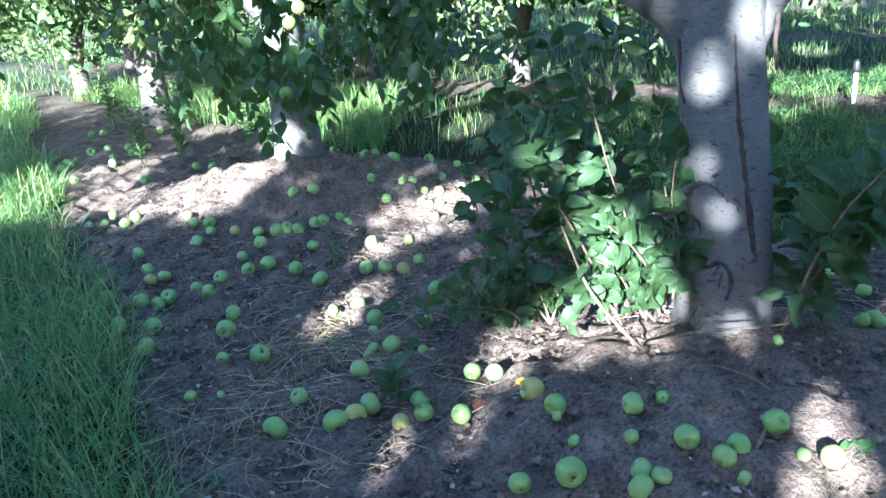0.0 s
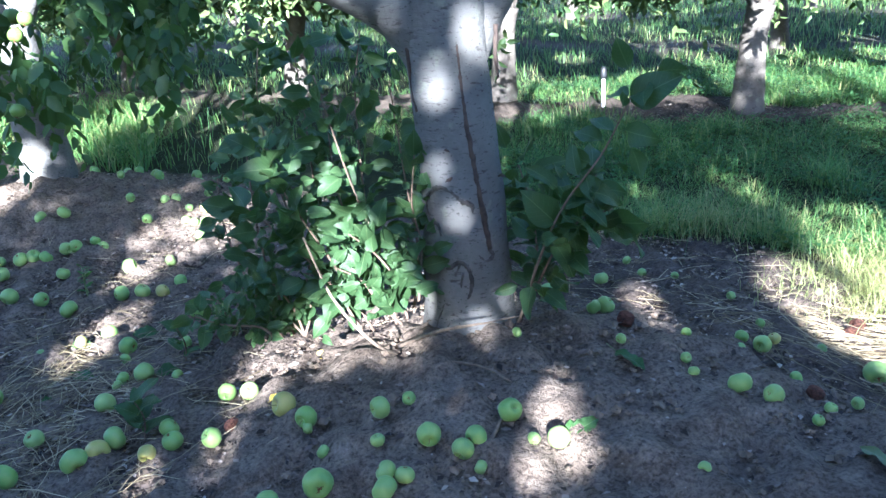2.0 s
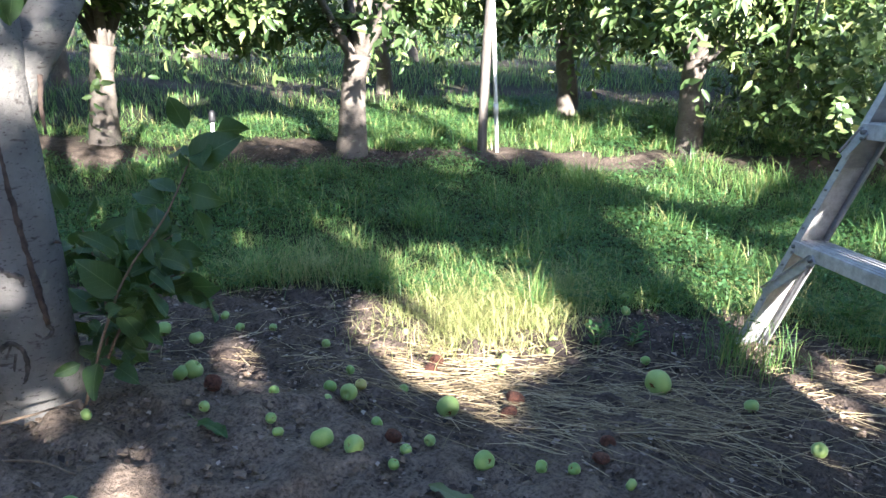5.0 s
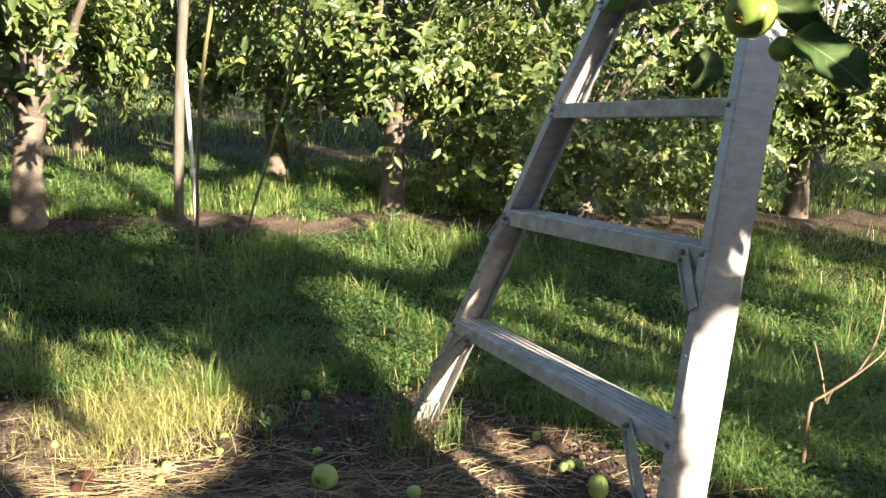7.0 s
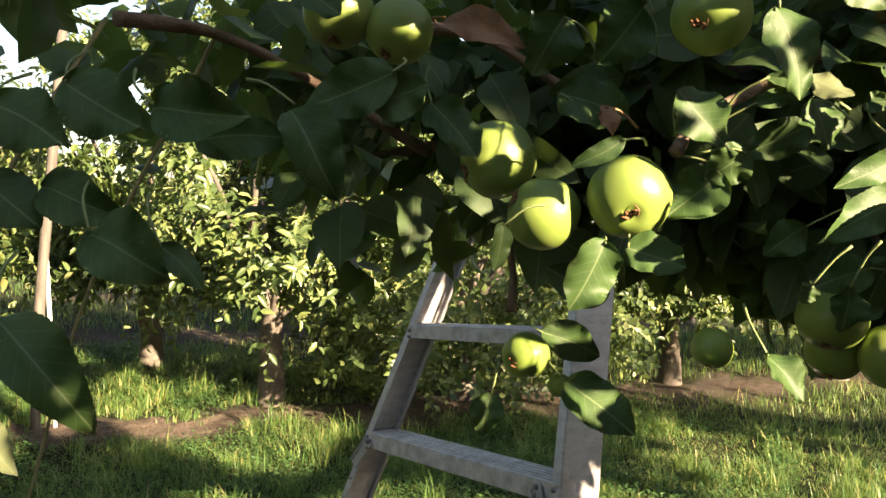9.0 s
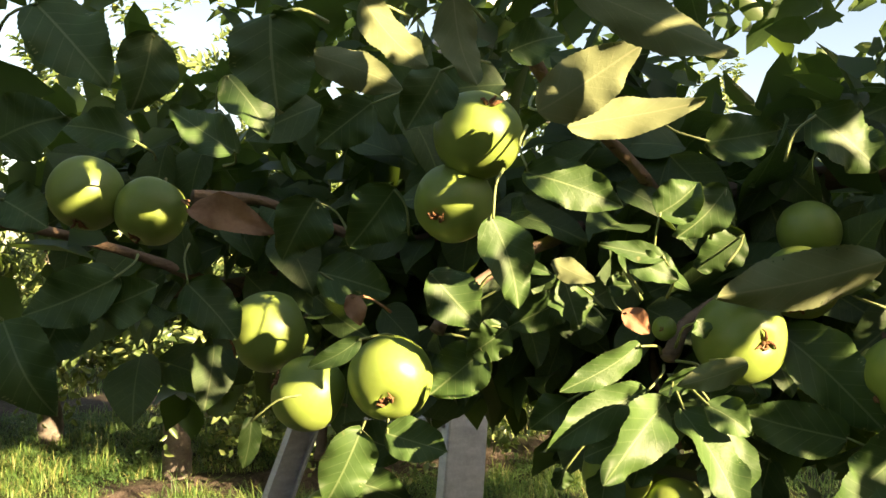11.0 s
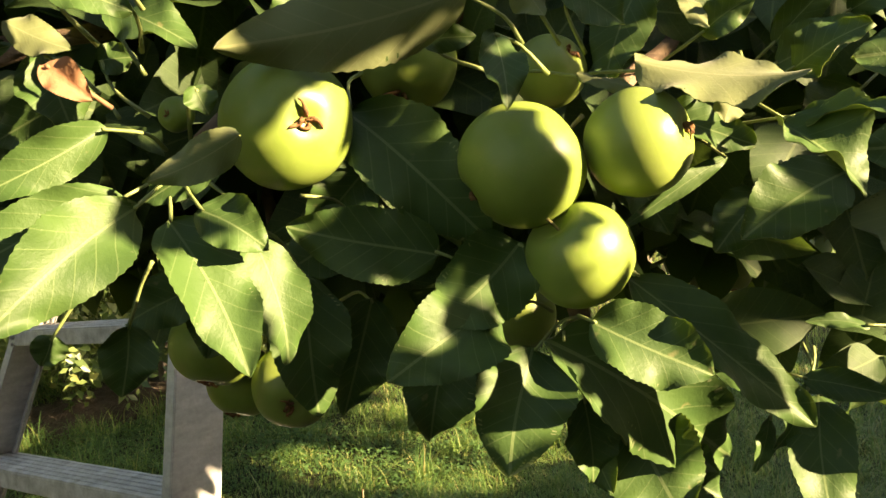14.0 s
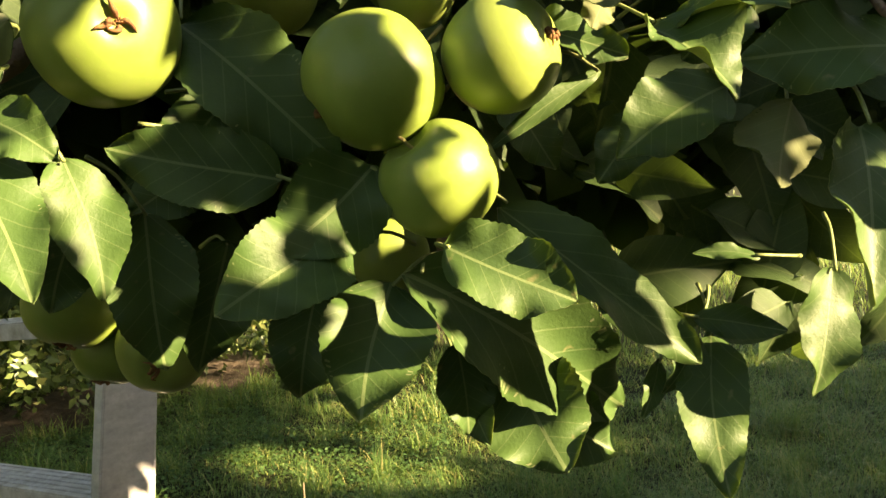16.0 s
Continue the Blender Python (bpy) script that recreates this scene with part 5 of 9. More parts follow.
def calyx_shape(g, deep=0.86):
    """Five withered sepals, narrow, crooked and curled over one another, round a dry tuft."""
    pieces = []
    for k in range(5):
        az = 6.28 * k / 5 + g.uniform(-0.4, 0.4)
        out, long = g.uniform(0.05, 0.17), g.uniform(0.06, 0.13)
        pts = [np.array([0.06 * np.cos(az), 0.06 * np.sin(az), deep - 0.03])]
        for j in range(1, 5):
            az += g.normal(0, 0.35)
            pts.append(np.array([np.cos(az), np.sin(az), 0]) * (0.06 + out * j / 2.4) + np.array([0, 0, deep + long * np.sin(0.62 * j) + g.normal(0, 0.012)]))
        v, q, t = tube(spline(pts, 2), (0.034, 0.042, 0.036, 0.024, 0.010), 5)
        pieces.append((v, q, t))
    for k in range(7):
        az, r = g.uniform(0, 6.28), g.uniform(0.01, 0.05)
        foot = np.array([r * np.cos(az), r * np.sin(az), deep - 0.02])
        v, q, t = tube([foot, foot + np.array([g.normal(0, 0.03), g.normal(0, 0.03), g.uniform(0.05, 0.10)])], (0.016, 0.009), 4)
        pieces.append((v, q, t))
    return joined(pieces)


def stalk_shape(g, long=0.8):
    b = g.normal(size=2) * 0.12
    return tube(spline([(0, 0, -0.55), (b[0] * 0.4, b[1] * 0.4, -0.9), (b[0], b[1], -0.6 - long)], 3), (0.035, 0.03, 0.045), 6)


def apple_kind(seed, mat, label, name="fallen_apple", group="fallen green apples", stalk=True, fine=1):
    g = np.random.default_rng(seed)
    ob = thing(name, label, "apple", group=group)
    v, q = apple_shape(seed, 14 * fine, 20 * fine) if fine > 1 else apple_shape(seed, 18, 24, g.uniform(0.84, 1.0), 0.035, (0.24, 0.30, 0.46))
    part("flesh", mesh_of("flesh", v, [q], mat), ob)
    v, q, t = calyx_shape(g, 0.87 if fine > 1 else 0.66)
    part("calyx", mesh_of("calyx", v, [q, t], SEPAL), ob, "dry brown calyx")
    if stalk:
        v, q, t = stalk_shape(g, g.uniform(0.3, 0.7))
        part("stalk", mesh_of("stalk", v, [q, t], STEM), ob)
    return ob


USED = set()


def put_copy(kind, m):
    """The kind itself the first time, then copies of it."""
    if kind.name in USED:
        ob = copy_thing(kind, m)
    else:
        USED.add(kind.name)
        ob = kind
    ob.matrix_world = m
    return ob


HANG = [apple_kind(300 + k, APPLE, "unripe green apple hanging among leaves on the branch", "hanging_apple", "green apples on the branch", True, 3) for k in range(4)]
hang_count = [0]


def hang_apple(at, r, calyx):
    q = Vector(calyx).to_track_quat("Z", "Y")
    k = hang_count[0]
    hang_count[0] += 1
    put_copy(HANG[k % 4], Matrix.Translation(at) @ q.to_matrix().to_4x4() @ pose(0, 0, 0, 0, 0, 77 * k) @ Matrix.Diagonal((r, r, r * 1.0, 1)))


# ---------------------------------------------------------------- the laden branch
BRANCH = part("branch", tube_mesh("branch", spline([(2.72, -1.62, 0.95), (2.5, -1.35, 1.35), (2.0, -0.95, 1.58), (1.66, -0.6, 1.52), (1.47, -0.3, 1.44), (1.41, -0.02, 1.40), (1.41, 0.25, 1.34), (1.43, 0.45, 1.31)], 8),
                                  (0.05, 0.03, 0.018, 0.012, 0.010, 0.008, 0.005), TWIG, 10, 0.06), TREE3, "brown fruiting branch")
BACK = pose(2.75, -1.75, 0.02).inverted()
BRANCH.matrix_parent_inverse = BACK
NODES = []


def spur(*pts, thick=1.0):
    """A side twig of the branch; leaves and fruit stalks gather at its end."""
    part("twig", tube_mesh("twig", spline(pts, 6), tuple(thick * k for k in (0.0065, 0.0045, 0.004, 0.0055)), TWIG, 8, 0.10, len(NODES)), BRANCH)
    NODES.append(np.array(pts[-1], float))


spur((1.42, -0.32, 1.42), (1.33, -0.24, 1.37), (1.255, -0.155, 1.325), (1.215, -0.135, 1.295))
spur((1.45, -0.36, 1.43), (1.36, -0.36, 1.36), (1.30, -0.33, 1.33), (1.265, -0.315, 1.305))
spur((1.40, -0.2, 1.41), (1.33, -0.27, 1.31), (1.28, -0.30, 1.24), (1.265, -0.30, 1.215))
spur((1.36, -0.05, 1.385), (1.29, -0.02, 1.36), (1.23, 0.01, 1.33), (1.21, 0.02, 1.305))
spur((1.38, -0.12, 1.40), (1.30, -0.10, 1.43), (1.22, -0.06, 1.47), (1.19, -0.05, 1.485))
spur((1.37, 0.12, 1.36), (1.31, 0.15, 1.38), (1.24, 0.18, 1.40), (1.19, 0.21, 1.40))
spur((1.5, -0.45, 1.46), (1.42, -0.47, 1.40), (1.36, -0.46, 1.37), (1.33, -0.45, 1.36), thick=0.6)
spur((1.52, -0.48, 1.47), (1.42, -0.52, 1.38), (1.37, -0.52, 1.33), (1.34, -0.52, 1.31), thick=0.6)
spur((1.40, 0.22, 1.335), (1.40, 0.22, 1.27), (1.38, 0.20, 1.2), (1.365, 0.195, 1.165))
spur((1.38, 0.3, 1.32), (1.25, 0.33, 1.36), (1.1, 0.33, 1.38), (1.0, 0.33, 1.37))
for pts in ([(1.0, 0.34, 1.37), (0.93, 0.345, 1.25), (0.885, 0.352, 1.08), (0.882, 0.358, 0.93)], [(1.1, 0.34, 1.38), (1.03, 0.38, 1.2), (0.985, 0.385, 1.05), (0.93, 0.368, 0.955)]):
    part("twig", tube_mesh("twig", spline(pts, 6), (0.0018, 0.0014, 0.001), STEM, 6), BRANCH, "thin bare twig hanging down")
spur((1.4, -0.1, 1.40), (1.40, -0.1, 1.3), (1.37, -0.12, 1.24), (1.35, -0.13, 1.21))


def leaf_mesh(base, tip, width, face, bend=0.25, fold=0.18, dead=False, node=None):
    """A toothed leaf with an upper and a lower side, bent along its length, on its own stalk."""
    g = np.random.default_rng(int(abs(base[0] * 7919 + tip[1] * 104729 + width * 1e5)) % 100003)
    b, e = np.array(base), np.array(tip)
    long = np.linalg.norm(e - b)
    x = (e - b) / long
    n = np.array(face, float)
    n = unit(n - x * (n @ x))
    y = np.cross(n, x)
    rows, cols = 41, 9
    t = np.linspace(0, 1, rows)
    half = 0.5 * width * (np.sin(np.pi * t**0.80) ** 0.62) * (1 - 0.22 * t**3)
    half[0], half[-1] = 0.0006, 0.0003
    tooth = 1 + np.where(np.arange(rows) % 2 == 1, 0.024, -0.012) * (t > 0.1)
    u = np.linspace(-1, 1, cols)
    ph = g.uniform(0, 6.28, 3)
    side = np.repeat(half[:, None], cols, 1) * u[None]
    side[:, [0, -1]] *= tooth[:, None]
    lift = fold * np.abs(side) * (1 + 0.4 * np.sin(5 * t[:, None] + ph[0])) - bend * long * (t[:, None] - 0.5) ** 2 * 0.9
    lift = lift + 0.12 * width * u[None] ** 2 * np.sin(9 * t[:, None] + ph[1] + 1.2 * u[None]) + 0.05 * width * np.abs(u[None]) ** 3 * np.sin(23 * t[:, None] + ph[2] + 2.0 * u[None]) + 0.05 * width * u[None] * np.sin(6 * t[:, None] + ph[2])
    if g.uniform() < 0.4:
        lift = lift + 0.4 * np.abs(side) * np.clip(u[None] * g.choice([-1, 1]) - 0.25, 0, 1)
    sway = 0.05 * long * np.sin(np.pi * t[:, None]) * g.uniform(-1, 1)
    twist = (t[:, None] - 0.3) * g.uniform(-0.5, 0.5)
    side, lift = side * np.cos(twist) - lift * np.sin(twist), side * np.sin(twist) + lift * np.cos(twist)
    v = b + x * (t[:, None, None] * long) + y * (side + sway)[..., None] + n * lift[..., None]
    v = v.reshape(-1, 3)
    i = (np.arange(rows - 1)[:, None] * cols + np.arange(cols - 1)[None]).ravel()
    q = np.stack([i, i + cols, i + cols + 1, i + 1], -1)
    low = v - n * 0.0004
    if node is None:
        node = NODES[int(np.argmin([np.linalg.norm(k - b) for k in NODES]))]
    to = node - b
    far = np.linalg.norm(to)
    to = to / (far + 1e-9) * min(far, 0.034)
    st = spline([b + x * 0.002, b + to * 0.5 - x * 0.004, b + to], 3)
    sv, sq, stri = tube(st, (0.0008, 0.0008, 0.0011), 5)
    m = len(v)
    mats = [LEAF_DEAD, LEAF_DEAD, LEAF_DEAD] if dead else [LEAF_TOP, LEAF_UNDER, PETIOLE]
    me = mesh_of("leaf", np.vstack([v, low, sv]), [q[:, ::-1], q + m, sq + 2 * m, stri + 2 * m], mats, True, [0] * len(q) + [1] * len(q) + [2] * (len(sq) + len(stri)))
    uvs = me.uv_layers.new(name="UVMap")
    flat = np.stack([np.repeat(0.5 + 0.5 * (half / (half.max() + 1e-9))[:, None] * u[None], 1, 0), np.repeat(t[:, None], cols, 1)], -1).reshape(-1, 2)
    flat = np.vstack([flat, flat, np.zeros((len(sv), 2))]).astype(np.float32)
    vi = np.zeros(len(me.loops), np.int32)
    me.loops.foreach_get("vertex_index", vi)
    uvs.data.foreach_set("uv", flat[vi].ravel())
    return me


def hero_leaf(base, tip, width, face, bend=0.25, fold=0.18, dead=False, node=None):
    """A leaf of the laden branch."""
    me = leaf_mesh(base, tip, width, face, bend, fold, dead, None if node is None else np.array(node))
    return part("leaf", me, BRANCH, "withered brown leaf") if dead else part("leaf", me, BRANCH)


hang_apple((1.221, -0.176, 1.309), 0.0292, (-0.79, -0.61, -0.03))
hang_apple((1.242, -0.276, 1.287), 0.0286, (-0.25, 0.82, -0.51))
hang_apple((1.247, -0.326, 1.295), 0.0246, (-0.41, -0.88, 0.25))
hang_apple((1.239, -0.300, 1.247), 0.0241, (0.38, -0.54, -0.75))
hang_apple((1.288, -0.271, 1.212), 0.0190, (-0.39, 0.44, -0.80))
hang_apple((1.303, -0.216, 1.343), 0.0263, (-0.62, 0.05, -0.79))
hang_apple((1.291, -0.289, 1.332), 0.0185, (-0.58, -0.65, 0.49))
hang_apple((1.328, -0.223, 1.380), 0.0222, (-0.53, -0.16, -0.83))
hang_apple((1.344, -0.086, 1.189), 0.0282, (-0.40, 0.11, -0.91))
hang_apple((1.372, -0.089, 1.157), 0.0237, (-0.39, 0.10, -0.91))
hang_apple((1.352, -0.131, 1.160), 0.0266, (-0.93, -0.14, -0.33))
hang_apple((1.488, -0.418, 1.204), 0.0138, (-0.37, -0.02, -0.93))
hang_apple((1.212, -0.012, 1.172), 0.0145, (-0.38, 0.12, -0.92))
hang_apple((1.210, -0.133, 1.314), 0.0077, (-0.98, 0.20, -0.09))
hang_apple((1.197, 0.048, 1.274), 0.0300, (-0.84, -0.27, -0.47))
hang_apple((1.189, 0.107, 1.260), 0.0268, (-0.56, 0.74, 0.38))
hang_apple((1.207, 0.151, 1.300), 0.0306, (-0.57, 0.73, -0.36))
hang_apple((1.172, -0.021, 1.434), 0.0289, (-0.59, -0.44, 0.67))
hang_apple((1.177, -0.004, 1.392), 0.0263, (-0.87, 0.18, -0.46))
hang_apple((1.139, 0.205, 1.386), 0.0243, (-0.49, 0.17, -0.85))
hang_apple((1.122, 0.246, 1.398), 0.0261, (-0.42, -0.10, -0.90))
hang_apple((1.317, 0.160, 1.133), 0.0213, (-0.90, 0.40, -0.19))
hang_apple((1.338, 0.135, 1.106), 0.0113, (0.06, -0.83, -0.56))
hang_apple((1.547, -0.415, 1.214), 0.0147, (-0.54, -0.00, -0.84))
hero_leaf((1.167, -0.147, 1.273), (1.151, -0.182, 1.217), 0.031, (-0.74, -0.46, 0.50), 0.22, 0.18)
hero_leaf((1.199, -0.168, 1.262), (1.196, -0.182, 1.210), 0.028, (-0.80, -0.56, 0.20), 0.30, 0.18)
hero_leaf((1.164, -0.160, 1.276), (1.166, -0.185, 1.260), 0.021, (-0.87, -0.30, 0.39), 0.30, 0.18)
hero_leaf((1.157, -0.141, 1.278), (1.105, -0.115, 1.240), 0.031, (-0.59, -0.74, 0.31), 0.20, 0.18)
hero_leaf((1.171, -0.129, 1.281), (1.126, -0.078, 1.249), 0.026, (-0.79, -0.60, 0.13), 0.30, 0.18)
hero_leaf((1.168, -0.125, 1.307), (1.140, -0.083, 1.281), 0.019, (-0.84, -0.54, 0.03), 0.34, 0.18)
hero_leaf((1.224, -0.066, 1.345), (1.223, -0.078, 1.310), 0.033, (-0.73, -0.64, 0.24), 0.18, 0.18)
hero_leaf((1.180, -0.160, 1.291), (1.176, -0.133, 1.278), 0.015, (-0.98, -0.20, -0.07), 0.18, 0.18)
hero_leaf((1.182, -0.154, 1.322), (1.182, -0.159, 1.311), 0.014, (-0.81, -0.51, 0.29), 0.28, 0.18)
hero_leaf((1.233, -0.201, 1.316), (1.235, -0.262, 1.255), 0.044, (-0.90, -0.33, 0.30), 0.34, 0.18, node=(1.260, -0.202, 1.333))
hero_leaf((1.227, -0.240, 1.251), (1.211, -0.177, 1.265), 0.034, (-0.92, -0.30, 0.26), 0.30, 0.18)
hero_leaf((1.237, -0.275, 1.254), (1.214, -0.240, 1.222), 0.041, (-0.90, -0.37, 0.22), 0.18, 0.18)
hero_leaf((1.228, -0.265, 1.229), (1.192, -0.223, 1.204), 0.039, (-0.81, -0.49, 0.33), 0.28, 0.18)
hero_leaf((1.238, -0.280, 1.207), (1.212, -0.268, 1.157), 0.044, (-0.86, -0.37, 0.35), 0.20, 0.18)
hero_leaf((1.212, -0.303, 1.223), (1.206, -0.351, 1.202), 0.032, (-0.90, -0.07, 0.43), 0.18, 0.18)
hero_leaf((1.230, -0.291, 1.212), (1.307, -0.384, 1.128), 0.055, (-0.72, -0.69, 0.10), 0.28, 0.18)
hero_leaf((1.247, -0.326, 1.326), (1.219, -0.390, 1.315), 0.0344, (0.71, 0.55, -0.43), 0.30, 0.25, node=(1.274, -0.302, 1.328))
hero_leaf((1.256, -0.301, 1.326), (1.249, -0.328, 1.317), 0.009, (0.74, 0.53, -0.41), 0.20, 0.30, node=(1.280, -0.277, 1.332))
hero_leaf((1.261, -0.339, 1.309), (1.250, -0.377, 1.293), 0.024, (-0.86, -0.35, 0.36), 0.25, 0.18, node=(1.285, -0.316, 1.316))
hero_leaf((1.250, -0.369, 1.316), (1.245, -0.362, 1.302), 0.015, (0.94, 0.32, -0.09), 0.25, 0.18, node=(1.276, -0.376, 1.335))
hero_leaf((1.238, -0.384, 1.303), (1.213, -0.411, 1.273), 0.034, (-0.81, -0.43, 0.39), 0.35, 0.55, node=(1.268, -0.369, 1.317))
hero_leaf((1.240, -0.388, 1.303), (1.209, -0.425, 1.304), 0.014, (-0.73, -0.20, 0.65), 0.30, 0.40, node=(1.273, -0.367, 1.301))
hero_leaf((1.256, -0.489, 1.322), (1.263, -0.421, 1.330), 0.047, (-0.85, 0.08, 0.51), 0.30, 0.15, node=(1.272, -0.511, 1.317))
hero_leaf((1.248, -0.485, 1.291), (1.254, -0.421, 1.289), 0.040, (-0.89, 0.09, 0.44), 0.30, 0.15, node=(1.263, -0.508, 1.290))
hero_leaf((1.275, -0.398, 1.326), (1.255, -0.425, 1.343), 0.024, (-0.91, 0.15, 0.38), 0.25, 0.18, node=(1.305, -0.378, 1.314))
hero_leaf((1.274, -0.358, 1.344), (1.264, -0.380, 1.358), 0.018, (-0.85, -0.39, 0.36), 0.30, 0.35, node=(1.301, -0.337, 1.330))
hero_leaf((1.274, -0.347, 1.367), (1.266, -0.360, 1.344), 0.011, (0.90, 0.40, -0.18), 0.30, 0.30, node=(1.299, -0.334, 1.385))
hero_leaf((1.257, -0.417, 1.281), (1.248, -0.371, 1.253), 0.037, (-0.89, 0.19, 0.42), 0.40, 0.30, node=(1.279, -0.435, 1.292))
hero_leaf((1.262, -0.442, 1.270), (1.248, -0.432, 1.236), 0.033, (0.88, 0.31, -0.37), 0.25, 0.30, node=(1.289, -0.446, 1.289))
hero_leaf((1.229, -0.460, 1.261), (1.187, -0.446, 1.201), 0.039, (-0.81, -0.31, 0.50), 0.35, 0.25, node=(1.260, -0.463, 1.279))
hero_leaf((1.250, -0.325, 1.237), (1.248, -0.406, 1.169), 0.031, (-0.80, -0.29, 0.52), 0.30, 0.30, node=(1.268, -0.305, 1.251))
hero_leaf((1.291, -0.325, 1.160), (1.264, -0.347, 1.116), 0.054, (-0.94, 0.19, 0.29), 0.25, 0.18, node=(1.321, -0.314, 1.177))
hero_leaf((1.279, -0.302, 1.158), (1.264, -0.314, 1.129), 0.021, (-0.94, 0.19, 0.29), 0.25, 0.18, node=(1.308, -0.292, 1.176))
hero_leaf((1.291, -0.417, 1.171), (1.251, -0.414, 1.109), 0.031, (-0.88, 0.09, 0.46), 0.30, 0.25, node=(1.322, -0.417, 1.190))
hero_leaf((1.288, -0.410, 1.171), (1.277, -0.393, 1.146), 0.017, (-0.79, -0.52, 0.32), 0.25, 0.18, node=(1.315, -0.421, 1.188))
hero_leaf((1.287, -0.393, 1.160), (1.275, -0.383, 1.136), 0.012, (-0.79, -0.52, 0.32), 0.25, 0.18, node=(1.314, -0.400, 1.179))
hero_leaf((1.274, -0.465, 1.201), (1.257, -0.452, 1.149), 0.027, (-0.94, -0.19, 0.28), 0.30, 0.30, node=(1.299, -0.469, 1.222))
hero_leaf((1.275, -0.434, 1.207), (1.277, -0.406, 1.209), 0.008, (-0.73, -0.42, 0.55), 0.25, 0.18, node=(1.291, -0.456, 1.204))
hero_leaf((1.292, -0.409, 1.178), (1.276, -0.445, 1.173), 0.016, (-0.91, 0.18, 0.38), 0.25, 0.18, node=(1.319, -0.386, 1.179))
hero_leaf((1.295, -0.367, 1.189), (1.289, -0.410, 1.165), 0.024, (-0.91, 0.18, 0.38), 0.25, 0.18, node=(1.316, -0.344, 1.199))
hero_leaf((1.277, -0.480, 1.342), (1.274, -0.452, 1.354), 0.018, (-0.87, -0.37, 0.34), 0.25, 0.18, node=(1.296, -0.501, 1.331))
hero_leaf((1.271, -0.477, 1.339), (1.270, -0.452, 1.334), 0.010, (-0.74, -0.57, 0.37), 0.25, 0.18, node=(1.289, -0.499, 1.341))
hero_leaf((1.296, -0.396, 1.331), (1.277, -0.431, 1.348), 0.025, (-0.94, 0.19, 0.27), 0.25, 0.18, node=(1.325, -0.374, 1.321))
hero_leaf((1.302, -0.397, 1.341), (1.285, -0.424, 1.370), 0.017, (-0.98, 0.10, 0.18), 0.25, 0.18, node=(1.330, -0.380, 1.323))
hero_leaf((1.292, -0.428, 1.353), (1.271, -0.453, 1.369), 0.016, (-0.87, -0.37, 0.34), 0.25, 0.18, node=(1.323, -0.409, 1.341))
hero_leaf((1.288, -0.334, 1.375), (1.282, -0.314, 1.323), 0.030, (-0.92, 0.18, 0.36), 0.25, 0.18, node=(1.308, -0.340, 1.396))
hero_leaf((1.294, -0.355, 1.374), (1.288, -0.373, 1.353), 0.016, (-0.92, -0.19, 0.36), 0.25, 0.18, node=(1.316, -0.337, 1.391))
hero_leaf((1.296, -0.437, 1.318), (1.293, -0.407, 1.294), 0.032, (-0.92, 0.28, 0.27), 0.25, 0.18, node=(1.316, -0.455, 1.331))
hero_leaf((1.299, -0.393, 1.269), (1.289, -0.368, 1.242), 0.029, (-0.92, 0.28, 0.27), 0.25, 0.18, node=(1.324, -0.407, 1.284))
hang_apple((1.274, -0.491, 1.351), 0.0125, (-0.4, 0.1, -0.9))
hero_leaf((1.256, -0.367, 1.288), (1.248, -0.319, 1.256), 0.009, (-0.99, -0.12, 0.10), 0.30, 0.18)
hero_leaf((1.219, -0.267, 1.342), (1.201, -0.273, 1.310), 0.019, (-0.78, -0.36, 0.50), 0.18, 0.18)
hero_leaf((1.235, -0.234, 1.342), (1.238, -0.258, 1.343), 0.013, (-0.99, -0.13, 0.03), 0.30, 0.18)
hero_leaf((1.244, -0.295, 1.366), (1.246, -0.322, 1.346), 0.025, (-0.97, -0.17, 0.16), 0.28, 0.18)
hero_leaf((1.268, -0.302, 1.174), (1.265, -0.306, 1.133), 0.028, (-0.92, -0.37, 0.11), 0.18, 0.18)
hero_leaf((1.288, -0.327, 1.137), (1.292, -0.372, 1.115), 0.040, (-0.86, -0.28, 0.42), 0.18, 0.18)
hero_leaf((1.258, -0.170, 1.239), (1.252, -0.175, 1.169), 0.039, (-0.83, -0.55, 0.10), 0.18, 0.18)
hero_leaf((1.280, -0.198, 1.223), (1.273, -0.182, 1.163), 0.037, (-0.90, -0.44, -0.00), 0.18, 0.18)
hero_leaf((1.227, -0.095, 1.221), (1.223, -0.091, 1.188), 0.026, (-0.77, -0.63, 0.02), 0.18, 0.18)
hero_leaf((1.204, -0.072, 1.221), (1.202, -0.067, 1.208), 0.016, (-0.81, -0.57, -0.12), 0.28, 0.18)
hero_leaf((1.147, -0.050, 1.181), (1.147, -0.073, 1.155), 0.023, (-0.64, -0.57, 0.51), 0.28, 0.18)
hero_leaf((1.191, -0.038, 1.354), (1.194, -0.065, 1.347), 0.010, (-0.96, -0.16, 0.24), 0.28, 0.18)
hero_leaf((1.199, -0.031, 1.338), (1.204, -0.064, 1.345), 0.013, (-0.98, -0.16, -0.09), 0.18, 0.18)
hero_leaf((1.211, -0.105, 1.362), (1.194, -0.150, 1.340), 0.024, (-0.83, 0.04, 0.55), 0.18, 0.18)
hero_leaf((1.217, -0.095, 1.339), (1.219, -0.112, 1.340), 0.015, (-0.99, -0.13, 0.03), 0.18, 0.18)
hero_leaf((1.302, -0.232, 1.194), (1.296, -0.222, 1.143), 0.038, (-0.92, -0.40, 0.03), 0.18, 0.18)
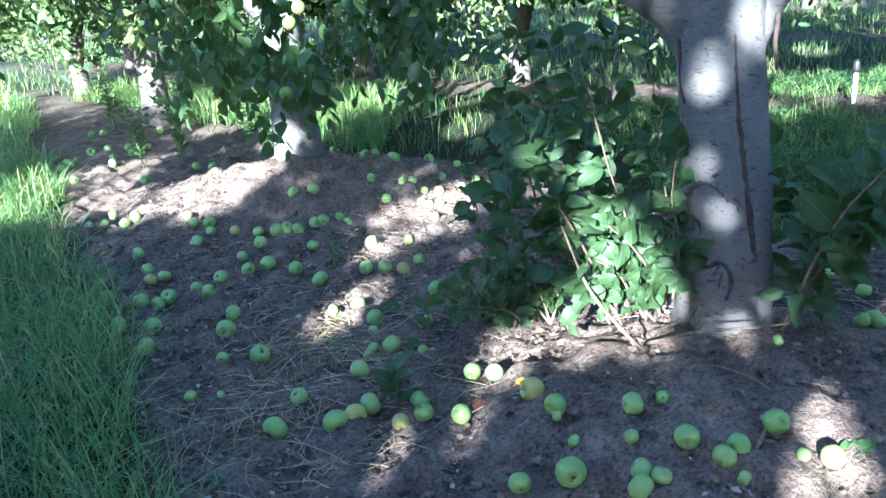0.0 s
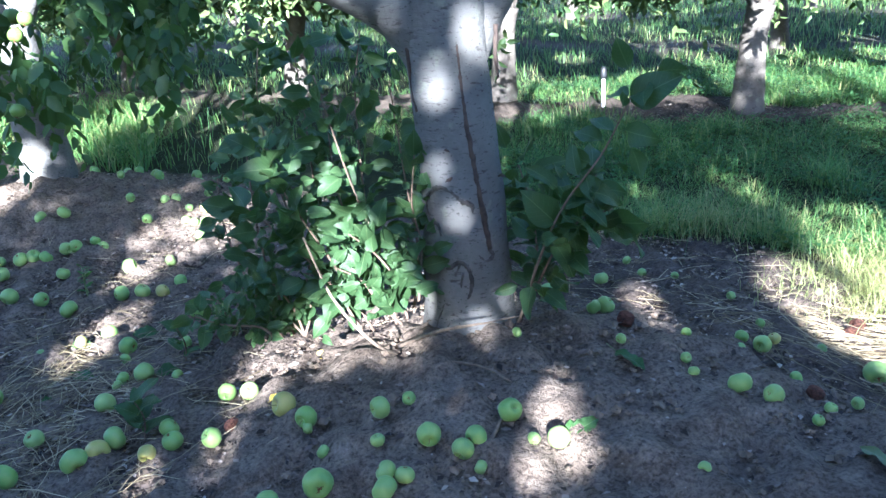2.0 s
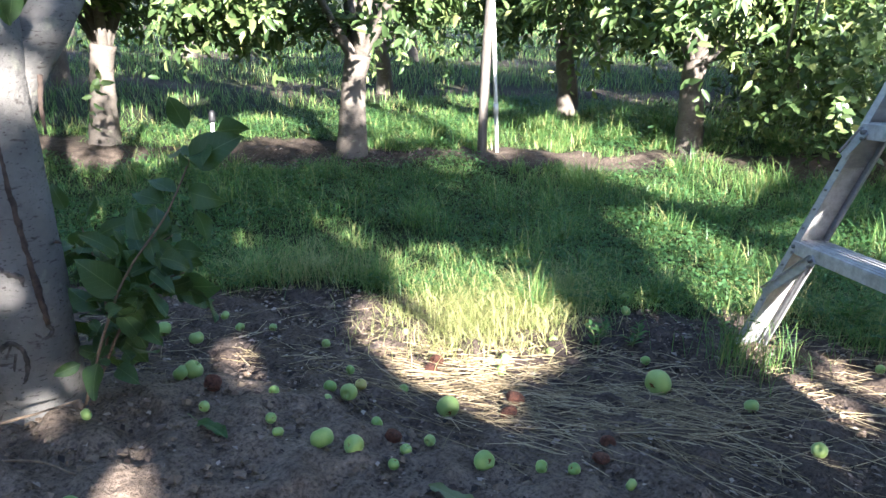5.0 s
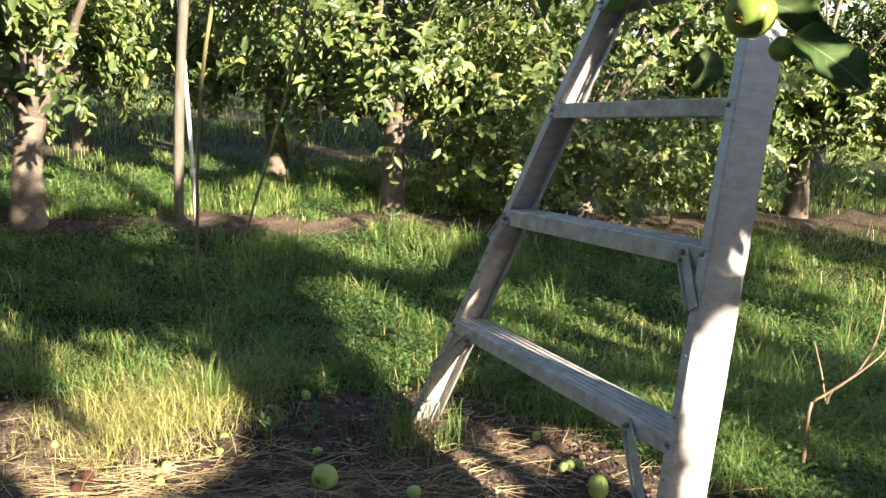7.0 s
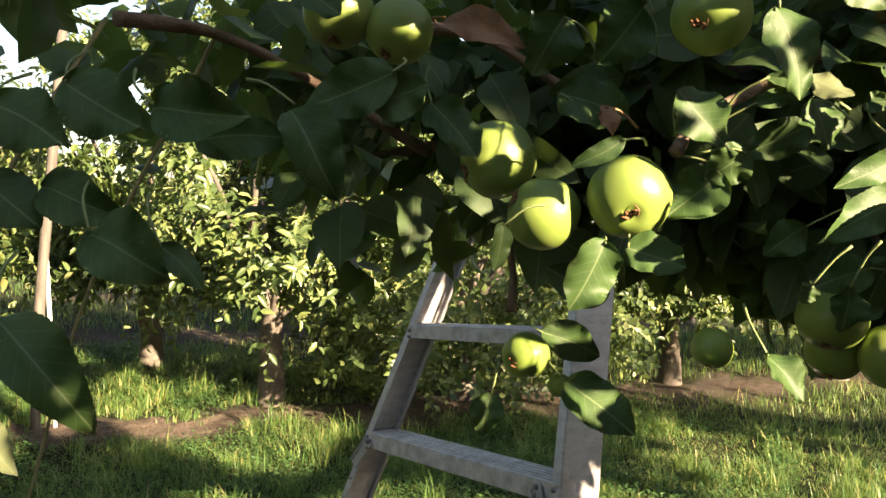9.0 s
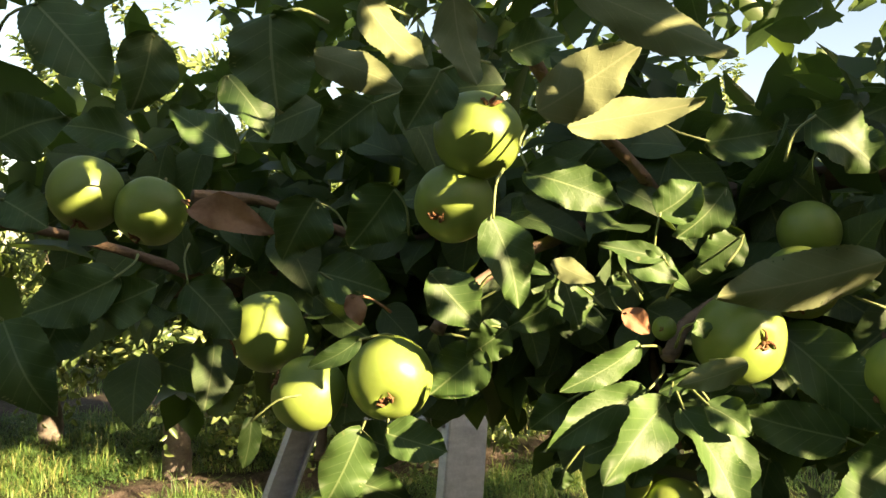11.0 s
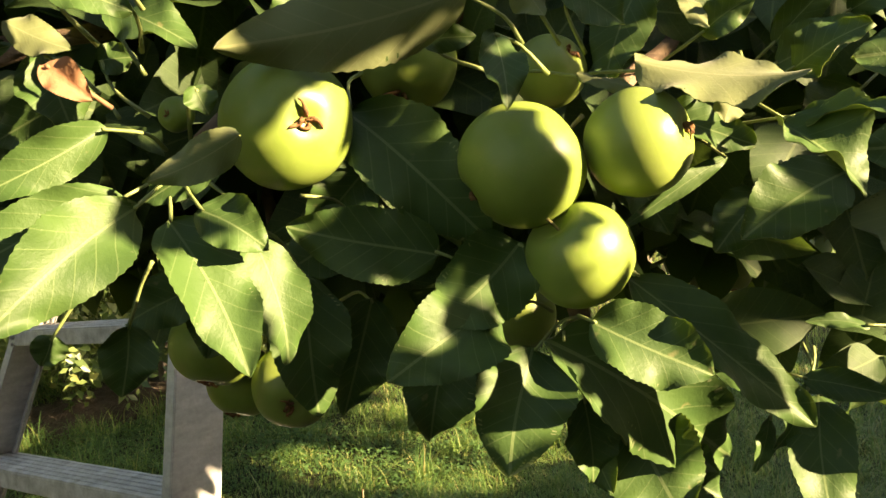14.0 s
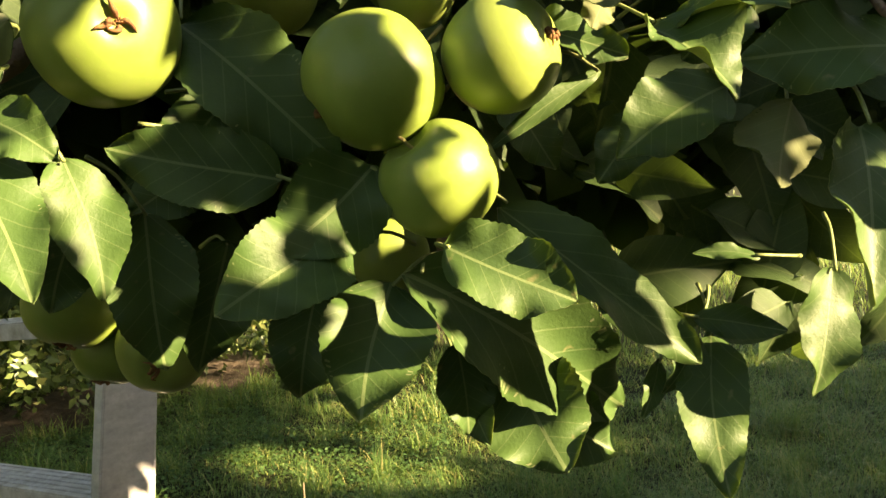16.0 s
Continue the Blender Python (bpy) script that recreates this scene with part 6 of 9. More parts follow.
hero_leaf((1.292, -0.122, 1.238), (1.286, -0.105, 1.191), 0.038, (-0.86, -0.51, -0.06), 0.18, 0.18)
hero_leaf((1.322, -0.247, 1.176), (1.314, -0.206, 1.144), 0.037, (-0.99, -0.12, 0.09), 0.18, 0.18)
hero_leaf((1.283, -0.190, 1.266), (1.276, -0.153, 1.237), 0.034, (-0.97, -0.23, -0.05), 0.18, 0.18)
hero_leaf((1.322, -0.329, 1.287), (1.321, -0.351, 1.248), 0.029, (-0.94, -0.30, 0.19), 0.18, 0.18)
hero_leaf((1.270, -0.110, 1.232), (1.264, -0.073, 1.215), 0.028, (-0.99, -0.16, 0.01), 0.18, 0.18)
hero_leaf((1.247, -0.066, 1.259), (1.242, -0.039, 1.237), 0.026, (-0.93, -0.33, -0.16), 0.18, 0.18)
hero_leaf((1.226, -0.027, 1.309), (1.221, 0.001, 1.288), 0.031, (-0.90, -0.36, -0.24), 0.18, 0.18)
hero_leaf((1.253, -0.064, 1.329), (1.246, -0.020, 1.307), 0.029, (-0.95, -0.25, -0.18), 0.18, 0.18)
hero_leaf((1.292, -0.180, 1.376), (1.286, -0.149, 1.350), 0.034, (-0.93, -0.34, -0.17), 0.18, 0.18)
hero_leaf((1.306, -0.193, 1.290), (1.298, -0.160, 1.253), 0.035, (-0.95, -0.31, -0.09), 0.18, 0.18)
hero_leaf((1.154, -0.182, 1.301), (1.158, -0.145, 1.286), 0.016, (0.99, -0.05, 0.16), 0.20, 0.18)
hero_leaf((1.219, -0.256, 1.358), (1.185, -0.161, 1.336), 0.036, (0.94, 0.34, 0.01), 0.18, 0.18)
hero_leaf((1.205, -0.062, 1.355), (1.207, -0.090, 1.342), 0.016, (0.92, 0.23, -0.33), 0.18, 0.18)
hero_leaf((1.242, -0.277, 1.367), (1.242, -0.287, 1.350), 0.016, (0.94, 0.29, -0.19), 0.30, 0.18)
hero_leaf((0.991, 0.155, 1.482), (1.005, 0.120, 1.440), 0.040, (-0.73, -0.63, 0.28), 0.18, 0.18)
hero_leaf((1.002, 0.192, 1.415), (1.015, 0.158, 1.428), 0.037, (-0.90, -0.39, -0.17), 0.28, 0.18)
hero_leaf((1.030, 0.114, 1.473), (1.027, 0.124, 1.431), 0.033, (-0.63, -0.76, -0.13), 0.28, 0.18)
hero_leaf((1.003, 0.025, 1.467), (1.006, 0.021, 1.420), 0.043, (-0.70, -0.71, 0.03), 0.18, 0.18)
hero_leaf((1.144, -0.059, 1.408), (1.165, -0.114, 1.388), 0.030, (-0.91, -0.39, 0.13), 0.30, 0.18)
hero_leaf((1.172, -0.132, 1.383), (1.180, -0.155, 1.403), 0.028, (-0.94, -0.33, 0.00), 0.28, 0.18)
hero_leaf((1.165, 0.054, 1.243), (1.158, 0.075, 1.194), 0.039, (-0.85, -0.52, -0.10), 0.30, 0.18, node=(1.20, 0.07, 1.24))
hero_leaf((1.181, 0.045, 1.239), (1.196, 0.005, 1.227), 0.030, (-0.83, -0.43, 0.36), 0.18, 0.18)
hero_leaf((1.130, 0.115, 1.252), (1.129, 0.120, 1.219), 0.015, (-0.72, -0.69, -0.08), 0.20, 0.18)
hero_leaf((1.123, 0.035, 1.307), (1.112, 0.066, 1.289), 0.014, (-0.94, -0.34, 0.01), 0.30, 0.18)
hero_leaf((1.079, 0.217, 1.330), (1.073, 0.236, 1.286), 0.039, (-0.68, -0.71, -0.21), 0.28, 0.18)
hero_leaf((1.021, 0.209, 1.386), (1.030, 0.184, 1.370), 0.030, (-0.77, -0.53, 0.37), 0.30, 0.18)
hero_leaf((1.062, 0.164, 1.342), (1.043, 0.218, 1.318), 0.035, (-0.93, -0.37, -0.07), 0.28, 0.18)
hero_leaf((1.116, -0.048, 1.380), (1.123, -0.063, 1.328), 0.030, (-0.81, -0.58, 0.07), 0.28, 0.18)
hero_leaf((1.143, -0.118, 1.359), (1.153, -0.146, 1.346), 0.017, (-0.89, -0.42, 0.17), 0.30, 0.18)
hero_leaf((1.150, -0.139, 1.358), (1.137, -0.104, 1.365), 0.013, (-0.91, -0.38, 0.16), 0.18, 0.18)
hero_leaf((1.104, 0.112, 1.419), (1.089, 0.151, 1.446), 0.028, (-0.83, -0.50, 0.26), 0.18, 0.18)
hero_leaf((1.083, 0.170, 1.425), (1.067, 0.212, 1.434), 0.028, (-0.91, -0.38, 0.18), 0.18, 0.18)
hero_leaf((1.162, 0.089, 1.395), (1.155, 0.109, 1.353), 0.041, (-0.79, -0.59, -0.16), 0.18, 0.18)
hero_leaf((1.180, 0.039, 1.403), (1.170, 0.067, 1.362), 0.041, (-0.85, -0.51, -0.15), 0.18, 0.18)
hero_leaf((1.147, -0.005, 1.472), (1.140, 0.015, 1.434), 0.035, (-0.82, -0.56, -0.14), 0.18, 0.18)
hero_leaf((1.151, 0.184, 1.337), (1.165, 0.151, 1.298), 0.039, (-0.71, -0.64, 0.31), 0.18, 0.18)
hero_leaf((1.183, 0.099, 1.346), (1.201, 0.051, 1.331), 0.039, (-0.88, -0.41, 0.26), 0.18, 0.18)
hero_leaf((1.189, 0.017, 1.347), (1.202, -0.015, 1.310), 0.038, (-0.80, -0.56, 0.21), 0.18, 0.18)
hero_leaf((1.225, -0.011, 1.293), (1.212, 0.025, 1.261), 0.039, (-0.94, -0.33, 0.00), 0.18, 0.18)
hero_leaf((1.120, 0.132, 1.472), (1.131, 0.105, 1.433), 0.033, (-0.76, -0.61, 0.22), 0.18, 0.18)
hero_leaf((1.153, 0.044, 1.455), (1.141, 0.078, 1.426), 0.033, (-0.86, -0.47, -0.18), 0.18, 0.18)
hero_leaf((1.161, -0.043, 1.483), (1.173, -0.076, 1.494), 0.028, (-0.92, -0.37, -0.11), 0.18, 0.18)
hero_leaf((1.216, -0.157, 1.431), (1.232, -0.200, 1.439), 0.032, (-0.94, -0.34, 0.03), 0.18, 0.18)
hero_leaf((1.227, -0.219, 1.448), (1.242, -0.258, 1.414), 0.041, (-0.93, -0.37, 0.01), 0.18, 0.18)
hero_leaf((1.209, -0.170, 1.402), (1.199, -0.141, 1.370), 0.028, (-0.95, -0.33, 0.01), 0.18, 0.18)
hero_leaf((1.079, 0.047, 1.467), (1.097, -0.001, 1.448), 0.023, (0.91, 0.39, -0.11), 0.30, 0.18)
hero_leaf((1.068, 0.011, 1.491), (1.081, -0.021, 1.455), 0.024, (0.85, 0.50, -0.14), 0.30, 0.18)
hero_leaf((1.106, -0.026, 1.502), (1.111, -0.038, 1.451), 0.026, (0.81, 0.58, -0.05), 0.30, 0.18)
hero_leaf((1.102, -0.076, 1.433), (1.120, -0.128, 1.471), 0.033, (0.91, 0.40, 0.10), 0.28, 0.18)
hero_leaf((1.129, -0.086, 1.429), (1.155, -0.157, 1.443), 0.023, (0.94, 0.35, 0.00), 0.34, 0.18)
hero_leaf((1.084, -0.097, 1.491), (1.090, -0.175, 1.450), 0.025, (0.98, 0.14, -0.13), 0.26, 0.18)
hero_leaf((1.122, 0.163, 1.389), (1.142, 0.110, 1.371), 0.024, (-0.87, -0.42, 0.25), 0.60, 0.50, dead=True)
hero_leaf((1.151, 0.057, 1.332), (1.154, 0.050, 1.312), 0.014, (-0.73, -0.67, 0.13), 0.60, 0.50, dead=True)
hero_leaf((1.143, -0.117, 1.328), (1.148, -0.131, 1.315), 0.013, (-0.85, -0.49, 0.17), 0.60, 0.50, dead=True)
hero_leaf((0.927, 0.269, 1.241), (0.944, 0.230, 1.217), 0.039, (-0.76, -0.55, 0.34), 1.05, 0.55)
hero_leaf((0.950, 0.241, 1.233), (0.960, 0.218, 1.210), 0.016, (-0.71, -0.62, 0.34), 0.30, 0.18)
hero_leaf((0.878, 0.271, 1.202), (0.897, 0.224, 1.148), 0.033, (-0.60, -0.70, 0.40), 1.05, 0.55)
hero_leaf((0.930, 0.312, 1.266), (0.950, 0.268, 1.246), 0.032, (-0.81, -0.50, 0.30), 1.05, 0.55)
hero_leaf((0.966, 0.268, 1.311), (0.989, 0.219, 1.306), 0.039, (-0.90, -0.44, 0.07), 1.05, 0.55)
hero_leaf((1.026, 0.212, 1.319), (1.036, 0.184, 1.263), 0.038, (-0.72, -0.66, 0.21), 1.05, 0.55)
hero_leaf((1.366, 0.164, 1.149), (1.391, 0.111, 1.127), 0.039, (-0.84, -0.49, 0.25), 0.18, 0.18)
hero_leaf((1.302, 0.119, 1.118), (1.307, 0.057, 1.079), 0.047, (-0.85, -0.33, 0.41), 0.28, 0.18)
hero_leaf((0.907, 0.319, 1.304), (0.923, 0.283, 1.283), 0.038, (-0.79, -0.53, 0.31), 0.18, 0.18)
hero_leaf((0.945, 0.311, 1.321), (0.964, 0.269, 1.296), 0.041, (-0.80, -0.53, 0.28), 0.18, 0.18)
hero_leaf((0.916, 0.339, 1.265), (0.930, 0.307, 1.239), 0.034, (-0.70, -0.60, 0.38), 0.18, 0.18)
hero_leaf((1.015, 0.279, 1.295), (1.042, 0.223, 1.298), 0.031, (-0.90, -0.44, 0.03), 0.18, 0.18)
hero_leaf((1.293, 0.182, 1.101), (1.287, 0.188, 1.061), 0.030, (-0.82, -0.58, 0.03), 0.18, 0.18)
hero_leaf((1.322, 0.089, 1.192), (1.299, 0.139, 1.214), 0.039, (-0.86, -0.48, 0.20), 0.18, 0.18)
hero_leaf((1.064, 0.181, 1.322), (1.080, 0.150, 1.337), 0.031, (-0.86, -0.50, -0.10), 0.18, 0.18)
hero_leaf((0.860, 0.257, 1.160), (0.867, 0.238, 1.130), 0.016, (0.51, 0.78, -0.36), 0.28, 0.18)
# leaf added out of view to drop its shadow across another leaf
hero_leaf((1.165, -0.545, 1.300), (1.195, -0.566, 1.248), 0.026, (-0.28, -0.88, 0.37), 0.2, 0.15, node=(1.19, -0.55, 1.335))

SHADE_SPRIGS = []


def shade_sprig(x, y, z, r, d=0.55):
    """Unseen leaves added between a place on the branch and the sun."""
    SHADE_SPRIGS.append((x, y, z, r, d))


shade_sprig(1.19, -0.18, 1.345, 0.032)
shade_sprig(1.215, -0.457, 1.245, 0.013)
shade_sprig(1.20, -0.452, 1.22, 0.014)
shade_sprig(1.30, -0.39, 1.19, 0.018)
shade_sprig(1.25, -0.35, 1.23, 0.011)
shade_sprig(1.23, -0.412, 1.30, 0.011)
shade_sprig(1.24, -0.46, 1.28, 0.018)
shade_sprig(1.23, -0.26, 1.24, 0.014)
shade_sprig(1.23, -0.30, 1.19, 0.012)
shade_sprig(1.28, -0.37, 1.17, 0.015)
shade_sprig(1.24, -0.29, 1.21, 0.012)
shade_sprig(1.20, -0.22, 1.21, 0.012)
shade_sprig(1.235, -0.276, 1.289, 0.029, 0.50)
shade_sprig(1.230, -0.233, 1.286, 0.030, 0.50)
shade_sprig(1.230, -0.259, 1.254, 0.016, 0.50)
shade_sprig(1.225, -0.222, 1.255, 0.021, 0.50)
shade_sprig(1.228, -0.256, 1.238, 0.021, 0.50)
shade_sprig(1.224, -0.240, 1.213, 0.022, 0.50)
shade_sprig(1.272, -0.340, 1.164, 0.031, 0.50)
shade_sprig(1.304, -0.366, 1.142, 0.022, 0.50)
shade_sprig(1.250, -0.307, 1.193, 0.014, 0.50)
shade_sprig(1.224, -0.162, 1.327, 0.021, 0.50)
shade_sprig(1.240, -0.311, 1.295, 0.010, 0.50)
shade_sprig(1.232, -0.285, 1.248, 0.011, 0.50)
shade_sprig(1.223, -0.259, 1.183, 0.010, 0.50)
shade_sprig(1.345, -0.108, 1.171, 0.047, 0.60)
shade_sprig(1.273, -0.218, 1.339, 0.026, 0.50)
shade_sprig(1.267, -0.393, 1.262, 0.022, 0.50)
shade_sprig(1.277, -0.425, 1.320, 0.025, 0.50)
shade_sprig(1.245, -0.321, 1.339, 0.024, 0.50)
shade_sprig(1.281, -0.289, 1.331, 0.020, 0.50)
shade_sprig(1.176, -0.148, 1.258, 0.006, 0.50)
shade_sprig(1.177, -0.162, 1.251, 0.007, 0.50)
shade_sprig(1.198, -0.177, 1.236, 0.008, 0.50)
shade_sprig(1.267, -0.313, 1.141, 0.026, 0.50)
shade_sprig(1.283, -0.401, 1.197, 0.023, 0.50)
shade_sprig(1.289, -0.389, 1.177, 0.030, 0.50)
shade_sprig(1.290, -0.421, 1.144, 0.030, 0.50)
shade_sprig(1.269, -0.336, 1.132, 0.023, 0.50)
shade_sprig(1.156, -0.070, 1.262, 0.016, 0.50)
shade_sprig(1.171, -0.092, 1.281, 0.009, 0.50)
shade_sprig(1.242, -0.203, 1.240, 0.022, 0.50)
shade_sprig(1.286, -0.270, 1.194, 0.015, 0.50)
shade_sprig(1.259, -0.354, 1.219, 0.017, 0.50)
shade_sprig(1.237, -0.180, 1.219, 0.017, 0.50)
shade_sprig(1.199, -0.041, 1.325, 0.015, 0.50)
shade_sprig(1.150, -0.033, 1.433, 0.027, 0.50)
shade_sprig(1.156, -0.017, 1.386, 0.017, 0.50)
shade_sprig(1.119, 0.196, 1.393, 0.028, 0.50)
shade_sprig(1.114, 0.239, 1.397, 0.029, 0.50)
shade_sprig(1.006, 0.152, 1.463, 0.032, 0.50)
shade_sprig(1.011, 0.026, 1.451, 0.018, 0.50)
shade_sprig(1.124, 0.068, 1.392, 0.031, 0.50)
shade_sprig(1.142, 0.022, 1.358, 0.031, 0.50)
shade_sprig(1.128, -0.054, 1.358, 0.022, 0.50)
shade_sprig(1.034, 0.106, 1.454, 0.021, 0.50)
shade_sprig(1.067, 0.224, 1.337, 0.031, 0.60)
shade_sprig(1.019, 0.148, 1.426, 0.024, 0.50)
shade_sprig(1.115, -0.056, 1.480, 0.025, 0.50)
shade_sprig(1.107, -0.033, 1.458, 0.022, 0.50)
shade_sprig(1.162, -0.153, 1.462, 0.019, 0.50)
shade_sprig(1.178, -0.136, 1.400, 0.023, 0.50)
shade_sprig(1.207, -0.211, 1.384, 0.040, 0.50)
shade_sprig(1.230, -0.222, 1.483, 0.042, 0.50)
shade_sprig(1.085, 0.026, 1.469, 0.016, 0.50)
shade_sprig(1.184, 0.141, 1.313, 0.012, 0.60)
shade_sprig(1.169, 0.097, 1.254, 0.013, 0.65)
shade_sprig(1.106, 0.119, 1.339, 0.028, 0.55)
shade_sprig(1.111, 0.165, 1.302, 0.033, 0.65)
shade_sprig(1.157, -0.018, 1.320, 0.028, 0.50)
shade_sprig(1.166, -0.038, 1.234, 0.028, 0.60)
shade_sprig(1.119, 0.081, 1.433, 0.021, 0.50)
shade_sprig(1.133, 0.042, 1.437, 0.021, 0.50)
shade_sprig(0.870, 0.256, 1.146, 0.021, 0.80)
shade_sprig(0.896, 0.254, 1.178, 0.027, 0.80)
shade_sprig(0.935, 0.250, 1.232, 0.026, 0.75)
shade_sprig(0.937, 0.300, 1.289, 0.043, 0.75)
shade_sprig(0.995, 0.253, 1.304, 0.036, 0.65)
shade_sprig(1.048, 0.210, 1.299, 0.038, 0.70)
shade_sprig(1.059, 0.181, 1.245, 0.024, 0.75)
shade_sprig(1.138, 0.142, 1.312, 0.042, 0.65)
shade_sprig(1.276, -0.007, 1.145, 0.056, 0.70)
shade_sprig(1.279, -0.051, 1.196, 0.058, 0.65)
shade_sprig(1.290, -0.429, 1.197, 0.018, 0.50)
shade_sprig(1.288, -0.416, 1.185, 0.015, 0.50)
shade_sprig(1.331, -0.460, 1.181, 0.017, 0.50)
shade_sprig(1.284, -0.367, 1.200, 0.014, 0.50)
shade_sprig(1.295, -0.392, 1.176, 0.021, 0.50)
shade_sprig(1.288, -0.460, 1.272, 0.019, 0.50)
shade_sprig(1.294, -0.491, 1.307, 0.019, 0.50)
shade_sprig(1.272, -0.395, 1.258, 0.011, 0.50)
shade_sprig(1.254, -0.211, 1.239, 0.017, 0.50)
shade_sprig(1.256, -0.244, 1.228, 0.017, 0.50)
shade_sprig(1.267, -0.425, 1.294, 0.018, 0.50)
shade_sprig(1.303, -0.475, 1.316, 0.023, 0.50)
shade_sprig(1.298, -0.403, 1.331, 0.023, 0.50)
shade_sprig(1.271, -0.425, 1.217, 0.014, 0.50)
shade_sprig(1.289, -0.383, 1.239, 0.015, 0.50)
shade_sprig(1.303, -0.427, 1.176, 0.020, 0.50)
shade_sprig(1.302, -0.444, 1.152, 0.018, 0.50)
shade_sprig(1.321, -0.433, 1.145, 0.023, 0.50)
shade_sprig(1.312, -0.475, 1.178, 0.015, 0.50)
shade_sprig(1.320, -0.473, 1.156, 0.019, 0.50)
shade_sprig(1.311, -0.413, 1.162, 0.016, 0.50)
shade_sprig(1.312, -0.486, 1.169, 0.013, 0.50)
shade_sprig(1.303, -0.409, 1.194, 0.013, 0.50)
shade_sprig(1.232, -0.462, 1.190, 0.013, 0.50)
shade_sprig(1.257, -0.394, 1.179, 0.018, 0.50)
shade_sprig(1.290, -0.375, 1.159, 0.018, 0.50)
shade_sprig(1.286, -0.360, 1.135, 0.018, 0.50)
shade_sprig(1.260, -0.403, 1.196, 0.018, 0.50)
shade_sprig(1.262, -0.422, 1.201, 0.018, 0.50)
shade_sprig(1.335, -0.460, 1.153, 0.018, 0.50)
shade_sprig(1.318, -0.435, 1.215, 0.018, 0.50)
shade_sprig(1.193, -0.167, 1.312, 0.018, 0.50)
shade_sprig(1.265, -0.417, 1.206, 0.018, 0.50)
shade_sprig(1.314, -0.443, 1.203, 0.018, 0.50)
shade_sprig(1.266, -0.438, 1.198, 0.018, 0.50)
shade_sprig(1.276, -0.452, 1.183, 0.018, 0.50)
shade_sprig(1.286, -0.426, 1.182, 0.018, 0.50)
shade_sprig(1.321, -0.383, 1.206, 0.018, 0.50)
shade_sprig(1.264, -0.410, 1.175, 0.018, 0.50)
shade_sprig(1.149, -0.033, 1.440, 0.018, 0.50)
shade_sprig(1.124, 0.187, 1.379, 0.018, 0.50)
shade_sprig(1.162, 0.108, 1.262, 0.018, 0.65)
shade_sprig(1.226, -0.259, 1.241, 0.018, 0.50)
shade_sprig(1.264, -0.387, 1.206, 0.018, 0.50)
shade_sprig(1.293, -0.413, 1.156, 0.018, 0.50)
shade_sprig(1.289, -0.401, 1.152, 0.018, 0.50)
shade_sprig(1.390, -0.497, 1.135, 0.018, 0.50)
shade_sprig(1.295, -0.428, 1.156, 0.018, 0.50)
shade_sprig(1.260, -0.396, 1.184, 0.018, 0.50)
shade_sprig(1.280, -0.351, 1.145, 0.018, 0.50)
shade_sprig(1.387, -0.481, 1.138, 0.018, 0.50)
shade_sprig(1.268, -0.383, 1.211, 0.018, 0.50)
shade_sprig(1.210, -0.190, 1.270, 0.014, 0.50)
shade_sprig(1.280, -0.360, 1.140, 0.020, 0.50)
shade_sprig(1.220, -0.410, 1.300, 0.014, 0.50)
shade_sprig(1.220, -0.258, 1.240, 0.014, 0.50)
shade_sprig(1.210, -0.240, 1.230, 0.014, 0.50)
shade_sprig(1.270, -0.380, 1.170, 0.020, 0.50)
shade_sprig(1.210, -0.342, 1.200, 0.010, 0.50)
shade_sprig(1.275, -0.345, 1.190, 0.018, 0.50)
shade_sprig(1.290, -0.375, 1.180, 0.018, 0.50)
shade_sprig(1.305, -0.400, 1.165, 0.018, 0.50)
shade_sprig(1.255, -0.320, 1.175, 0.016, 0.50)
shade_sprig(1.285, -0.350, 1.150, 0.018, 0.50)
shade_sprig(1.300, -0.430, 1.150, 0.022, 0.50)
shade_sprig(1.160, -0.040, 1.442, 0.014, 0.50)
shade_sprig(1.160, 0.112, 1.258, 0.012, 0.65)
shade_sprig(1.200, -0.010, 1.340, 0.016, 0.50)


def shade_twigs():
    """Leaves and twigs added out of view on the sunny side, shading the fruit."""
    at, w, u, size = discs(np.random.default_rng(77), SHADE_SPRIGS, 0.03, 6.0, 0.002)
    ok = np.ones(len(at), bool)
    base = np.array([2.75, -1.75, 0.02])
    part("foliage", leaf_cloud("foliage", at[ok] - base, w[ok], u[ok], size[ok], SHOOT_LEAF), TREE3, "added shading leaves on the sunny side")["kind"] = "stuff"
    for pts in ([(2.0, -0.95, 1.58), (1.6, -0.95, 1.62), (1.3, -0.85, 1.60), (1.1, -0.65, 1.52)], [(1.9, -0.95, 1.57), (1.5, -0.85, 1.48), (1.25, -0.75, 1.42)], [(1.66, -0.95, 1.6), (1.3, -0.75, 1.72), (1.1, -0.5, 1.74)]):
        part("twig", tube_mesh("twig", spline(pts, 6), (0.009, 0.006, 0.003), TWIG, 7, 0.06), BRANCH)


shade_twigs()


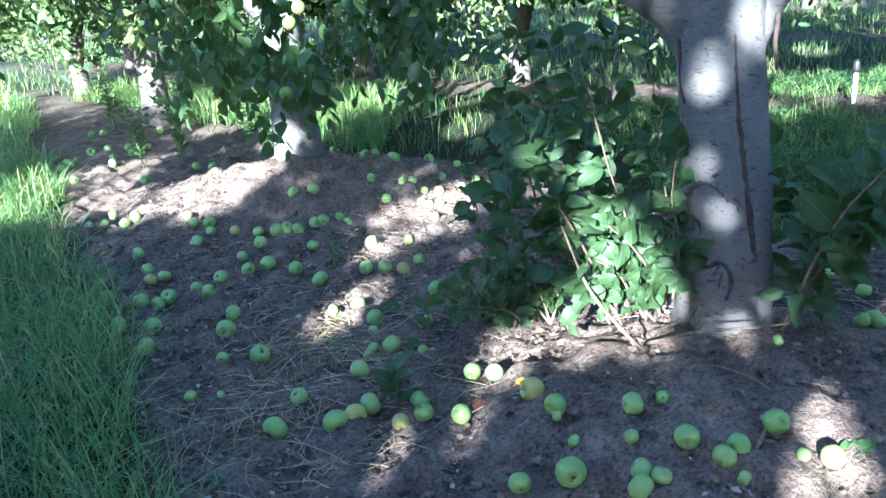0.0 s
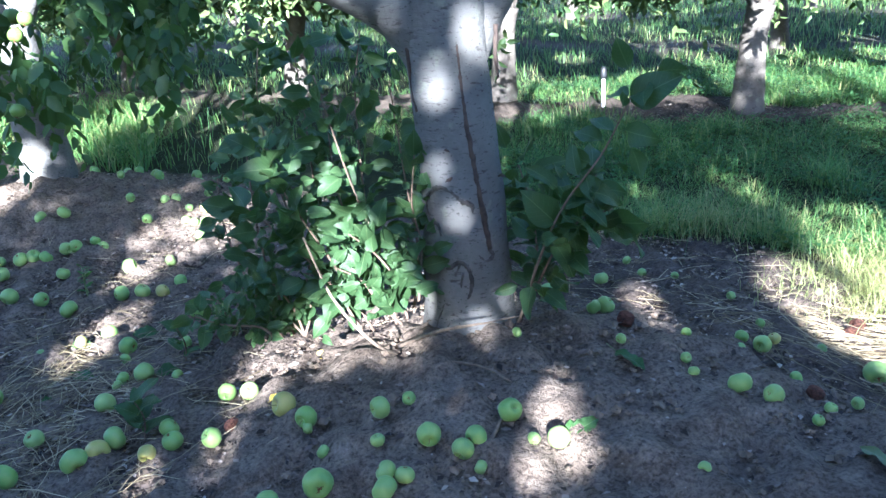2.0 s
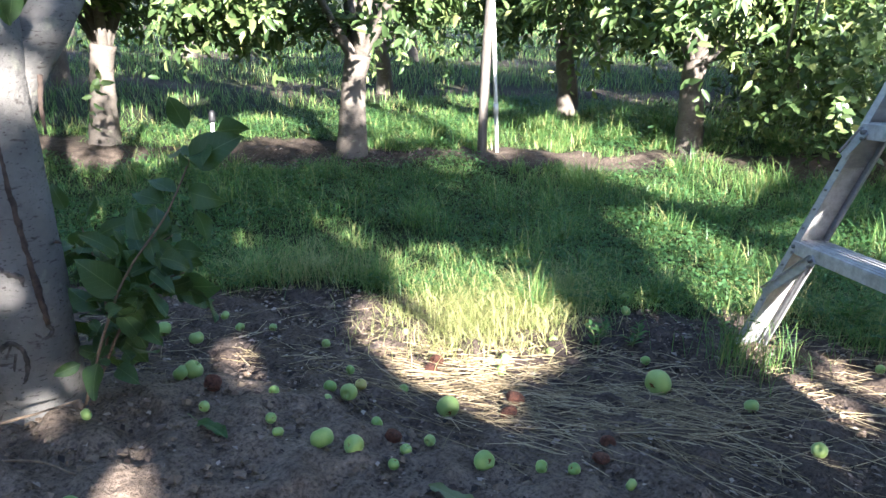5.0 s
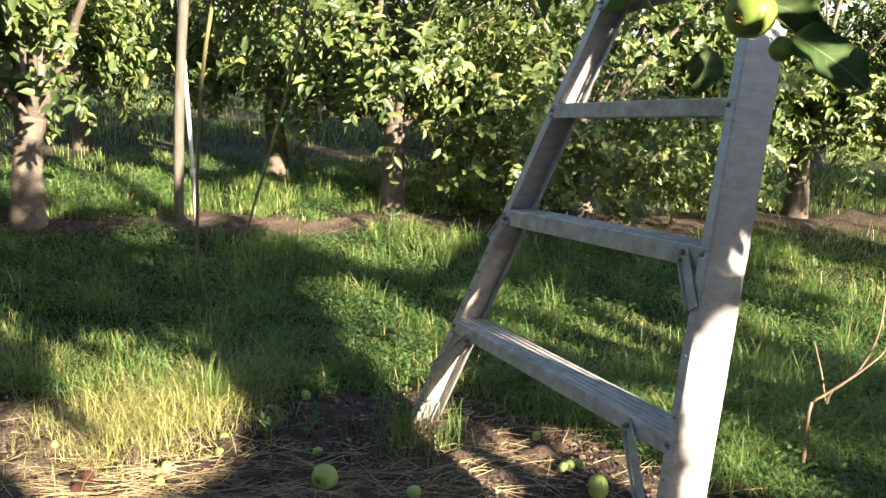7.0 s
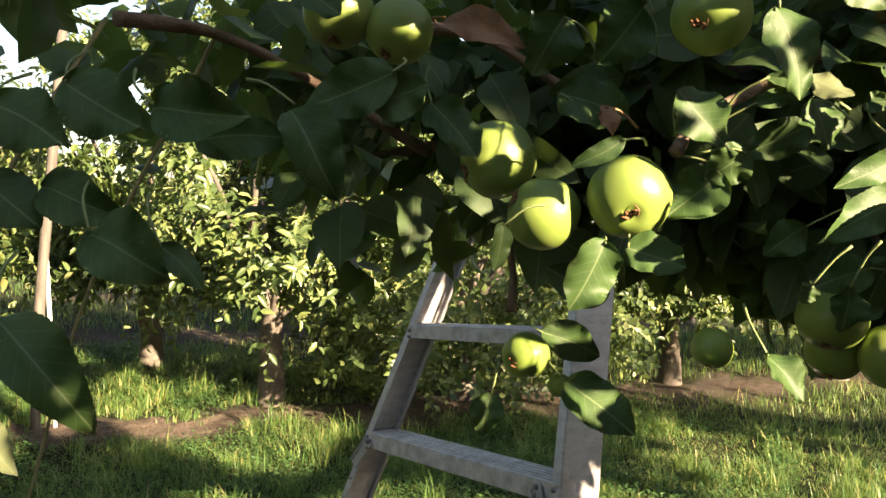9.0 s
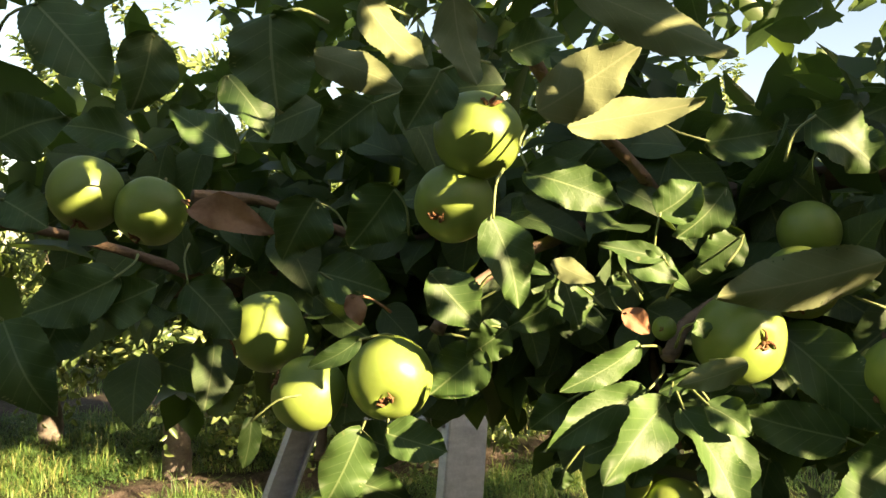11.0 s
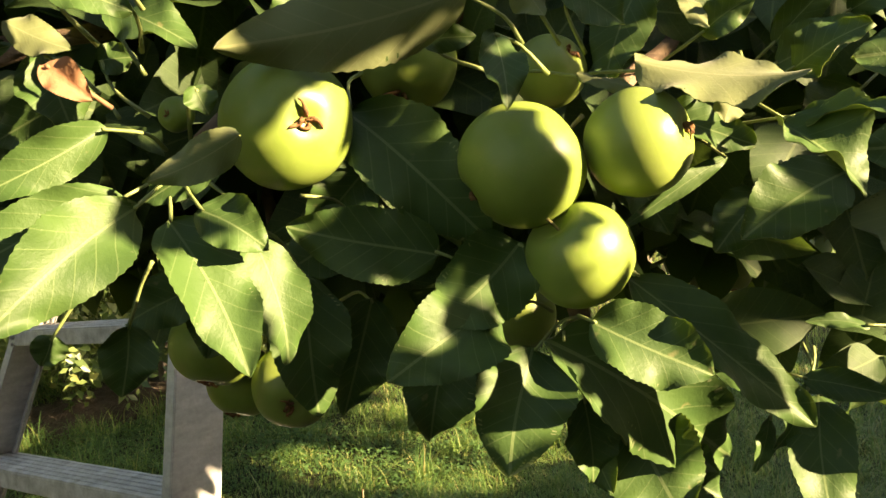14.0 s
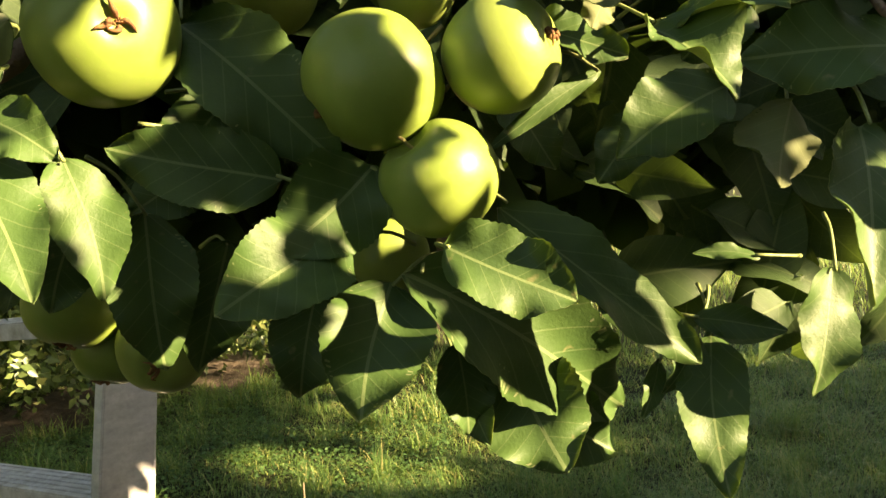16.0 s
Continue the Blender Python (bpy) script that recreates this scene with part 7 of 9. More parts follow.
def branch_foliage():
    """The crowd of leaves behind the foremost ones."""
    g = np.random.default_rng(91)
    n = 600
    k = g.uniform(0, 1, n)
    line = spline([(2.0, -1.15, 1.6), (1.68, -0.72, 1.46), (1.55, -0.4, 1.38), (1.5, -0.1, 1.38), (1.5, 0.2, 1.40), (1.5, 0.5, 1.45)], 20)
    p = line[(k * (len(line) - 1)).astype(int)] + g.normal(size=(n, 3)) * np.array([0.13, 0.13, 0.10])
    p[:, 0] = np.maximum(p[:, 0], 1.33 + 0.05 * np.sin(11 * p[:, 1]))
    way = unit(np.stack([g.normal(-0.3, 0.5, n), g.normal(0, 0.6, n), g.normal(0, 0.5, n)], -1))
    at, w, u, s = shoots(g, p, way, g.uniform(0.06, 0.16, n), 7, 0.075)
    ok = (at[:, 2] > 1.19 + 0.05 * np.sin(9 * at[:, 1])) & (at[:, 0] > np.where(at[:, 1] < -0.28, 1.47, 1.37)) & under_sky(at + w * 0.035)
    at = at - np.array([2.75, -1.75, 0.02])
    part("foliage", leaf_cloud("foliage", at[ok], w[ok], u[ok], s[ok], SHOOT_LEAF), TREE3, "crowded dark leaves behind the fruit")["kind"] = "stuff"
    n = 230
    line = spline([(1.72, -0.6, 1.30), (1.58, -0.3, 1.27), (1.54, 0.0, 1.27), (1.55, 0.25, 1.28)], 20)
    p = line[g.integers(len(line), size=n)] + g.normal(size=(n, 3)) * np.array([0.08, 0.10, 0.06])
    way = unit(np.stack([g.normal(-0.3, 0.5, n), g.normal(0, 0.6, n), g.normal(-0.1, 0.5, n)], -1))
    at, w, u, s = shoots(g, p, way, g.uniform(0.06, 0.14, n), 7, 0.075)
    ok = (at[:, 2] > 1.20 + 0.04 * np.sin(9 * at[:, 1])) & (at[:, 0] > np.where(at[:, 1] < -0.28, 1.47, 1.36)) & under_sky(at + w * 0.035)
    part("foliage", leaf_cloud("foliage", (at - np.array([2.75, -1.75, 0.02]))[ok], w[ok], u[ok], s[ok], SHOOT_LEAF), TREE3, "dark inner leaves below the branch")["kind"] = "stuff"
    n = 150
    p = np.stack([g.uniform(1.5, 2.2, n), g.uniform(-0.7, 0.5, n), g.uniform(1.52, 2.0, n)], -1)
    way = unit(np.stack([g.normal(-0.3, 0.5, n), g.normal(0, 0.6, n), g.normal(0.3, 0.4, n)], -1))
    at, w, u, s = shoots(g, p, way, g.uniform(0.1, 0.3, n), 10, 0.07)
    ok = under_sky(at + w * 0.035)
    part("foliage", leaf_cloud("foliage", (at - np.array([2.75, -1.75, 0.02]))[ok], w[ok], u[ok], s[ok], SHOOT_LEAF), TREE3, "upper leaves of the crown")["kind"] = "stuff"
    # extra leaves above the view, added to darken the branch below
    n = 420
    p = np.stack([g.uniform(0.5, 2.6, n), g.uniform(-1.3, 0.9, n), g.uniform(1.95, 2.7, n)], -1)
    way = unit(np.stack([g.normal(0, 0.6, n), g.normal(0, 0.6, n), g.normal(0.1, 0.4, n)], -1))
    at, w, u, s = shoots(g, p, way, g.uniform(0.15, 0.4, n), 12, 0.08)
    ok = keep_gaps(at, w, s) & under_sky(at + w * 0.035)
    part("foliage", leaf_cloud("foliage", (at - np.array([2.75, -1.75, 0.02]))[ok], w[ok], u[ok], s[ok], CROWN), TREE3, "added leaves overhead that dim the sky light")["kind"] = "stuff"
    n = 120
    p = np.stack([g.uniform(0.85, 1.5, n), g.uniform(0.35, 0.8, n), g.uniform(1.42, 1.75, n)], -1)
    way = unit(np.stack([g.normal(-0.3, 0.5, n), g.normal(0, 0.6, n), g.normal(-0.2, 0.4, n)], -1))
    at, w, u, s = shoots(g, p, way, g.uniform(0.06, 0.16, n), 6, 0.075)
    ok = under_sky(at + w * 0.035)
    at = at - np.array([2.75, -1.75, 0.02])
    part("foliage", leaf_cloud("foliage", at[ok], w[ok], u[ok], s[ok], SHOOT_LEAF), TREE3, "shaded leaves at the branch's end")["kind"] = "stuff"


branch_foliage()


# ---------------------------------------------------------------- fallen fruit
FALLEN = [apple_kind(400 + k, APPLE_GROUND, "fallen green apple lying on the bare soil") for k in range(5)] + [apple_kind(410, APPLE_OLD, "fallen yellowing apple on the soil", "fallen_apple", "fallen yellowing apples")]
ROTTEN = apple_kind(420, APPLE_ROT, "rotten brown apple on the soil", "rotten_apple", "rotten apples", False)
drop_rng = np.random.default_rng(17)


def drop_apples(rows, rotten=False):
    for x, y, r in rows:
        g = drop_rng
        kind = ROTTEN if rotten else FALLEN[5] if g.uniform() < 0.06 else FALLEN[int(g.integers(5))]
        turn = Euler((g.uniform(0, 6.28), g.uniform(0, 3.14), g.uniform(0, 6.28))).to_matrix().to_4x4()
        squash = 0.55 if rotten else 1.0
        put_copy(kind, Matrix.Translation((x, y, float(height(x, y)) + r * (0.42 if rotten else 0.86))) @ Matrix.Diagonal((1, 1, squash, 1)) @ turn @ Matrix.Diagonal((r, r, r, 1)))


drop_apples(((-0.34, 1.61, 0.027), (-0.21, 1.62, 0.028), (-0.17, 1.64, 0.026), (-0.14, 1.68, 0.025), (-0.07, 1.60, 0.019), (-0.02, 1.62, 0.022), (-0.03, 1.67, 0.022), (0.06, 1.58, 0.021), (0.09, 1.78, 0.021), (0.14, 1.75, 0.021), (0.21, 1.59, 0.027), (0.25, 1.52, 0.023), (0.25, 1.50, 0.012), (0.39, 1.46, 0.022), (0.45, 1.47, 0.014), (0.46, 1.34, 0.023), (0.51, 1.29, 0.021), (0.54, 1.31, 0.021), (0.62, 1.35, 0.023), (0.68, 1.26, 0.021), (0.25, 1.32, 0.028), (0.16, 1.33, 0.021), (0.37, 1.30, 0.020), (0.40, 1.28, 0.018)))
drop_apples(((0.36, 1.26, 0.024), (0.37, 1.38, 0.014), (0.27, 1.41, 0.013), (0.53, 1.25, 0.013), (0.64, 1.28, 0.012), (-0.31, 1.74, 0.021), (-0.18, 1.84, 0.024), (-0.11, 1.98, 0.025), (-0.17, 2.18, 0.025), (-0.23, 2.29, 0.023), (-0.45, 1.97, 0.026), (-0.58, 2.14, 0.027), (-0.59, 2.26, 0.025), (-0.80, 2.19, 0.024), (-0.77, 2.05, 0.024), (-0.91, 2.22, 0.023), (-1.04, 2.46, 0.025), (-0.91, 2.40, 0.024), (-0.83, 2.42, 0.025), (-0.85, 2.38, 0.021), (-0.71, 2.44, 0.023), (-0.76, 2.48, 0.020), (-0.70, 2.55, 0.024), (-0.37, 2.50, 0.027)))
drop_apples(((-0.47, 2.62, 0.024), (-0.57, 2.67, 0.027), (-0.63, 2.63, 0.023), (-0.64, 2.88, 0.025), (-0.68, 2.76, 0.020), (-0.44, 2.82, 0.022), (-0.23, 2.58, 0.024), (-0.17, 2.58, 0.024), (-0.11, 2.57, 0.022), (-0.06, 2.65, 0.021), (-0.00, 2.36, 0.025), (-0.23, 2.82, 0.026), (-0.39, 2.21, 0.013), (-0.30, 2.26, 0.018), (-0.55, 1.98, 0.016), (-0.57, 1.77, 0.015), (-0.50, 1.77, 0.012), (-0.17, 1.95, 0.013), (-0.16, 1.98, 0.017), (-0.03, 1.95, 0.014), (-0.17, 2.11, 0.014), (-0.02, 2.17, 0.016), (-1.07, 2.83, 0.024), (-0.98, 2.67, 0.023)))
drop_apples(((-0.94, 2.58, 0.020), (-0.90, 2.60, 0.022), (-0.88, 2.91, 0.025), (-0.87, 3.06, 0.024), (-0.93, 3.07, 0.022), (-1.21, 3.21, 0.025), (-1.24, 3.17, 0.020), (-1.34, 3.31, 0.021), (-0.98, 3.15, 0.020), (-0.85, 3.00, 0.019), (-1.33, 3.19, 0.018), (-1.40, 3.20, 0.018), (-0.67, 2.99, 0.021), (-0.60, 2.98, 0.025), (-0.56, 2.99, 0.025), (-0.52, 2.98, 0.023), (-0.46, 3.02, 0.023), (-0.43, 3.03, 0.024), (-0.37, 3.07, 0.019), (-0.34, 3.03, 0.019), (-0.49, 3.24, 0.025), (-0.57, 3.23, 0.023), (-0.27, 3.38, 0.019), (-0.20, 3.21, 0.020)))
drop_apples(((-0.14, 3.36, 0.019), (-0.10, 3.38, 0.019), (0.01, 3.29, 0.021), (0.02, 3.47, 0.019), (-0.02, 3.68, 0.018), (-0.01, 3.06, 0.019), (0.01, 3.17, 0.020), (-0.03, 3.17, 0.018), (-0.05, 3.30, 0.016), (-0.06, 3.19, 0.018), (0.09, 3.79, 0.018), (0.10, 3.36, 0.019), (0.17, 3.51, 0.020), (-0.10, 2.83, 0.020), (-0.76, 3.00, 0.019), (-2.09, 4.56, 0.025), (-2.06, 4.82, 0.027), (-1.78, 4.43, 0.025), (-1.87, 4.90, 0.024), (-1.99, 4.89, 0.024), (-1.87, 4.14, 0.023), (-0.57, 4.42, 0.021), (-0.33, 3.65, 0.018), (1.10, 2.22, 0.022)))
drop_apples(((1.15, 2.11, 0.021), (0.98, 1.78, 0.019), (0.96, 2.06, 0.023), (1.01, 1.78, 0.024), (1.37, 2.08, 0.012), (1.29, 2.23, 0.014), (1.29, 2.13, 0.014), (1.44, 1.90, 0.013), (1.09, 1.33, 0.024), (1.14, 1.29, 0.021), (1.28, 1.53, 0.021), (1.34, 1.57, 0.015), (1.21, 1.51, 0.012), (1.26, 1.58, 0.016), (1.04, 1.45, 0.012), (1.03, 1.40, 0.012), (1.11, 1.57, 0.012), (1.25, 1.37, 0.014), (1.24, 1.25, 0.013), (1.18, 1.21, 0.012), (1.31, 1.26, 0.013), (1.45, 1.37, 0.027), (1.72, 1.48, 0.014), (1.44, 1.53, 0.012)))
drop_apples(((1.92, 1.49, 0.014), (1.33, 1.11, 0.022), (1.41, 1.03, 0.014), (1.45, 0.98, 0.013), (1.50, 0.88, 0.012), (1.96, 1.16, 0.034), (1.76, 1.87, 0.015), (1.67, 1.84, 0.013), (1.38, 1.68, 0.013), (0.73, 1.63, 0.012), (0.94, 1.55, 0.012), (2.33, 1.56, 0.017), (0.90, 1.14, 0.012), (2.38, 0.61, 0.031), (1.98, 1.54, 0.013), (1.77, 1.52, 0.016), (2.06, 0.96, 0.018), (2.47, 0.73, 0.016), (2.50, 0.71, 0.012), (2.57, 0.88, 0.014), (2.41, 1.63, 0.021), (2.08, 1.29, 0.014), (2.00, 0.76, 0.018), (2.90, 0.28, 0.019)))
drop_apples(((2.96, 0.12, 0.019), (2.45, 0.74, 0.015), (3.21, 0.44, 0.015), (3.09, 0.21, 0.014)))
drop_apples(((1.01, 1.67, 0.023), (1.25, 1.31, 0.022), (1.56, 1.28, 0.023), (1.58, 1.60, 0.021), (1.63, 1.33, 0.027), (1.63, 1.64, 0.022), (0.10, 1.62, 0.019), (1.60, 1.02, 0.021), (1.53, 0.98, 0.019)), rotten=True)


drop_apples([(x, y, 0.024) for x, y in ((-2.05, 4.40), (-1.92, 4.12), (-1.85, 4.61), (-2.21, 5.38), (-2.30, 5.41), (-2.07, 4.54), (-1.75, 4.88), (-1.83, 5.37), (-1.15, 4.14), (-1.24, 4.16), (-1.79, 4.74), (-1.45, 3.99), (-0.53, 4.24), (-0.36, 4.07), (-0.32, 4.14), (-0.22, 3.90), (-0.04, 3.85), (-0.19, 3.75))])
# fruit on the low crown of the second tree
for p in ((-0.391, 2.857, 0.828), (-0.426, 2.848, 0.783), (-0.461, 2.819, 0.561)):
    hang_apple(p, 0.023, (-0.2, -0.5, -0.8))

# ---------------------------------------------------------------- bark marks and shoots of the near tree
def bark_mark(name, pts, radii, mat, label):
    part(name, tube_mesh(name, spline(pts, 6), radii, mat, 7, 0.15, 5), TRUNK1, label)


def bark_knot(at, r):
    v, q = apple_shape(7, 8, 14)
    g = np.random.default_rng(int(at[2] * 1e4))
    v = v * r * np.array([1, 0.6, 1.15]) * (1 + 0.05 * g.normal(size=(len(v), 1))) + np.array(at)
    part("knot", mesh_of("knot", v, [q], BARK), TRUNK1, "rounded pale knot")


sucker_seed = [500]


def sucker(pts, n, size):
    """A leafy shoot from the tree's foot."""
    sucker_seed[0] += 1
    g = np.random.default_rng(sucker_seed[0])
    line = spline(pts, 8)
    stem = part("basal_shoot", tube_mesh("basal_shoot", line, (0.0035, 0.0025, 0.0015), TWIG, 7, 0.05), TREE1, "thin leafy shoot from the tree foot")
    k = np.linspace(0.14, 1.0, n)
    at = np.stack([np.interp(k, np.linspace(0, 1, len(line)), line[:, c]) for c in range(3)], -1)
    way = unit(np.gradient(at, axis=0))
    a = unit(np.cross(way, np.array([0.3, 0.2, 1.0])))
    b = np.cross(way, a)
    az = 2.4 * np.arange(n) + g.uniform(0, 6.28)
    out = unit(np.cos(az)[:, None] * a + np.sin(az)[:, None] * b + 0.35 * way + g.normal(size=(n, 3)) * 0.25 + np.array([0, 0, -0.1]))
    up = np.array([-0.1, -0.45, 0.8]) + g.normal(size=(n, 3)) * 0.85
    s = size * g.uniform(0.5, 1.3, n)
    out = unit(out + g.normal(size=(n, 3)) * 0.45)
    for j in range(n):
        p = at[j] + out[j] * g.uniform(0.005, 0.035) + g.normal(size=3) * 0.012
        shoot_leaf(stem, p, out[j], up[j], s[j], int(g.integers(6)))


SHOOT_MESH = []
for k in range(6):
    g = np.random.default_rng(600 + k)
    rows, cols = 9, 5
    t, u = np.linspace(0, 1, rows), np.linspace(-1, 1, cols)
    half = (0.25 + 0.02 * k) * np.sin(np.pi * t**0.75) ** 0.8
    half[0], half[-1] = 0.01, 0.005
    side = half[:, None] * u[None]
    lift = 0.25 * np.abs(side) - 0.3 * (t[:, None] - 0.3) ** 2 + 0.06 * np.sin(7 * t[:, None] + g.uniform(0, 6)) * u[None]
    v = np.stack([np.repeat(t[:, None], cols, 1), side, lift], -1).reshape(-1, 3)
    i = (np.arange(rows - 1)[:, None] * cols + np.arange(cols - 1)[None]).ravel()
    me = mesh_of("shoot_leaf", v, [np.stack([i, i + cols, i + cols + 1, i + 1], -1)], SHOOT_LEAF2)
    uvs = me.uv_layers.new(name="UVMap")
    flat = np.stack([0.5 + side / 0.6, np.repeat(t[:, None], cols, 1)], -1).reshape(-1, 2).astype(np.float32)
    vi = np.zeros(len(me.loops), np.int32)
    me.loops.foreach_get("vertex_index", vi)
    uvs.data.foreach_set("uv", flat[vi].ravel())
    SHOOT_MESH.append(me)


def shoot_leaf(stem, at, way, up, size, kind):
    x = Vector(way).normalized()
    y = Vector(up).cross(x).normalized()
    z = x.cross(y)
    ob = part("leaf", SHOOT_MESH[kind], stem)
    m = Matrix((x, y, z)).transposed().to_4x4()
    ob.matrix_basis = Matrix.Translation([float(c) for c in at]) @ m @ Matrix.Diagonal((size, size, size, 1))


def middle_leaves():
    """Single dark leaves between the foremost ones and the crowd behind."""
    g = np.random.default_rng(97)
    line = spline([(1.60, -0.62, 1.40), (1.42, -0.42, 1.36), (1.37, -0.25, 1.35), (1.35, -0.05, 1.36), (1.34, 0.15, 1.36), (1.33, 0.42, 1.37)], 30)
    for k in range(330):
        p = line[int(g.integers(len(line)))] + g.normal(size=3) * np.array([0.025, 0.03, 0.075])
        if p[2] < 1.215 + 0.03 * np.sin(14 * p[1]):
            continue
        p[0] = max(p[0], 1.30)
        way = np.array([g.normal(-0.25, 0.3), g.normal(0, 0.75), g.normal(-0.35, 0.6)])
        if not under_sky((p + unit(way) * 0.03)[None])[0]:
            continue
        up = np.array([-0.75, -0.15, 0.35]) + g.normal(size=3) * 0.4
        shoot_leaf(BRANCH, p, way, up, g.uniform(0.045, 0.082), int(g.integers(6)))

    for k in range(16):
        p = np.array([1.41, -0.47, 1.195]) + g.normal(size=3) * np.array([0.025, 0.05, 0.03])
        way = np.array([g.normal(-0.15, 0.3), g.normal(-0.2, 0.75), g.normal(-0.4, 0.5)])
        shoot_leaf(BRANCH, p, way, np.array([-0.75, -0.15, 0.35]) + g.normal(size=3) * 0.4, g.uniform(0.045, 0.075), int(g.integers(6)))


middle_leaves()
bark_mark("bark_crack", [(0.669, 1.801, 0.756), (0.669, 1.792, 0.705), (0.670, 1.782, 0.658), (0.672, 1.770, 0.599), (0.677, 1.758, 0.539), (0.683, 1.747, 0.478), (0.690, 1.736, 0.416), (0.696, 1.728, 0.358), (0.702, 1.722, 0.315)], (0.004, 0.005, 0.006, 0.007, 0.006, 0.008, 0.006), CRACK, "long dark crack in the bark")
bark_mark("bark_crack", [(0.572, 1.866, 0.789), (0.577, 1.867, 0.729), (0.579, 1.867, 0.667), (0.582, 1.838, 0.615)], (0.006, 0.006, 0.004, 0.004), CRACK, "dark crack below the limb")
bark_mark("bark_crack", [(0.774, 1.850, 0.787), (0.764, 1.831, 0.729), (0.762, 1.811, 0.676)], (0.006, 0.005, 0.003), CRACK, "dark crack below the limb")
bark_mark("pruning_scar", [(0.583, 1.791, 0.389), (0.584, 1.798, 0.424), (0.594, 1.781, 0.448), (0.612, 1.764, 0.456), (0.631, 1.750, 0.444), (0.647, 1.740, 0.426), (0.666, 1.736, 0.418), (0.669, 1.733, 0.398)], (0.003, 0.006, 0.007, 0.006, 0.005, 0.007, 0.003), CALLUS, "healed pruning wound with dark rim")
bark_mark("pruning_scar", [(0.582, 1.796, 0.395), (0.588, 1.778, 0.379), (0.597, 1.763, 0.373), (0.601, 1.754, 0.349)], (0.004, 0.005, 0.004, 0.003), CALLUS, "healed pruning wound with dark rim")
bark_mark("pruning_scar", [(0.614, 1.765, 0.466), (0.625, 1.757, 0.474), (0.632, 1.754, 0.479)], (0.004, 0.005, 0.003), CRACK, "small dark bark wound")
bark_mark("bark_ridge", [(0.589, 1.752, 0.263), (0.610, 1.733, 0.278), (0.630, 1.724, 0.292), (0.648, 1.716, 0.279), (0.653, 1.708, 0.250), (0.646, 1.706, 0.218), (0.630, 1.708, 0.198)], (0.003, 0.005, 0.006, 0.005, 0.005, 0.004, 0.003), CALLUS, "gnarled bark fold at the base")
bark_mark("bark_ridge", [(0.632, 1.722, 0.288), (0.613, 1.725, 0.242), (0.592, 1.732, 0.187), (0.573, 1.743, 0.128)], (0.003, 0.004, 0.005, 0.004), CALLUS, "gnarled bark fold at the base")
bark_mark("bark_ridge", [(0.637, 1.716, 0.270), (0.622, 1.714, 0.211), (0.602, 1.717, 0.157), (0.581, 1.724, 0.107)], (0.003, 0.004, 0.005, 0.004), CALLUS, "gnarled bark fold at the base")
bark_mark("bark_ridge", [(0.619, 1.728, 0.281), (0.594, 1.742, 0.238), (0.581, 1.750, 0.202)], (0.003, 0.004, 0.003), CALLUS, "gnarled bark fold at the base")
bark_mark("bark_scar", [(0.699, 1.721, 0.316), (0.708, 1.721, 0.299), (0.690, 1.715, 0.290), (0.671, 1.715, 0.306)], (0.004, 0.005, 0.004, 0.003), CALLUS, "dark bark fold under the crack")
bark_mark("bark_mark", [(0.722, 1.739, 0.352), (0.734, 1.747, 0.350), (0.747, 1.759, 0.341)], (0.0015, 0.0035, 0.0015), CRACK, "small dark bark mark")
bark_mark("bark_mark", [(0.618, 1.775, 0.535), (0.626, 1.770, 0.538), (0.633, 1.765, 0.534)], (0.0015, 0.0035, 0.0015), CRACK, "small dark bark mark")
bark_mark("bark_mark", [(0.591, 1.764, 0.326), (0.598, 1.756, 0.331), (0.605, 1.748, 0.329)], (0.0015, 0.0035, 0.0015), CRACK, "small dark bark mark")
bark_mark("bark_mark", [(0.616, 1.737, 0.316), (0.624, 1.733, 0.319), (0.632, 1.728, 0.316)], (0.0015, 0.0035, 0.0015), CRACK, "small dark bark mark")
bark_mark("bark_mark", [(0.743, 1.777, 0.464), (0.741, 1.741, 0.475), (0.749, 1.738, 0.471)], (0.0015, 0.0035, 0.0015), CRACK, "small dark bark mark")
bark_mark("bark_mark", [(0.573, 1.807, 0.280), (0.578, 1.785, 0.289), (0.583, 1.770, 0.290)], (0.0015, 0.0035, 0.0015), CRACK, "small dark bark mark")
bark_mark("bark_mark", [(0.587, 1.758, 0.268), (0.594, 1.749, 0.273), (0.601, 1.740, 0.271)], (0.0015, 0.0035, 0.0015), CRACK, "small dark bark mark")
bark_mark("bark_mark", [(0.657, 1.726, 0.351), (0.666, 1.725, 0.352), (0.674, 1.724, 0.348)], (0.0015, 0.0035, 0.0015), CRACK, "small dark bark mark")
bark_mark("bark_mark", [(0.560, 1.783, 0.134), (0.566, 1.766, 0.144), (0.572, 1.752, 0.144)], (0.0015, 0.0035, 0.0015), CRACK, "small dark bark mark")
bark_mark("bark_mark", [(0.742, 1.741, 0.274), (0.758, 1.760, 0.268), (0.738, 1.675, 0.297)], (0.0015, 0.0035, 0.0015), CRACK, "small dark bark mark")
bark_knot((0.604, 1.784, 0.412), 0.022)
bark_knot((0.633, 1.754, 0.398), 0.028)
bark_knot((0.631, 1.726, 0.229), 0.026)
bark_knot((0.731, 1.732, 0.181), 0.014)

DROOP = []


def droop(start, n):
    DROOP.append(start)


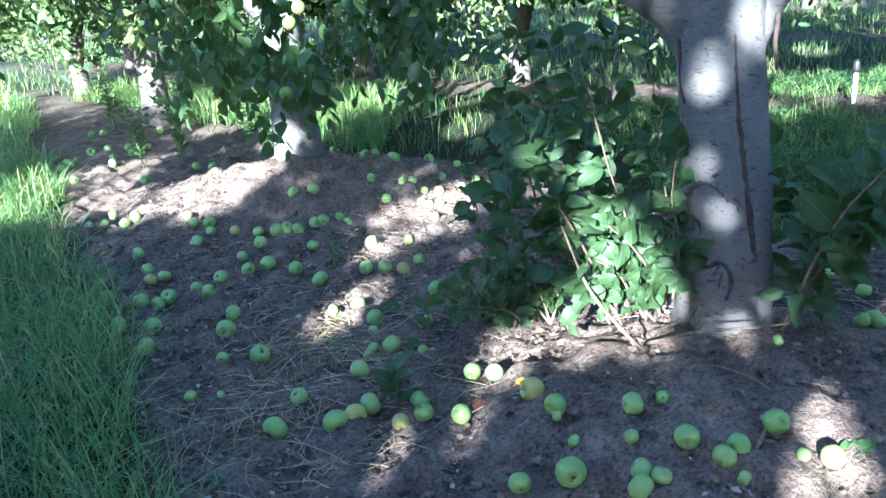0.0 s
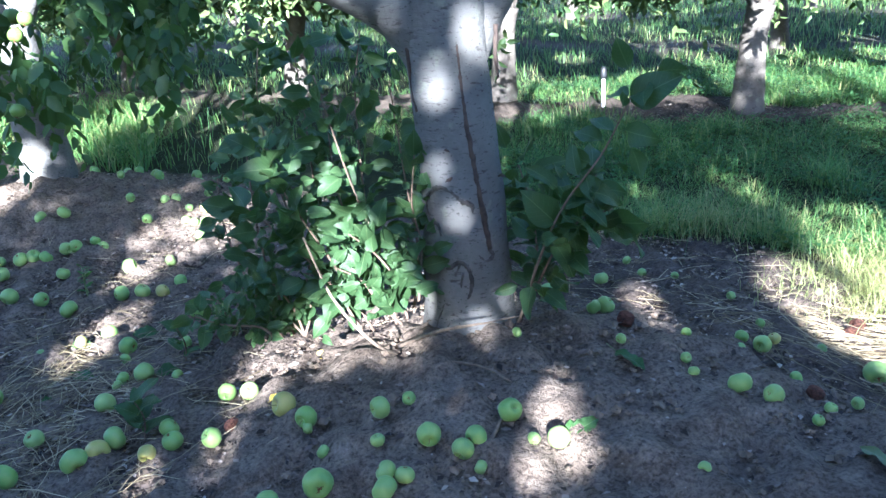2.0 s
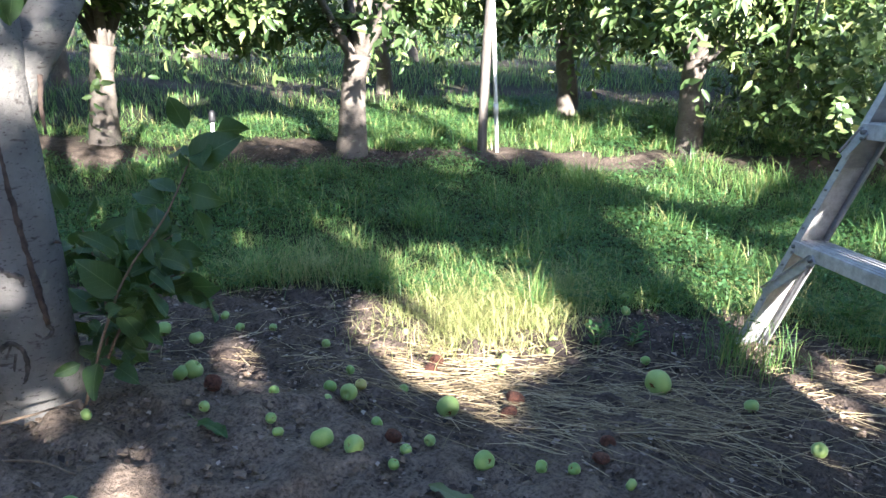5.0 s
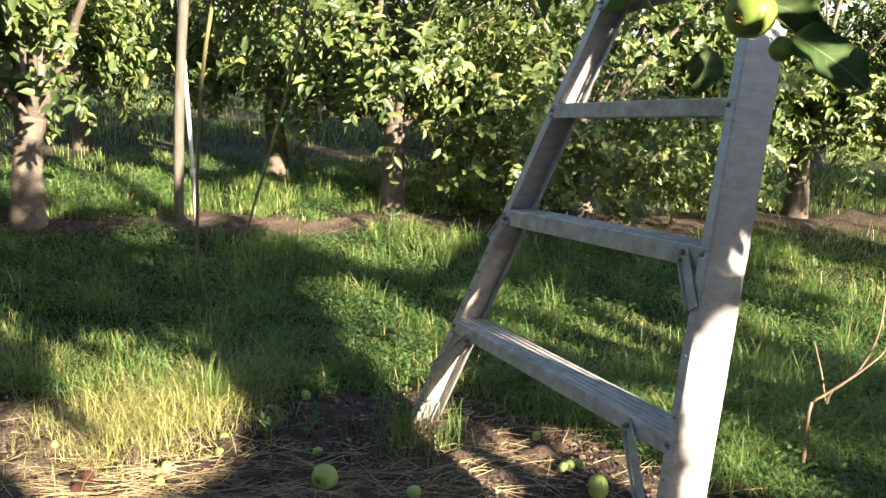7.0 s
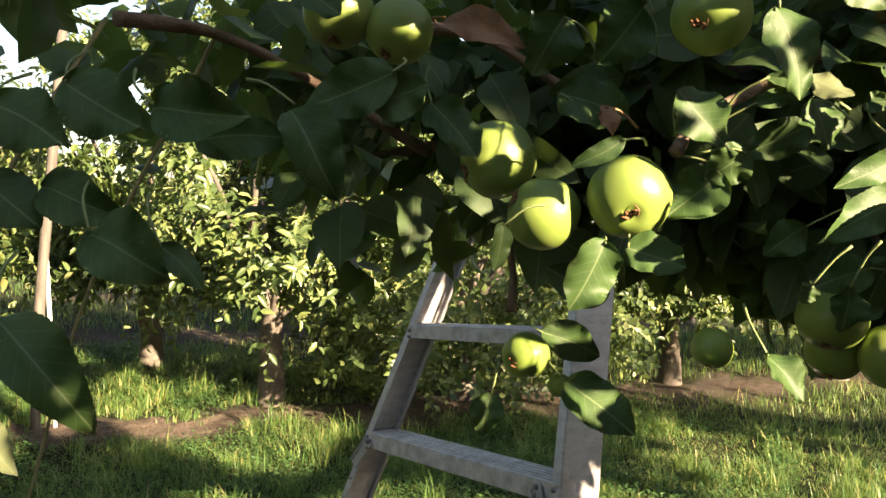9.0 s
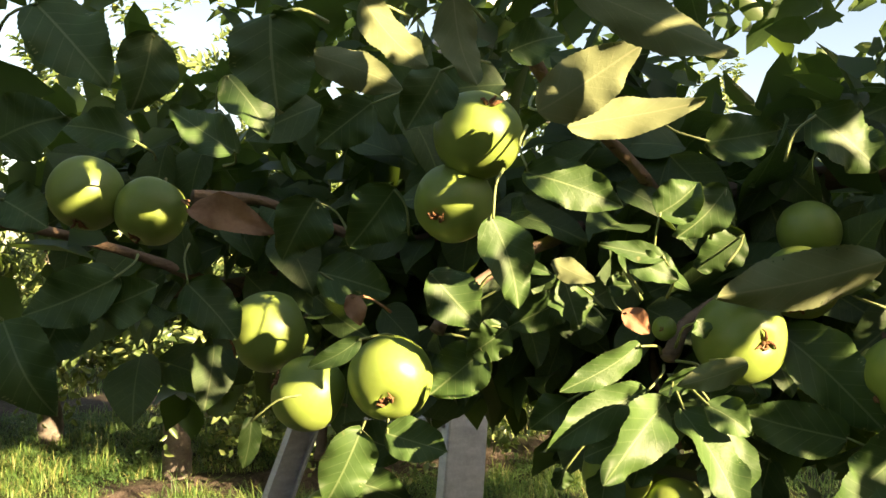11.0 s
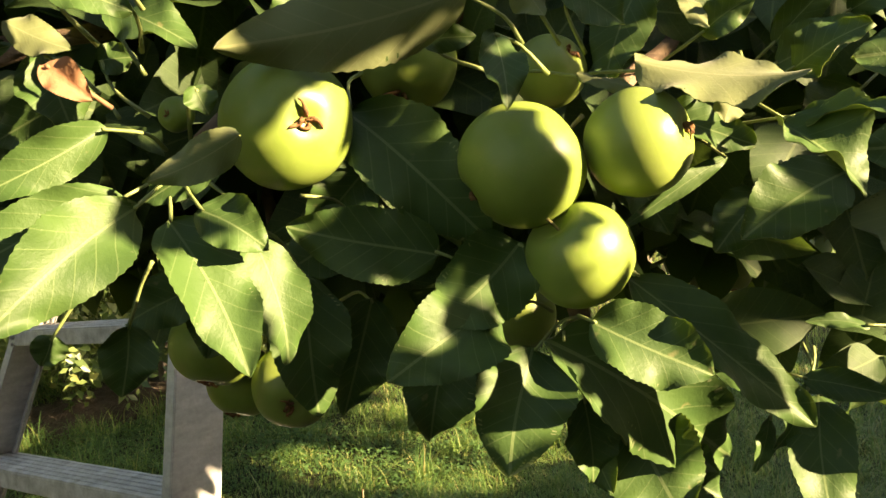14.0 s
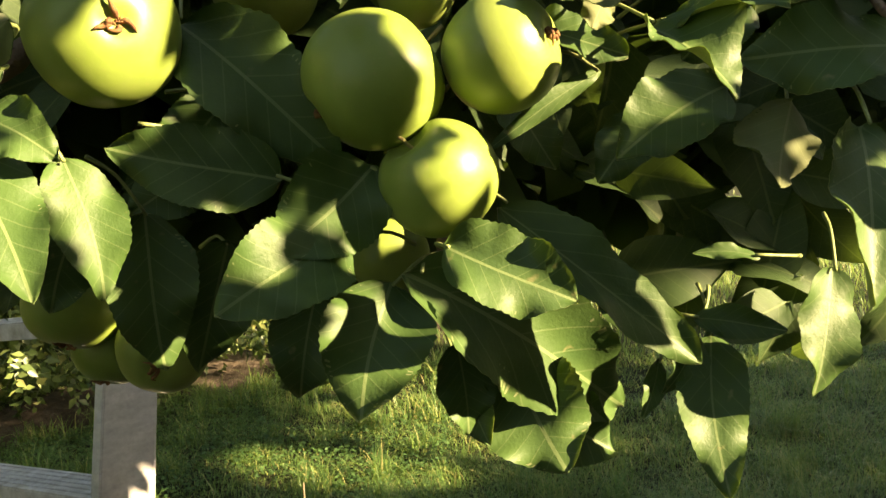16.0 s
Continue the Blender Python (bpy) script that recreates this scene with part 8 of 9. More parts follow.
sucker([(0.481, 1.742, 0.157), (0.468, 1.762, 0.303), (0.413, 1.806, 0.493), (0.365, 1.859, 0.711)], 69, 0.0645)
sucker([(0.531, 1.788, 0.158), (0.563, 1.849, 0.288), (0.559, 1.931, 0.460), (0.556, 2.025, 0.662)], 52, 0.0591)
sucker([(0.429, 1.747, 0.148), (0.354, 1.752, 0.321), (0.272, 1.755, 0.484), (0.236, 1.732, 0.602)], 61, 0.0645)
sucker([(0.404, 1.752, 0.150), (0.340, 1.774, 0.275), (0.252, 1.794, 0.386), (0.187, 1.796, 0.458)], 52, 0.0591)
sucker([(0.498, 1.834, 0.121), (0.441, 1.920, 0.279), (0.406, 1.991, 0.406), (0.403, 2.072, 0.573)], 65, 0.0645)
sucker([(0.257, 1.917, 0.090), (0.212, 1.960, 0.281), (0.202, 1.996, 0.470), (0.210, 2.021, 0.640)], 61, 0.0484)
sucker([(0.229, 1.920, 0.085), (0.165, 1.965, 0.226), (0.128, 2.004, 0.364), (0.129, 2.026, 0.471)], 40, 0.0484)
sucker([(0.279, 1.819, 0.127), (0.234, 1.845, 0.177), (0.159, 1.869, 0.207), (0.070, 1.891, 0.225)], 48, 0.0430)
sucker([(0.279, 1.819, 0.127), (0.261, 1.829, 0.194), (0.228, 1.838, 0.252), (0.193, 1.838, 0.285)], 48, 0.0430)
sucker([(0.214, 1.784, 0.150), (0.179, 1.785, 0.183), (0.106, 1.786, 0.200), (0.047, 1.788, 0.229)], 44, 0.0430)
sucker([(0.279, 1.819, 0.127), (0.300, 1.837, 0.185), (0.294, 1.857, 0.236), (0.313, 1.872, 0.284)], 40, 0.0430)
sucker([(0.500, 1.696, 0.188), (0.480, 1.699, 0.284), (0.435, 1.697, 0.356), (0.388, 1.687, 0.403)], 48, 0.0591)
sucker([(0.529, 1.704, 0.222), (0.552, 1.750, 0.336), (0.545, 1.788, 0.418), (0.567, 1.831, 0.522)], 40, 0.0538)
sucker([(0.478, 1.650, 0.198), (0.433, 1.654, 0.256), (0.400, 1.655, 0.312), (0.354, 1.650, 0.345)], 40, 0.0538)
sucker([(0.394, 2.037, 0.184), (0.362, 2.114, 0.379), (0.360, 2.192, 0.586), (0.353, 2.254, 0.752)], 42, 0.0699)
sucker([(0.478, 2.015, 0.164), (0.482, 2.107, 0.412), (0.494, 2.181, 0.618), (0.528, 2.231, 0.768)], 40, 0.0645)
sucker([(0.324, 2.055, 0.202), (0.268, 2.181, 0.418), (0.249, 2.286, 0.596), (0.271, 2.375, 0.748)], 52, 0.0699)
sucker([(0.725, 1.602, 0.182), (0.776, 1.595, 0.334), (0.822, 1.575, 0.445), (0.899, 1.550, 0.559), (0.969, 1.540, 0.707)], 36, 0.0806)
sucker([(0.760, 1.692, 0.151), (0.819, 1.742, 0.263), (0.828, 1.802, 0.381), (0.819, 1.853, 0.464)], 36, 0.0753)
sucker([(0.759, 1.651, 0.183), (0.823, 1.650, 0.309), (0.879, 1.633, 0.384), (0.938, 1.597, 0.413)], 36, 0.0806)
sucker([(0.810, 1.752, 0.190), (0.891, 1.783, 0.310), (0.941, 1.806, 0.394), (0.997, 1.809, 0.428)], 32, 0.0753)
for lx, lz, lw, k in ((0.585, 0.945, -0.2, 0), (0.60, 0.95, 0.25, 1), (0.645, 0.95, 0.1, 2), (0.70, 0.945, 0.3, 3), (0.725, 0.95, -0.15, 4)):
    shoot_leaf(TREE1, (lx, 1.765, lz), (lw, 0.05, -1.0), (0.15, -1.0, 0.2), 0.062, k)
droop((-0.052, 2.954, 0.786), 9)
droop((-0.392, 3.132, 0.863), 9)
droop((-0.166, 3.347, 0.755), 9)
droop((-0.645, 3.294, 0.674), 9)
droop((-0.060, 3.583, 0.842), 9)
droop((-0.070, 3.394, 0.880), 9)
droop((-0.562, 3.545, 0.988), 9)
droop((-0.476, 3.920, 0.969), 9)
droop((-0.537, 3.150, 0.734), 9)
droop((-0.328, 3.320, 0.910), 9)
droop((-1.061, 3.974, 0.967), 9)
droop((-0.725, 3.518, 0.803), 9)
droop((-0.190, 3.277, 0.892), 9)
droop((-0.079, 3.809, 0.785), 9)
droop((-0.151, 3.688, 0.815), 9)
droop((-1.164, 3.990, 0.877), 9)
droop((-0.891, 3.714, 1.034), 9)
droop((-0.940, 3.716, 0.811), 9)
droop((-0.515, 3.346, 0.872), 9)
droop((-0.587, 3.555, 0.883), 9)
droop((-0.345, 3.075, 1.001), 9)
droop((-0.756, 3.655, 0.814), 9)
droop((-0.697, 3.894, 0.785), 9)
droop((-0.493, 3.705, 1.001), 9)
droop((-0.763, 3.332, 0.697), 9)
droop((-0.263, 3.253, 0.942), 9)
droop((-0.788, 3.721, 0.574), 9)
droop((-0.403, 3.516, 1.037), 9)
droop((-0.159, 3.736, 0.831), 9)
droop((-0.783, 3.474, 0.688), 9)
droop((-0.509, 3.824, 0.784), 9)
droop((-0.064, 3.645, 0.833), 9)
droop((-0.978, 3.284, 0.829), 9)
droop((-0.068, 3.729, 0.898), 9)
droop((-0.041, 3.213, 0.674), 9)
droop((-0.332, 3.693, 0.834), 9)
droop((-0.770, 3.674, 0.794), 9)
droop((-0.822, 3.598, 0.734), 9)
droop((-0.130, 3.263, 0.821), 9)
droop((-0.938, 3.887, 0.816), 9)
droop((-0.482, 3.535, 0.637), 9)
droop((-1.122, 3.706, 0.761), 9)
droop((0.008, 2.888, 0.795), 9)
droop((-0.025, 3.216, 0.934), 9)
droop((-0.742, 3.802, 0.996), 9)
droop((-0.248, 3.227, 0.969), 9)
droop((-0.148, 3.821, 0.957), 9)
droop((-0.595, 3.624, 0.701), 9)
droop((-0.200, 3.439, 0.916), 9)
droop((-0.171, 3.766, 0.638), 9)
droop((-1.166, 3.801, 0.619), 9)
droop((-0.987, 3.833, 0.828), 9)
droop((-0.775, 3.377, 0.834), 9)
droop((-0.178, 3.636, 0.756), 9)
droop((-0.042, 3.815, 0.858), 9)
droop((-0.069, 3.166, 0.898), 9)
droop((-0.389, 3.303, 0.944), 9)
droop((-0.168, 3.262, 0.905), 9)
droop((-0.958, 3.273, 0.997), 9)
droop((-0.866, 3.582, 0.889), 9)
droop((-0.587, 3.465, 0.946), 9)
droop((-0.304, 3.232, 1.004), 9)
droop((-0.909, 3.871, 0.649), 9)
droop((-0.789, 3.890, 0.839), 9)
droop((-0.141, 3.437, 0.773), 9)
droop((-0.219, 3.669, 0.858), 9)
droop((-0.423, 3.130, 0.648), 9)
droop((-1.225, 4.004, 0.919), 9)
droop((-0.624, 3.696, 0.664), 9)
droop((-0.224, 3.810, 0.720), 9)
droop((-0.598, 3.180, 0.724), 9)
droop((-1.069, 3.577, 0.842), 9)
droop((-0.758, 3.127, 0.948), 9)
droop((-0.763, 3.914, 0.827), 9)
droop((-1.156, 3.541, 0.742), 9)
droop((-0.153, 3.196, 0.853), 9)
droop((-0.453, 3.225, 0.693), 9)
droop((-0.330, 3.755, 0.967), 9)
droop((-0.646, 3.950, 1.012), 9)
droop((-0.989, 3.634, 0.804), 9)
droop((-0.811, 3.498, 0.985), 9)
droop((-0.519, 3.203, 0.804), 9)
droop((-0.831, 3.135, 0.896), 9)
droop((-0.450, 3.681, 0.815), 9)
droop((-0.878, 3.701, 0.703), 9)
droop((-0.389, 2.938, 0.734), 9)
droop((0.003, 2.929, 0.803), 9)
droop((-0.961, 3.937, 0.769), 9)
droop((-0.676, 3.199, 0.944), 9)
droop((-0.112, 3.539, 0.904), 9)
droop((-0.906, 3.658, 0.930), 9)
droop((-0.475, 3.158, 1.011), 9)
droop((-0.883, 3.125, 1.045), 9)
droop((-0.230, 3.596, 0.569), 9)
droop((-0.760, 3.240, 0.789), 9)
droop((-0.243, 2.963, 0.866), 9)
droop((-0.821, 3.946, 0.894), 9)
droop((-0.036, 3.139, 0.985), 9)
droop((-0.366, 3.315, 0.932), 9)
droop((-0.302, 3.351, 0.976), 9)
droop((-0.120, 3.757, 0.598), 9)
droop((-0.782, 3.966, 0.991), 9)
droop((-0.253, 3.867, 0.940), 9)
droop((-0.624, 3.638, 1.034), 9)
droop((-0.205, 3.674, 0.786), 9)
droop((-0.784, 3.556, 0.931), 9)
droop((-0.167, 3.346, 0.801), 9)
droop((-0.453, 3.815, 0.771), 9)
droop((-0.752, 3.755, 1.065), 9)
droop((-1.026, 3.989, 0.986), 9)
droop((-0.518, 3.573, 0.684), 9)
droop((-0.777, 3.968, 0.788), 9)
droop((-1.061, 3.726, 0.648), 9)
droop((-0.460, 3.024, 0.795), 9)
droop((-0.523, 3.822, 0.711), 9)
droop((-0.070, 3.110, 0.846), 9)
droop((-0.382, 3.919, 0.938), 9)
droop((-0.891, 3.163, 0.658), 9)
droop((-0.224, 3.257, 0.745), 9)
droop((-0.772, 3.584, 1.009), 9)
droop((-0.666, 3.543, 1.028), 9)
droop((-0.906, 3.211, 1.061), 9)
droop((-0.583, 3.216, 0.946), 9)
droop((-0.290, 3.644, 0.760), 9)
droop((-0.128, 3.528, 0.735), 9)
droop((-0.583, 3.124, 1.005), 9)
droop((-1.048, 3.630, 0.746), 9)
droop((-0.544, 2.955, 0.679), 9)
droop((-0.325, 3.284, 0.638), 9)
droop((-0.248, 3.517, 1.018), 9)
droop((-0.456, 3.211, 0.727), 9)
droop((-0.951, 3.936, 0.991), 9)
droop((-0.054, 3.708, 0.902), 9)
droop((-0.547, 3.254, 0.863), 9)
droop((-1.191, 4.069, 0.873), 9)
droop((-0.766, 3.155, 0.892), 9)
droop((-0.923, 3.487, 0.681), 9)
droop((-0.729, 3.195, 0.593), 9)
droop((-0.038, 3.718, 0.936), 9)
droop((-0.017, 3.140, 0.994), 9)
droop((-0.323, 3.536, 1.034), 9)
droop((-0.489, 3.761, 0.788), 9)
droop((-1.034, 3.535, 0.912), 9)
droop((-0.365, 2.966, 0.855), 9)
droop((-0.972, 3.701, 1.009), 9)
droop((-0.342, 3.304, 0.861), 9)
droop((-0.370, 3.070, 1.013), 9)
droop((-0.363, 3.742, 0.676), 9)
droop((-0.533, 3.649, 0.977), 9)
droop((-0.380, 3.718, 1.006), 9)
hang_apple((-0.560, 3.278, 0.766), 0.032, (0.1, -0.2, -0.9))
hang_apple((-0.528, 3.294, 0.821), 0.030, (0.1, -0.2, -0.9))
hang_apple((-0.573, 3.188, 0.515), 0.026, (0.1, -0.2, -0.9))
hang_apple((-0.538, 3.312, 0.576), 0.030, (0.1, -0.2, -0.9))
hang_apple((-0.486, 3.320, 0.622), 0.030, (0.1, -0.2, -0.9))


def low_foliage():
    """Shoots of the second tree that hang in front of its trunk."""
    g = np.random.default_rng(33)
    p = np.array(DROOP, float)
    way = unit(np.stack([g.normal(0.1, 0.4, len(p)), g.normal(-0.3, 0.4, len(p)), g.normal(-0.9, 0.3, len(p))], -1))
    at, w, u, s = shoots(g, p, way, g.uniform(0.14, 0.30, len(p)), 12, 0.085)
    w = unit(w + np.array([0, 0, -0.5]))
    ok = keep_gaps(at, w, s, 0.9)
    at, w, u, s = at[ok], w[ok], u[ok], s[ok]
    inv = np.array([-0.62, 3.72, 0.12])
    part("hanging_foliage", leaf_cloud("hanging_foliage", at - inv, w, u, s, SHOOT_LEAF), TREE2, "dark shoots hanging in front of the trunk")["kind"] = "stuff"


low_foliage()


def stick(name, pts, radii, mat, label):
    ob = thing(name, label, "twig")
    part("stem", tube_mesh("stem", spline(pts, 6), radii, mat, 7, 0.12, len(pts)), ob)


stick("dead_twig", [(0.473, 1.681, 0.113), (0.397, 1.533, 0.225), (0.334, 1.614, 0.299), (0.295, 1.703, 0.404)], (0.003, 0.0035, 0.003, 0.002), DEADTWIG, "pale dead twig leaning from the soil")
stick("dead_twig", [(0.474, 1.720, 0.111), (0.528, 1.496, 0.244), (0.611, 1.466, 0.260), (0.690, 1.493, 0.251)], (0.005, 0.004, 0.002, 0.0012), DEADTWIG, "weathered stick lying against the trunk base")
stick("dead_twig", [(0.511, 1.593, 0.126), (0.572, 1.568, 0.131), (0.625, 1.520, 0.131), (0.658, 1.456, 0.127)], (0.003, 0.003, 0.002), DEADTWIG, "thin exposed root on the soil")
stick("dead_twig", [(0.543, 1.278, 0.093), (0.578, 1.320, 0.107), (0.612, 1.362, 0.118)], (0.004, 0.004, 0.003), DEADTWIG, "short grey twig lying on the soil")
stick("dead_twig", [(2.238, 0.124, 0.458), (2.251, 0.117, 0.486), (2.263, 0.081, 0.534), (2.274, 0.061, 0.612), (2.289, 0.064, 0.710)], (0.004, 0.0035, 0.0025, 0.0015), DEADTWIG, "dry bare weed stalk")
stick("dead_twig", [(2.238, 0.124, 0.458), (2.244, 0.142, 0.517), (2.246, 0.165, 0.576)], (0.002, 0.002, 0.0015), DEADTWIG, "dry bare weed stalk")
stick("dead_twig", [(2.198, 0.141, 0.343), (2.195, 0.146, 0.442), (2.202, 0.145, 0.469)], (0.004, 0.0035, 0.0035), DEADTWIG, "dry bare weed stalk")
stick("dead_twig", [(2.202, 0.145, 0.469), (2.228, 0.097, 0.517), (2.254, 0.052, 0.571), (2.266, 0.041, 0.597)], (0.003, 0.0025, 0.0015), DEADTWIG, "dry bare weed stalk")


# ---------------------------------------------------------------- straw, litter, clods
def ground_litter():
    g = np.random.default_rng(55)

    def strands(label, n, cx, cy, sx, sy, way, spread, lo, hi):
        x, y = g.normal(cx, sx, n), g.normal(cy, sy, n)
        ok = (grassy(x, y) < 0.75) & (height(x, y) < 0.055)
        x, y = x[ok], y[ok]
        n = len(x)
        az = g.normal(way, spread, n)
        long = g.uniform(lo, hi, n)
        bow = g.normal(0, 0.12, n)
        rows = []
        for k in (0.0, 0.33, 0.67, 1.0):
            px = x + np.cos(az) * long * k - np.sin(az) * long * bow * np.sin(3.14 * k)
            py = y + np.sin(az) * long * k + np.cos(az) * long * bow * np.sin(3.14 * k)
            pz = height(px, py) + 0.004 + g.uniform(0, 0.012, n) * (0.4 + np.sin(3.14 * k))
            for s in (-1, 1):
                rows.append(np.stack([px - np.sin(az) * s * 0.00065, py + np.cos(az) * s * 0.00065, pz + s * 0.0005], -1))
        v = np.stack(rows, 1).reshape(-1, 3)
        k = np.arange(n)[:, None] * 8
        q = np.concatenate([k + np.array([a, a + 1, a + 3, a + 2]) for a in (0, 2, 4)])
        thing("dry_straw", label, "straw", kind="stuff", data=mesh_of("dry_straw", v, [q], STRAW))

    strands("pale dry straw strewn along the alley edge", 240, 2.0, 1.02, 0.40, 0.13, -0.75, 0.6, 0.08, 0.36)
    strands("long pale straw lying in a band over the litter", 230, 1.52, 1.60, 0.13, 0.13, -0.95, 0.4, 0.1, 0.36)
    strands("long pale straw lying in a band over the litter", 280, 1.76, 1.24, 0.14, 0.15, -0.95, 0.45, 0.1, 0.36)
    strands("pale dry straw strewn among the apples", 800, -0.32, 1.84, 0.17, 0.30, 0.3, 1.5, 0.05, 0.22)
    strands("pale dry straw near the second tree", 160, -0.3, 3.0, 0.5, 0.4, 0.5, 1.2, 0.06, 0.18)
    strands("pale dry straw beside the near tree", 220, 1.15, 2.1, 0.28, 0.22, -0.5, 0.8, 0.06, 0.2)
    strands("dry straw under the ladder", 400, 2.2, 0.40, 0.5, 0.33, -0.8, 0.7, 0.08, 0.34)
    n = 130000
    x, y = g.uniform(-1.4, 3.4, n), g.uniform(0.2, 4.4, n)
    ok = (grassy(x, y) < 0.6) & ((height(x, y) < g.uniform(0.0, 0.085, n)) | (g.uniform(size=n) < 0.22))
    x, y = x[ok], y[ok]
    n = len(x)
    az = g.uniform(0, 6.28, n)
    at = np.stack([x, y, height(x, y) + g.uniform(0.002, 0.008, n)], -1)
    way = np.stack([np.cos(az), np.sin(az), g.normal(0, 0.18, n)], -1)
    up = np.stack([g.normal(0, 0.3, n), g.normal(0, 0.3, n), np.ones(n)], -1)
    thing("leaf_litter", "dark crumbled leaf litter covering the soil", "leaf litter", kind="stuff", data=leaf_cloud("leaf_litter", at, way, up, 0.005 + 0.02 * g.uniform(size=n) ** 2.5, LITTER, LEAF4))
    n = 26000
    x, y = g.uniform(-1.2, 3.2, n), g.uniform(0.4, 4.3, n)
    ok = grassy(x, y) < 0.5
    x, y = x[ok], y[ok]
    n = len(x)
    oct_v = np.array([[1, 0, 0], [-1, 0, 0], [0, 1, 0], [0, -1, 0], [0, 0, 0.7], [0.6, 0.6, 0.4], [-0.6, 0.5, 0.45], [-0.5, -0.6, 0.4], [0.6, -0.55, 0.45]])
    tri = np.array([[4, 0, 5], [4, 5, 2], [4, 2, 6], [4, 6, 1], [4, 1, 7], [4, 7, 3], [4, 3, 8], [4, 8, 0], [0, 2, 5], [2, 1, 6], [1, 3, 7], [3, 0, 8]])
    r = 0.0018 + 0.013 * g.uniform(size=n) ** 4
    v = np.stack([x, y, height(x, y) - 0.001], -1)[:, None] + r[:, None, None] * (oct_v[None] * g.uniform(0.6, 1.3, (n, 9, 1)))
    t = (tri[None] + 9 * np.arange(n)[:, None, None]).reshape(-1, 3)
    thing("soil_clods", "small crumbs and clods of dry soil", "soil clods", kind="stuff", data=mesh_of("soil_clods", v.reshape(-1, 3), [t], CLOD, False))


ground_litter()


# ---------------------------------------------------------------- loose leaves and weeds
def fallen_leaf(base, tip, width, face, label="green leaf lying on the soil", mat=None):
    b, e = np.array(base), np.array(tip)
    me = leaf_mesh(base, tip, width, face, 0.35, 0.3, mat is not None, b + (b - e) * 0.3 + np.array([0, 0, 0.004]))
    if mat is not None:
        for k in range(3):
            me.materials[k] = mat
    ob = thing("fallen_leaf", label, "leaf", group="leaves on the soil")
    part("blade", me, ob)


fallen_leaf((1.220, 1.005, 0.070), (1.203, 1.128, 0.071), 0.040, (0.10, -0.50, 0.85), "pale green leaf lying on the soil", LEAF_UNDER)
fallen_leaf((1.244, 0.967, 0.075), (1.296, 0.906, 0.085), 0.032, (0.10, -0.50, 0.85), "pale green leaf lying on the soil", LEAF_UNDER)
fallen_leaf((1.227, 0.984, 0.073), (1.292, 0.972, 0.079), 0.024, (0.10, -0.50, 0.85), "pale green leaf lying on the soil", LEAF_UNDER)
fallen_leaf((1.218, 0.988, 0.072), (1.222, 0.945, 0.076), 0.022, (0.10, -0.50, 0.85), "pale green leaf lying on the soil", LEAF_UNDER)
fallen_leaf((0.712, 1.276, 0.110), (0.775, 1.301, 0.111), 0.030, (0.10, -0.50, 0.85))
fallen_leaf((0.909, 1.513, 0.126), (0.937, 1.429, 0.118), 0.034, (0.10, -0.50, 0.85))
fallen_leaf((0.489, 1.422, 0.120), (0.514, 1.468, 0.125), 0.018, (0.10, -0.50, 0.85))
fallen_leaf((0.700, 1.279, 0.109), (0.750, 1.293, 0.110), 0.031, (0.10, -0.50, 0.85))
fallen_leaf((0.298, 1.874, 0.043), (0.339, 1.873, 0.049), 0.025, (0.10, -0.50, 0.85), "small yellow leaf lying on the soil", YELLOW_LEAF)
fallen_leaf((0.184, 1.667, 0.059), (0.204, 1.683, 0.063), 0.020, (0.10, -0.50, 0.85), "small yellow leaf lying on the soil", YELLOW_LEAF)
fallen_leaf((-0.413, 1.444, 0.005), (-0.453, 1.470, 0.009), 0.022, (0.10, -0.50, 0.85))
fallen_leaf((-0.238, 2.024, 0.011), (-0.298, 2.076, 0.007), 0.033, (0.10, -0.50, 0.85))
fallen_leaf((-0.085, 1.980, 0.011), (-0.023, 1.987, 0.011), 0.042, (0.10, -0.50, 0.85))
fallen_leaf((-0.276, 2.258, -0.003), (-0.327, 2.250, 0.000), 0.041, (0.10, -0.50, 0.85))
fallen_leaf((-0.172, 2.287, -0.005), (-0.100, 2.276, -0.002), 0.042, (0.10, -0.50, 0.85))
fallen_leaf((1.851, 1.295, 0.012), (1.898, 1.302, 0.015), 0.026, (0.10, -0.50, 0.85))
fallen_leaf((0.480, 1.455, 0.119), (0.498, 1.470, 0.123), 0.019, (0.10, -0.50, 0.85))
fallen_leaf((-0.332, 1.921, 0.006), (-0.305, 1.951, 0.008), 0.030, (0.10, -0.50, 0.85))


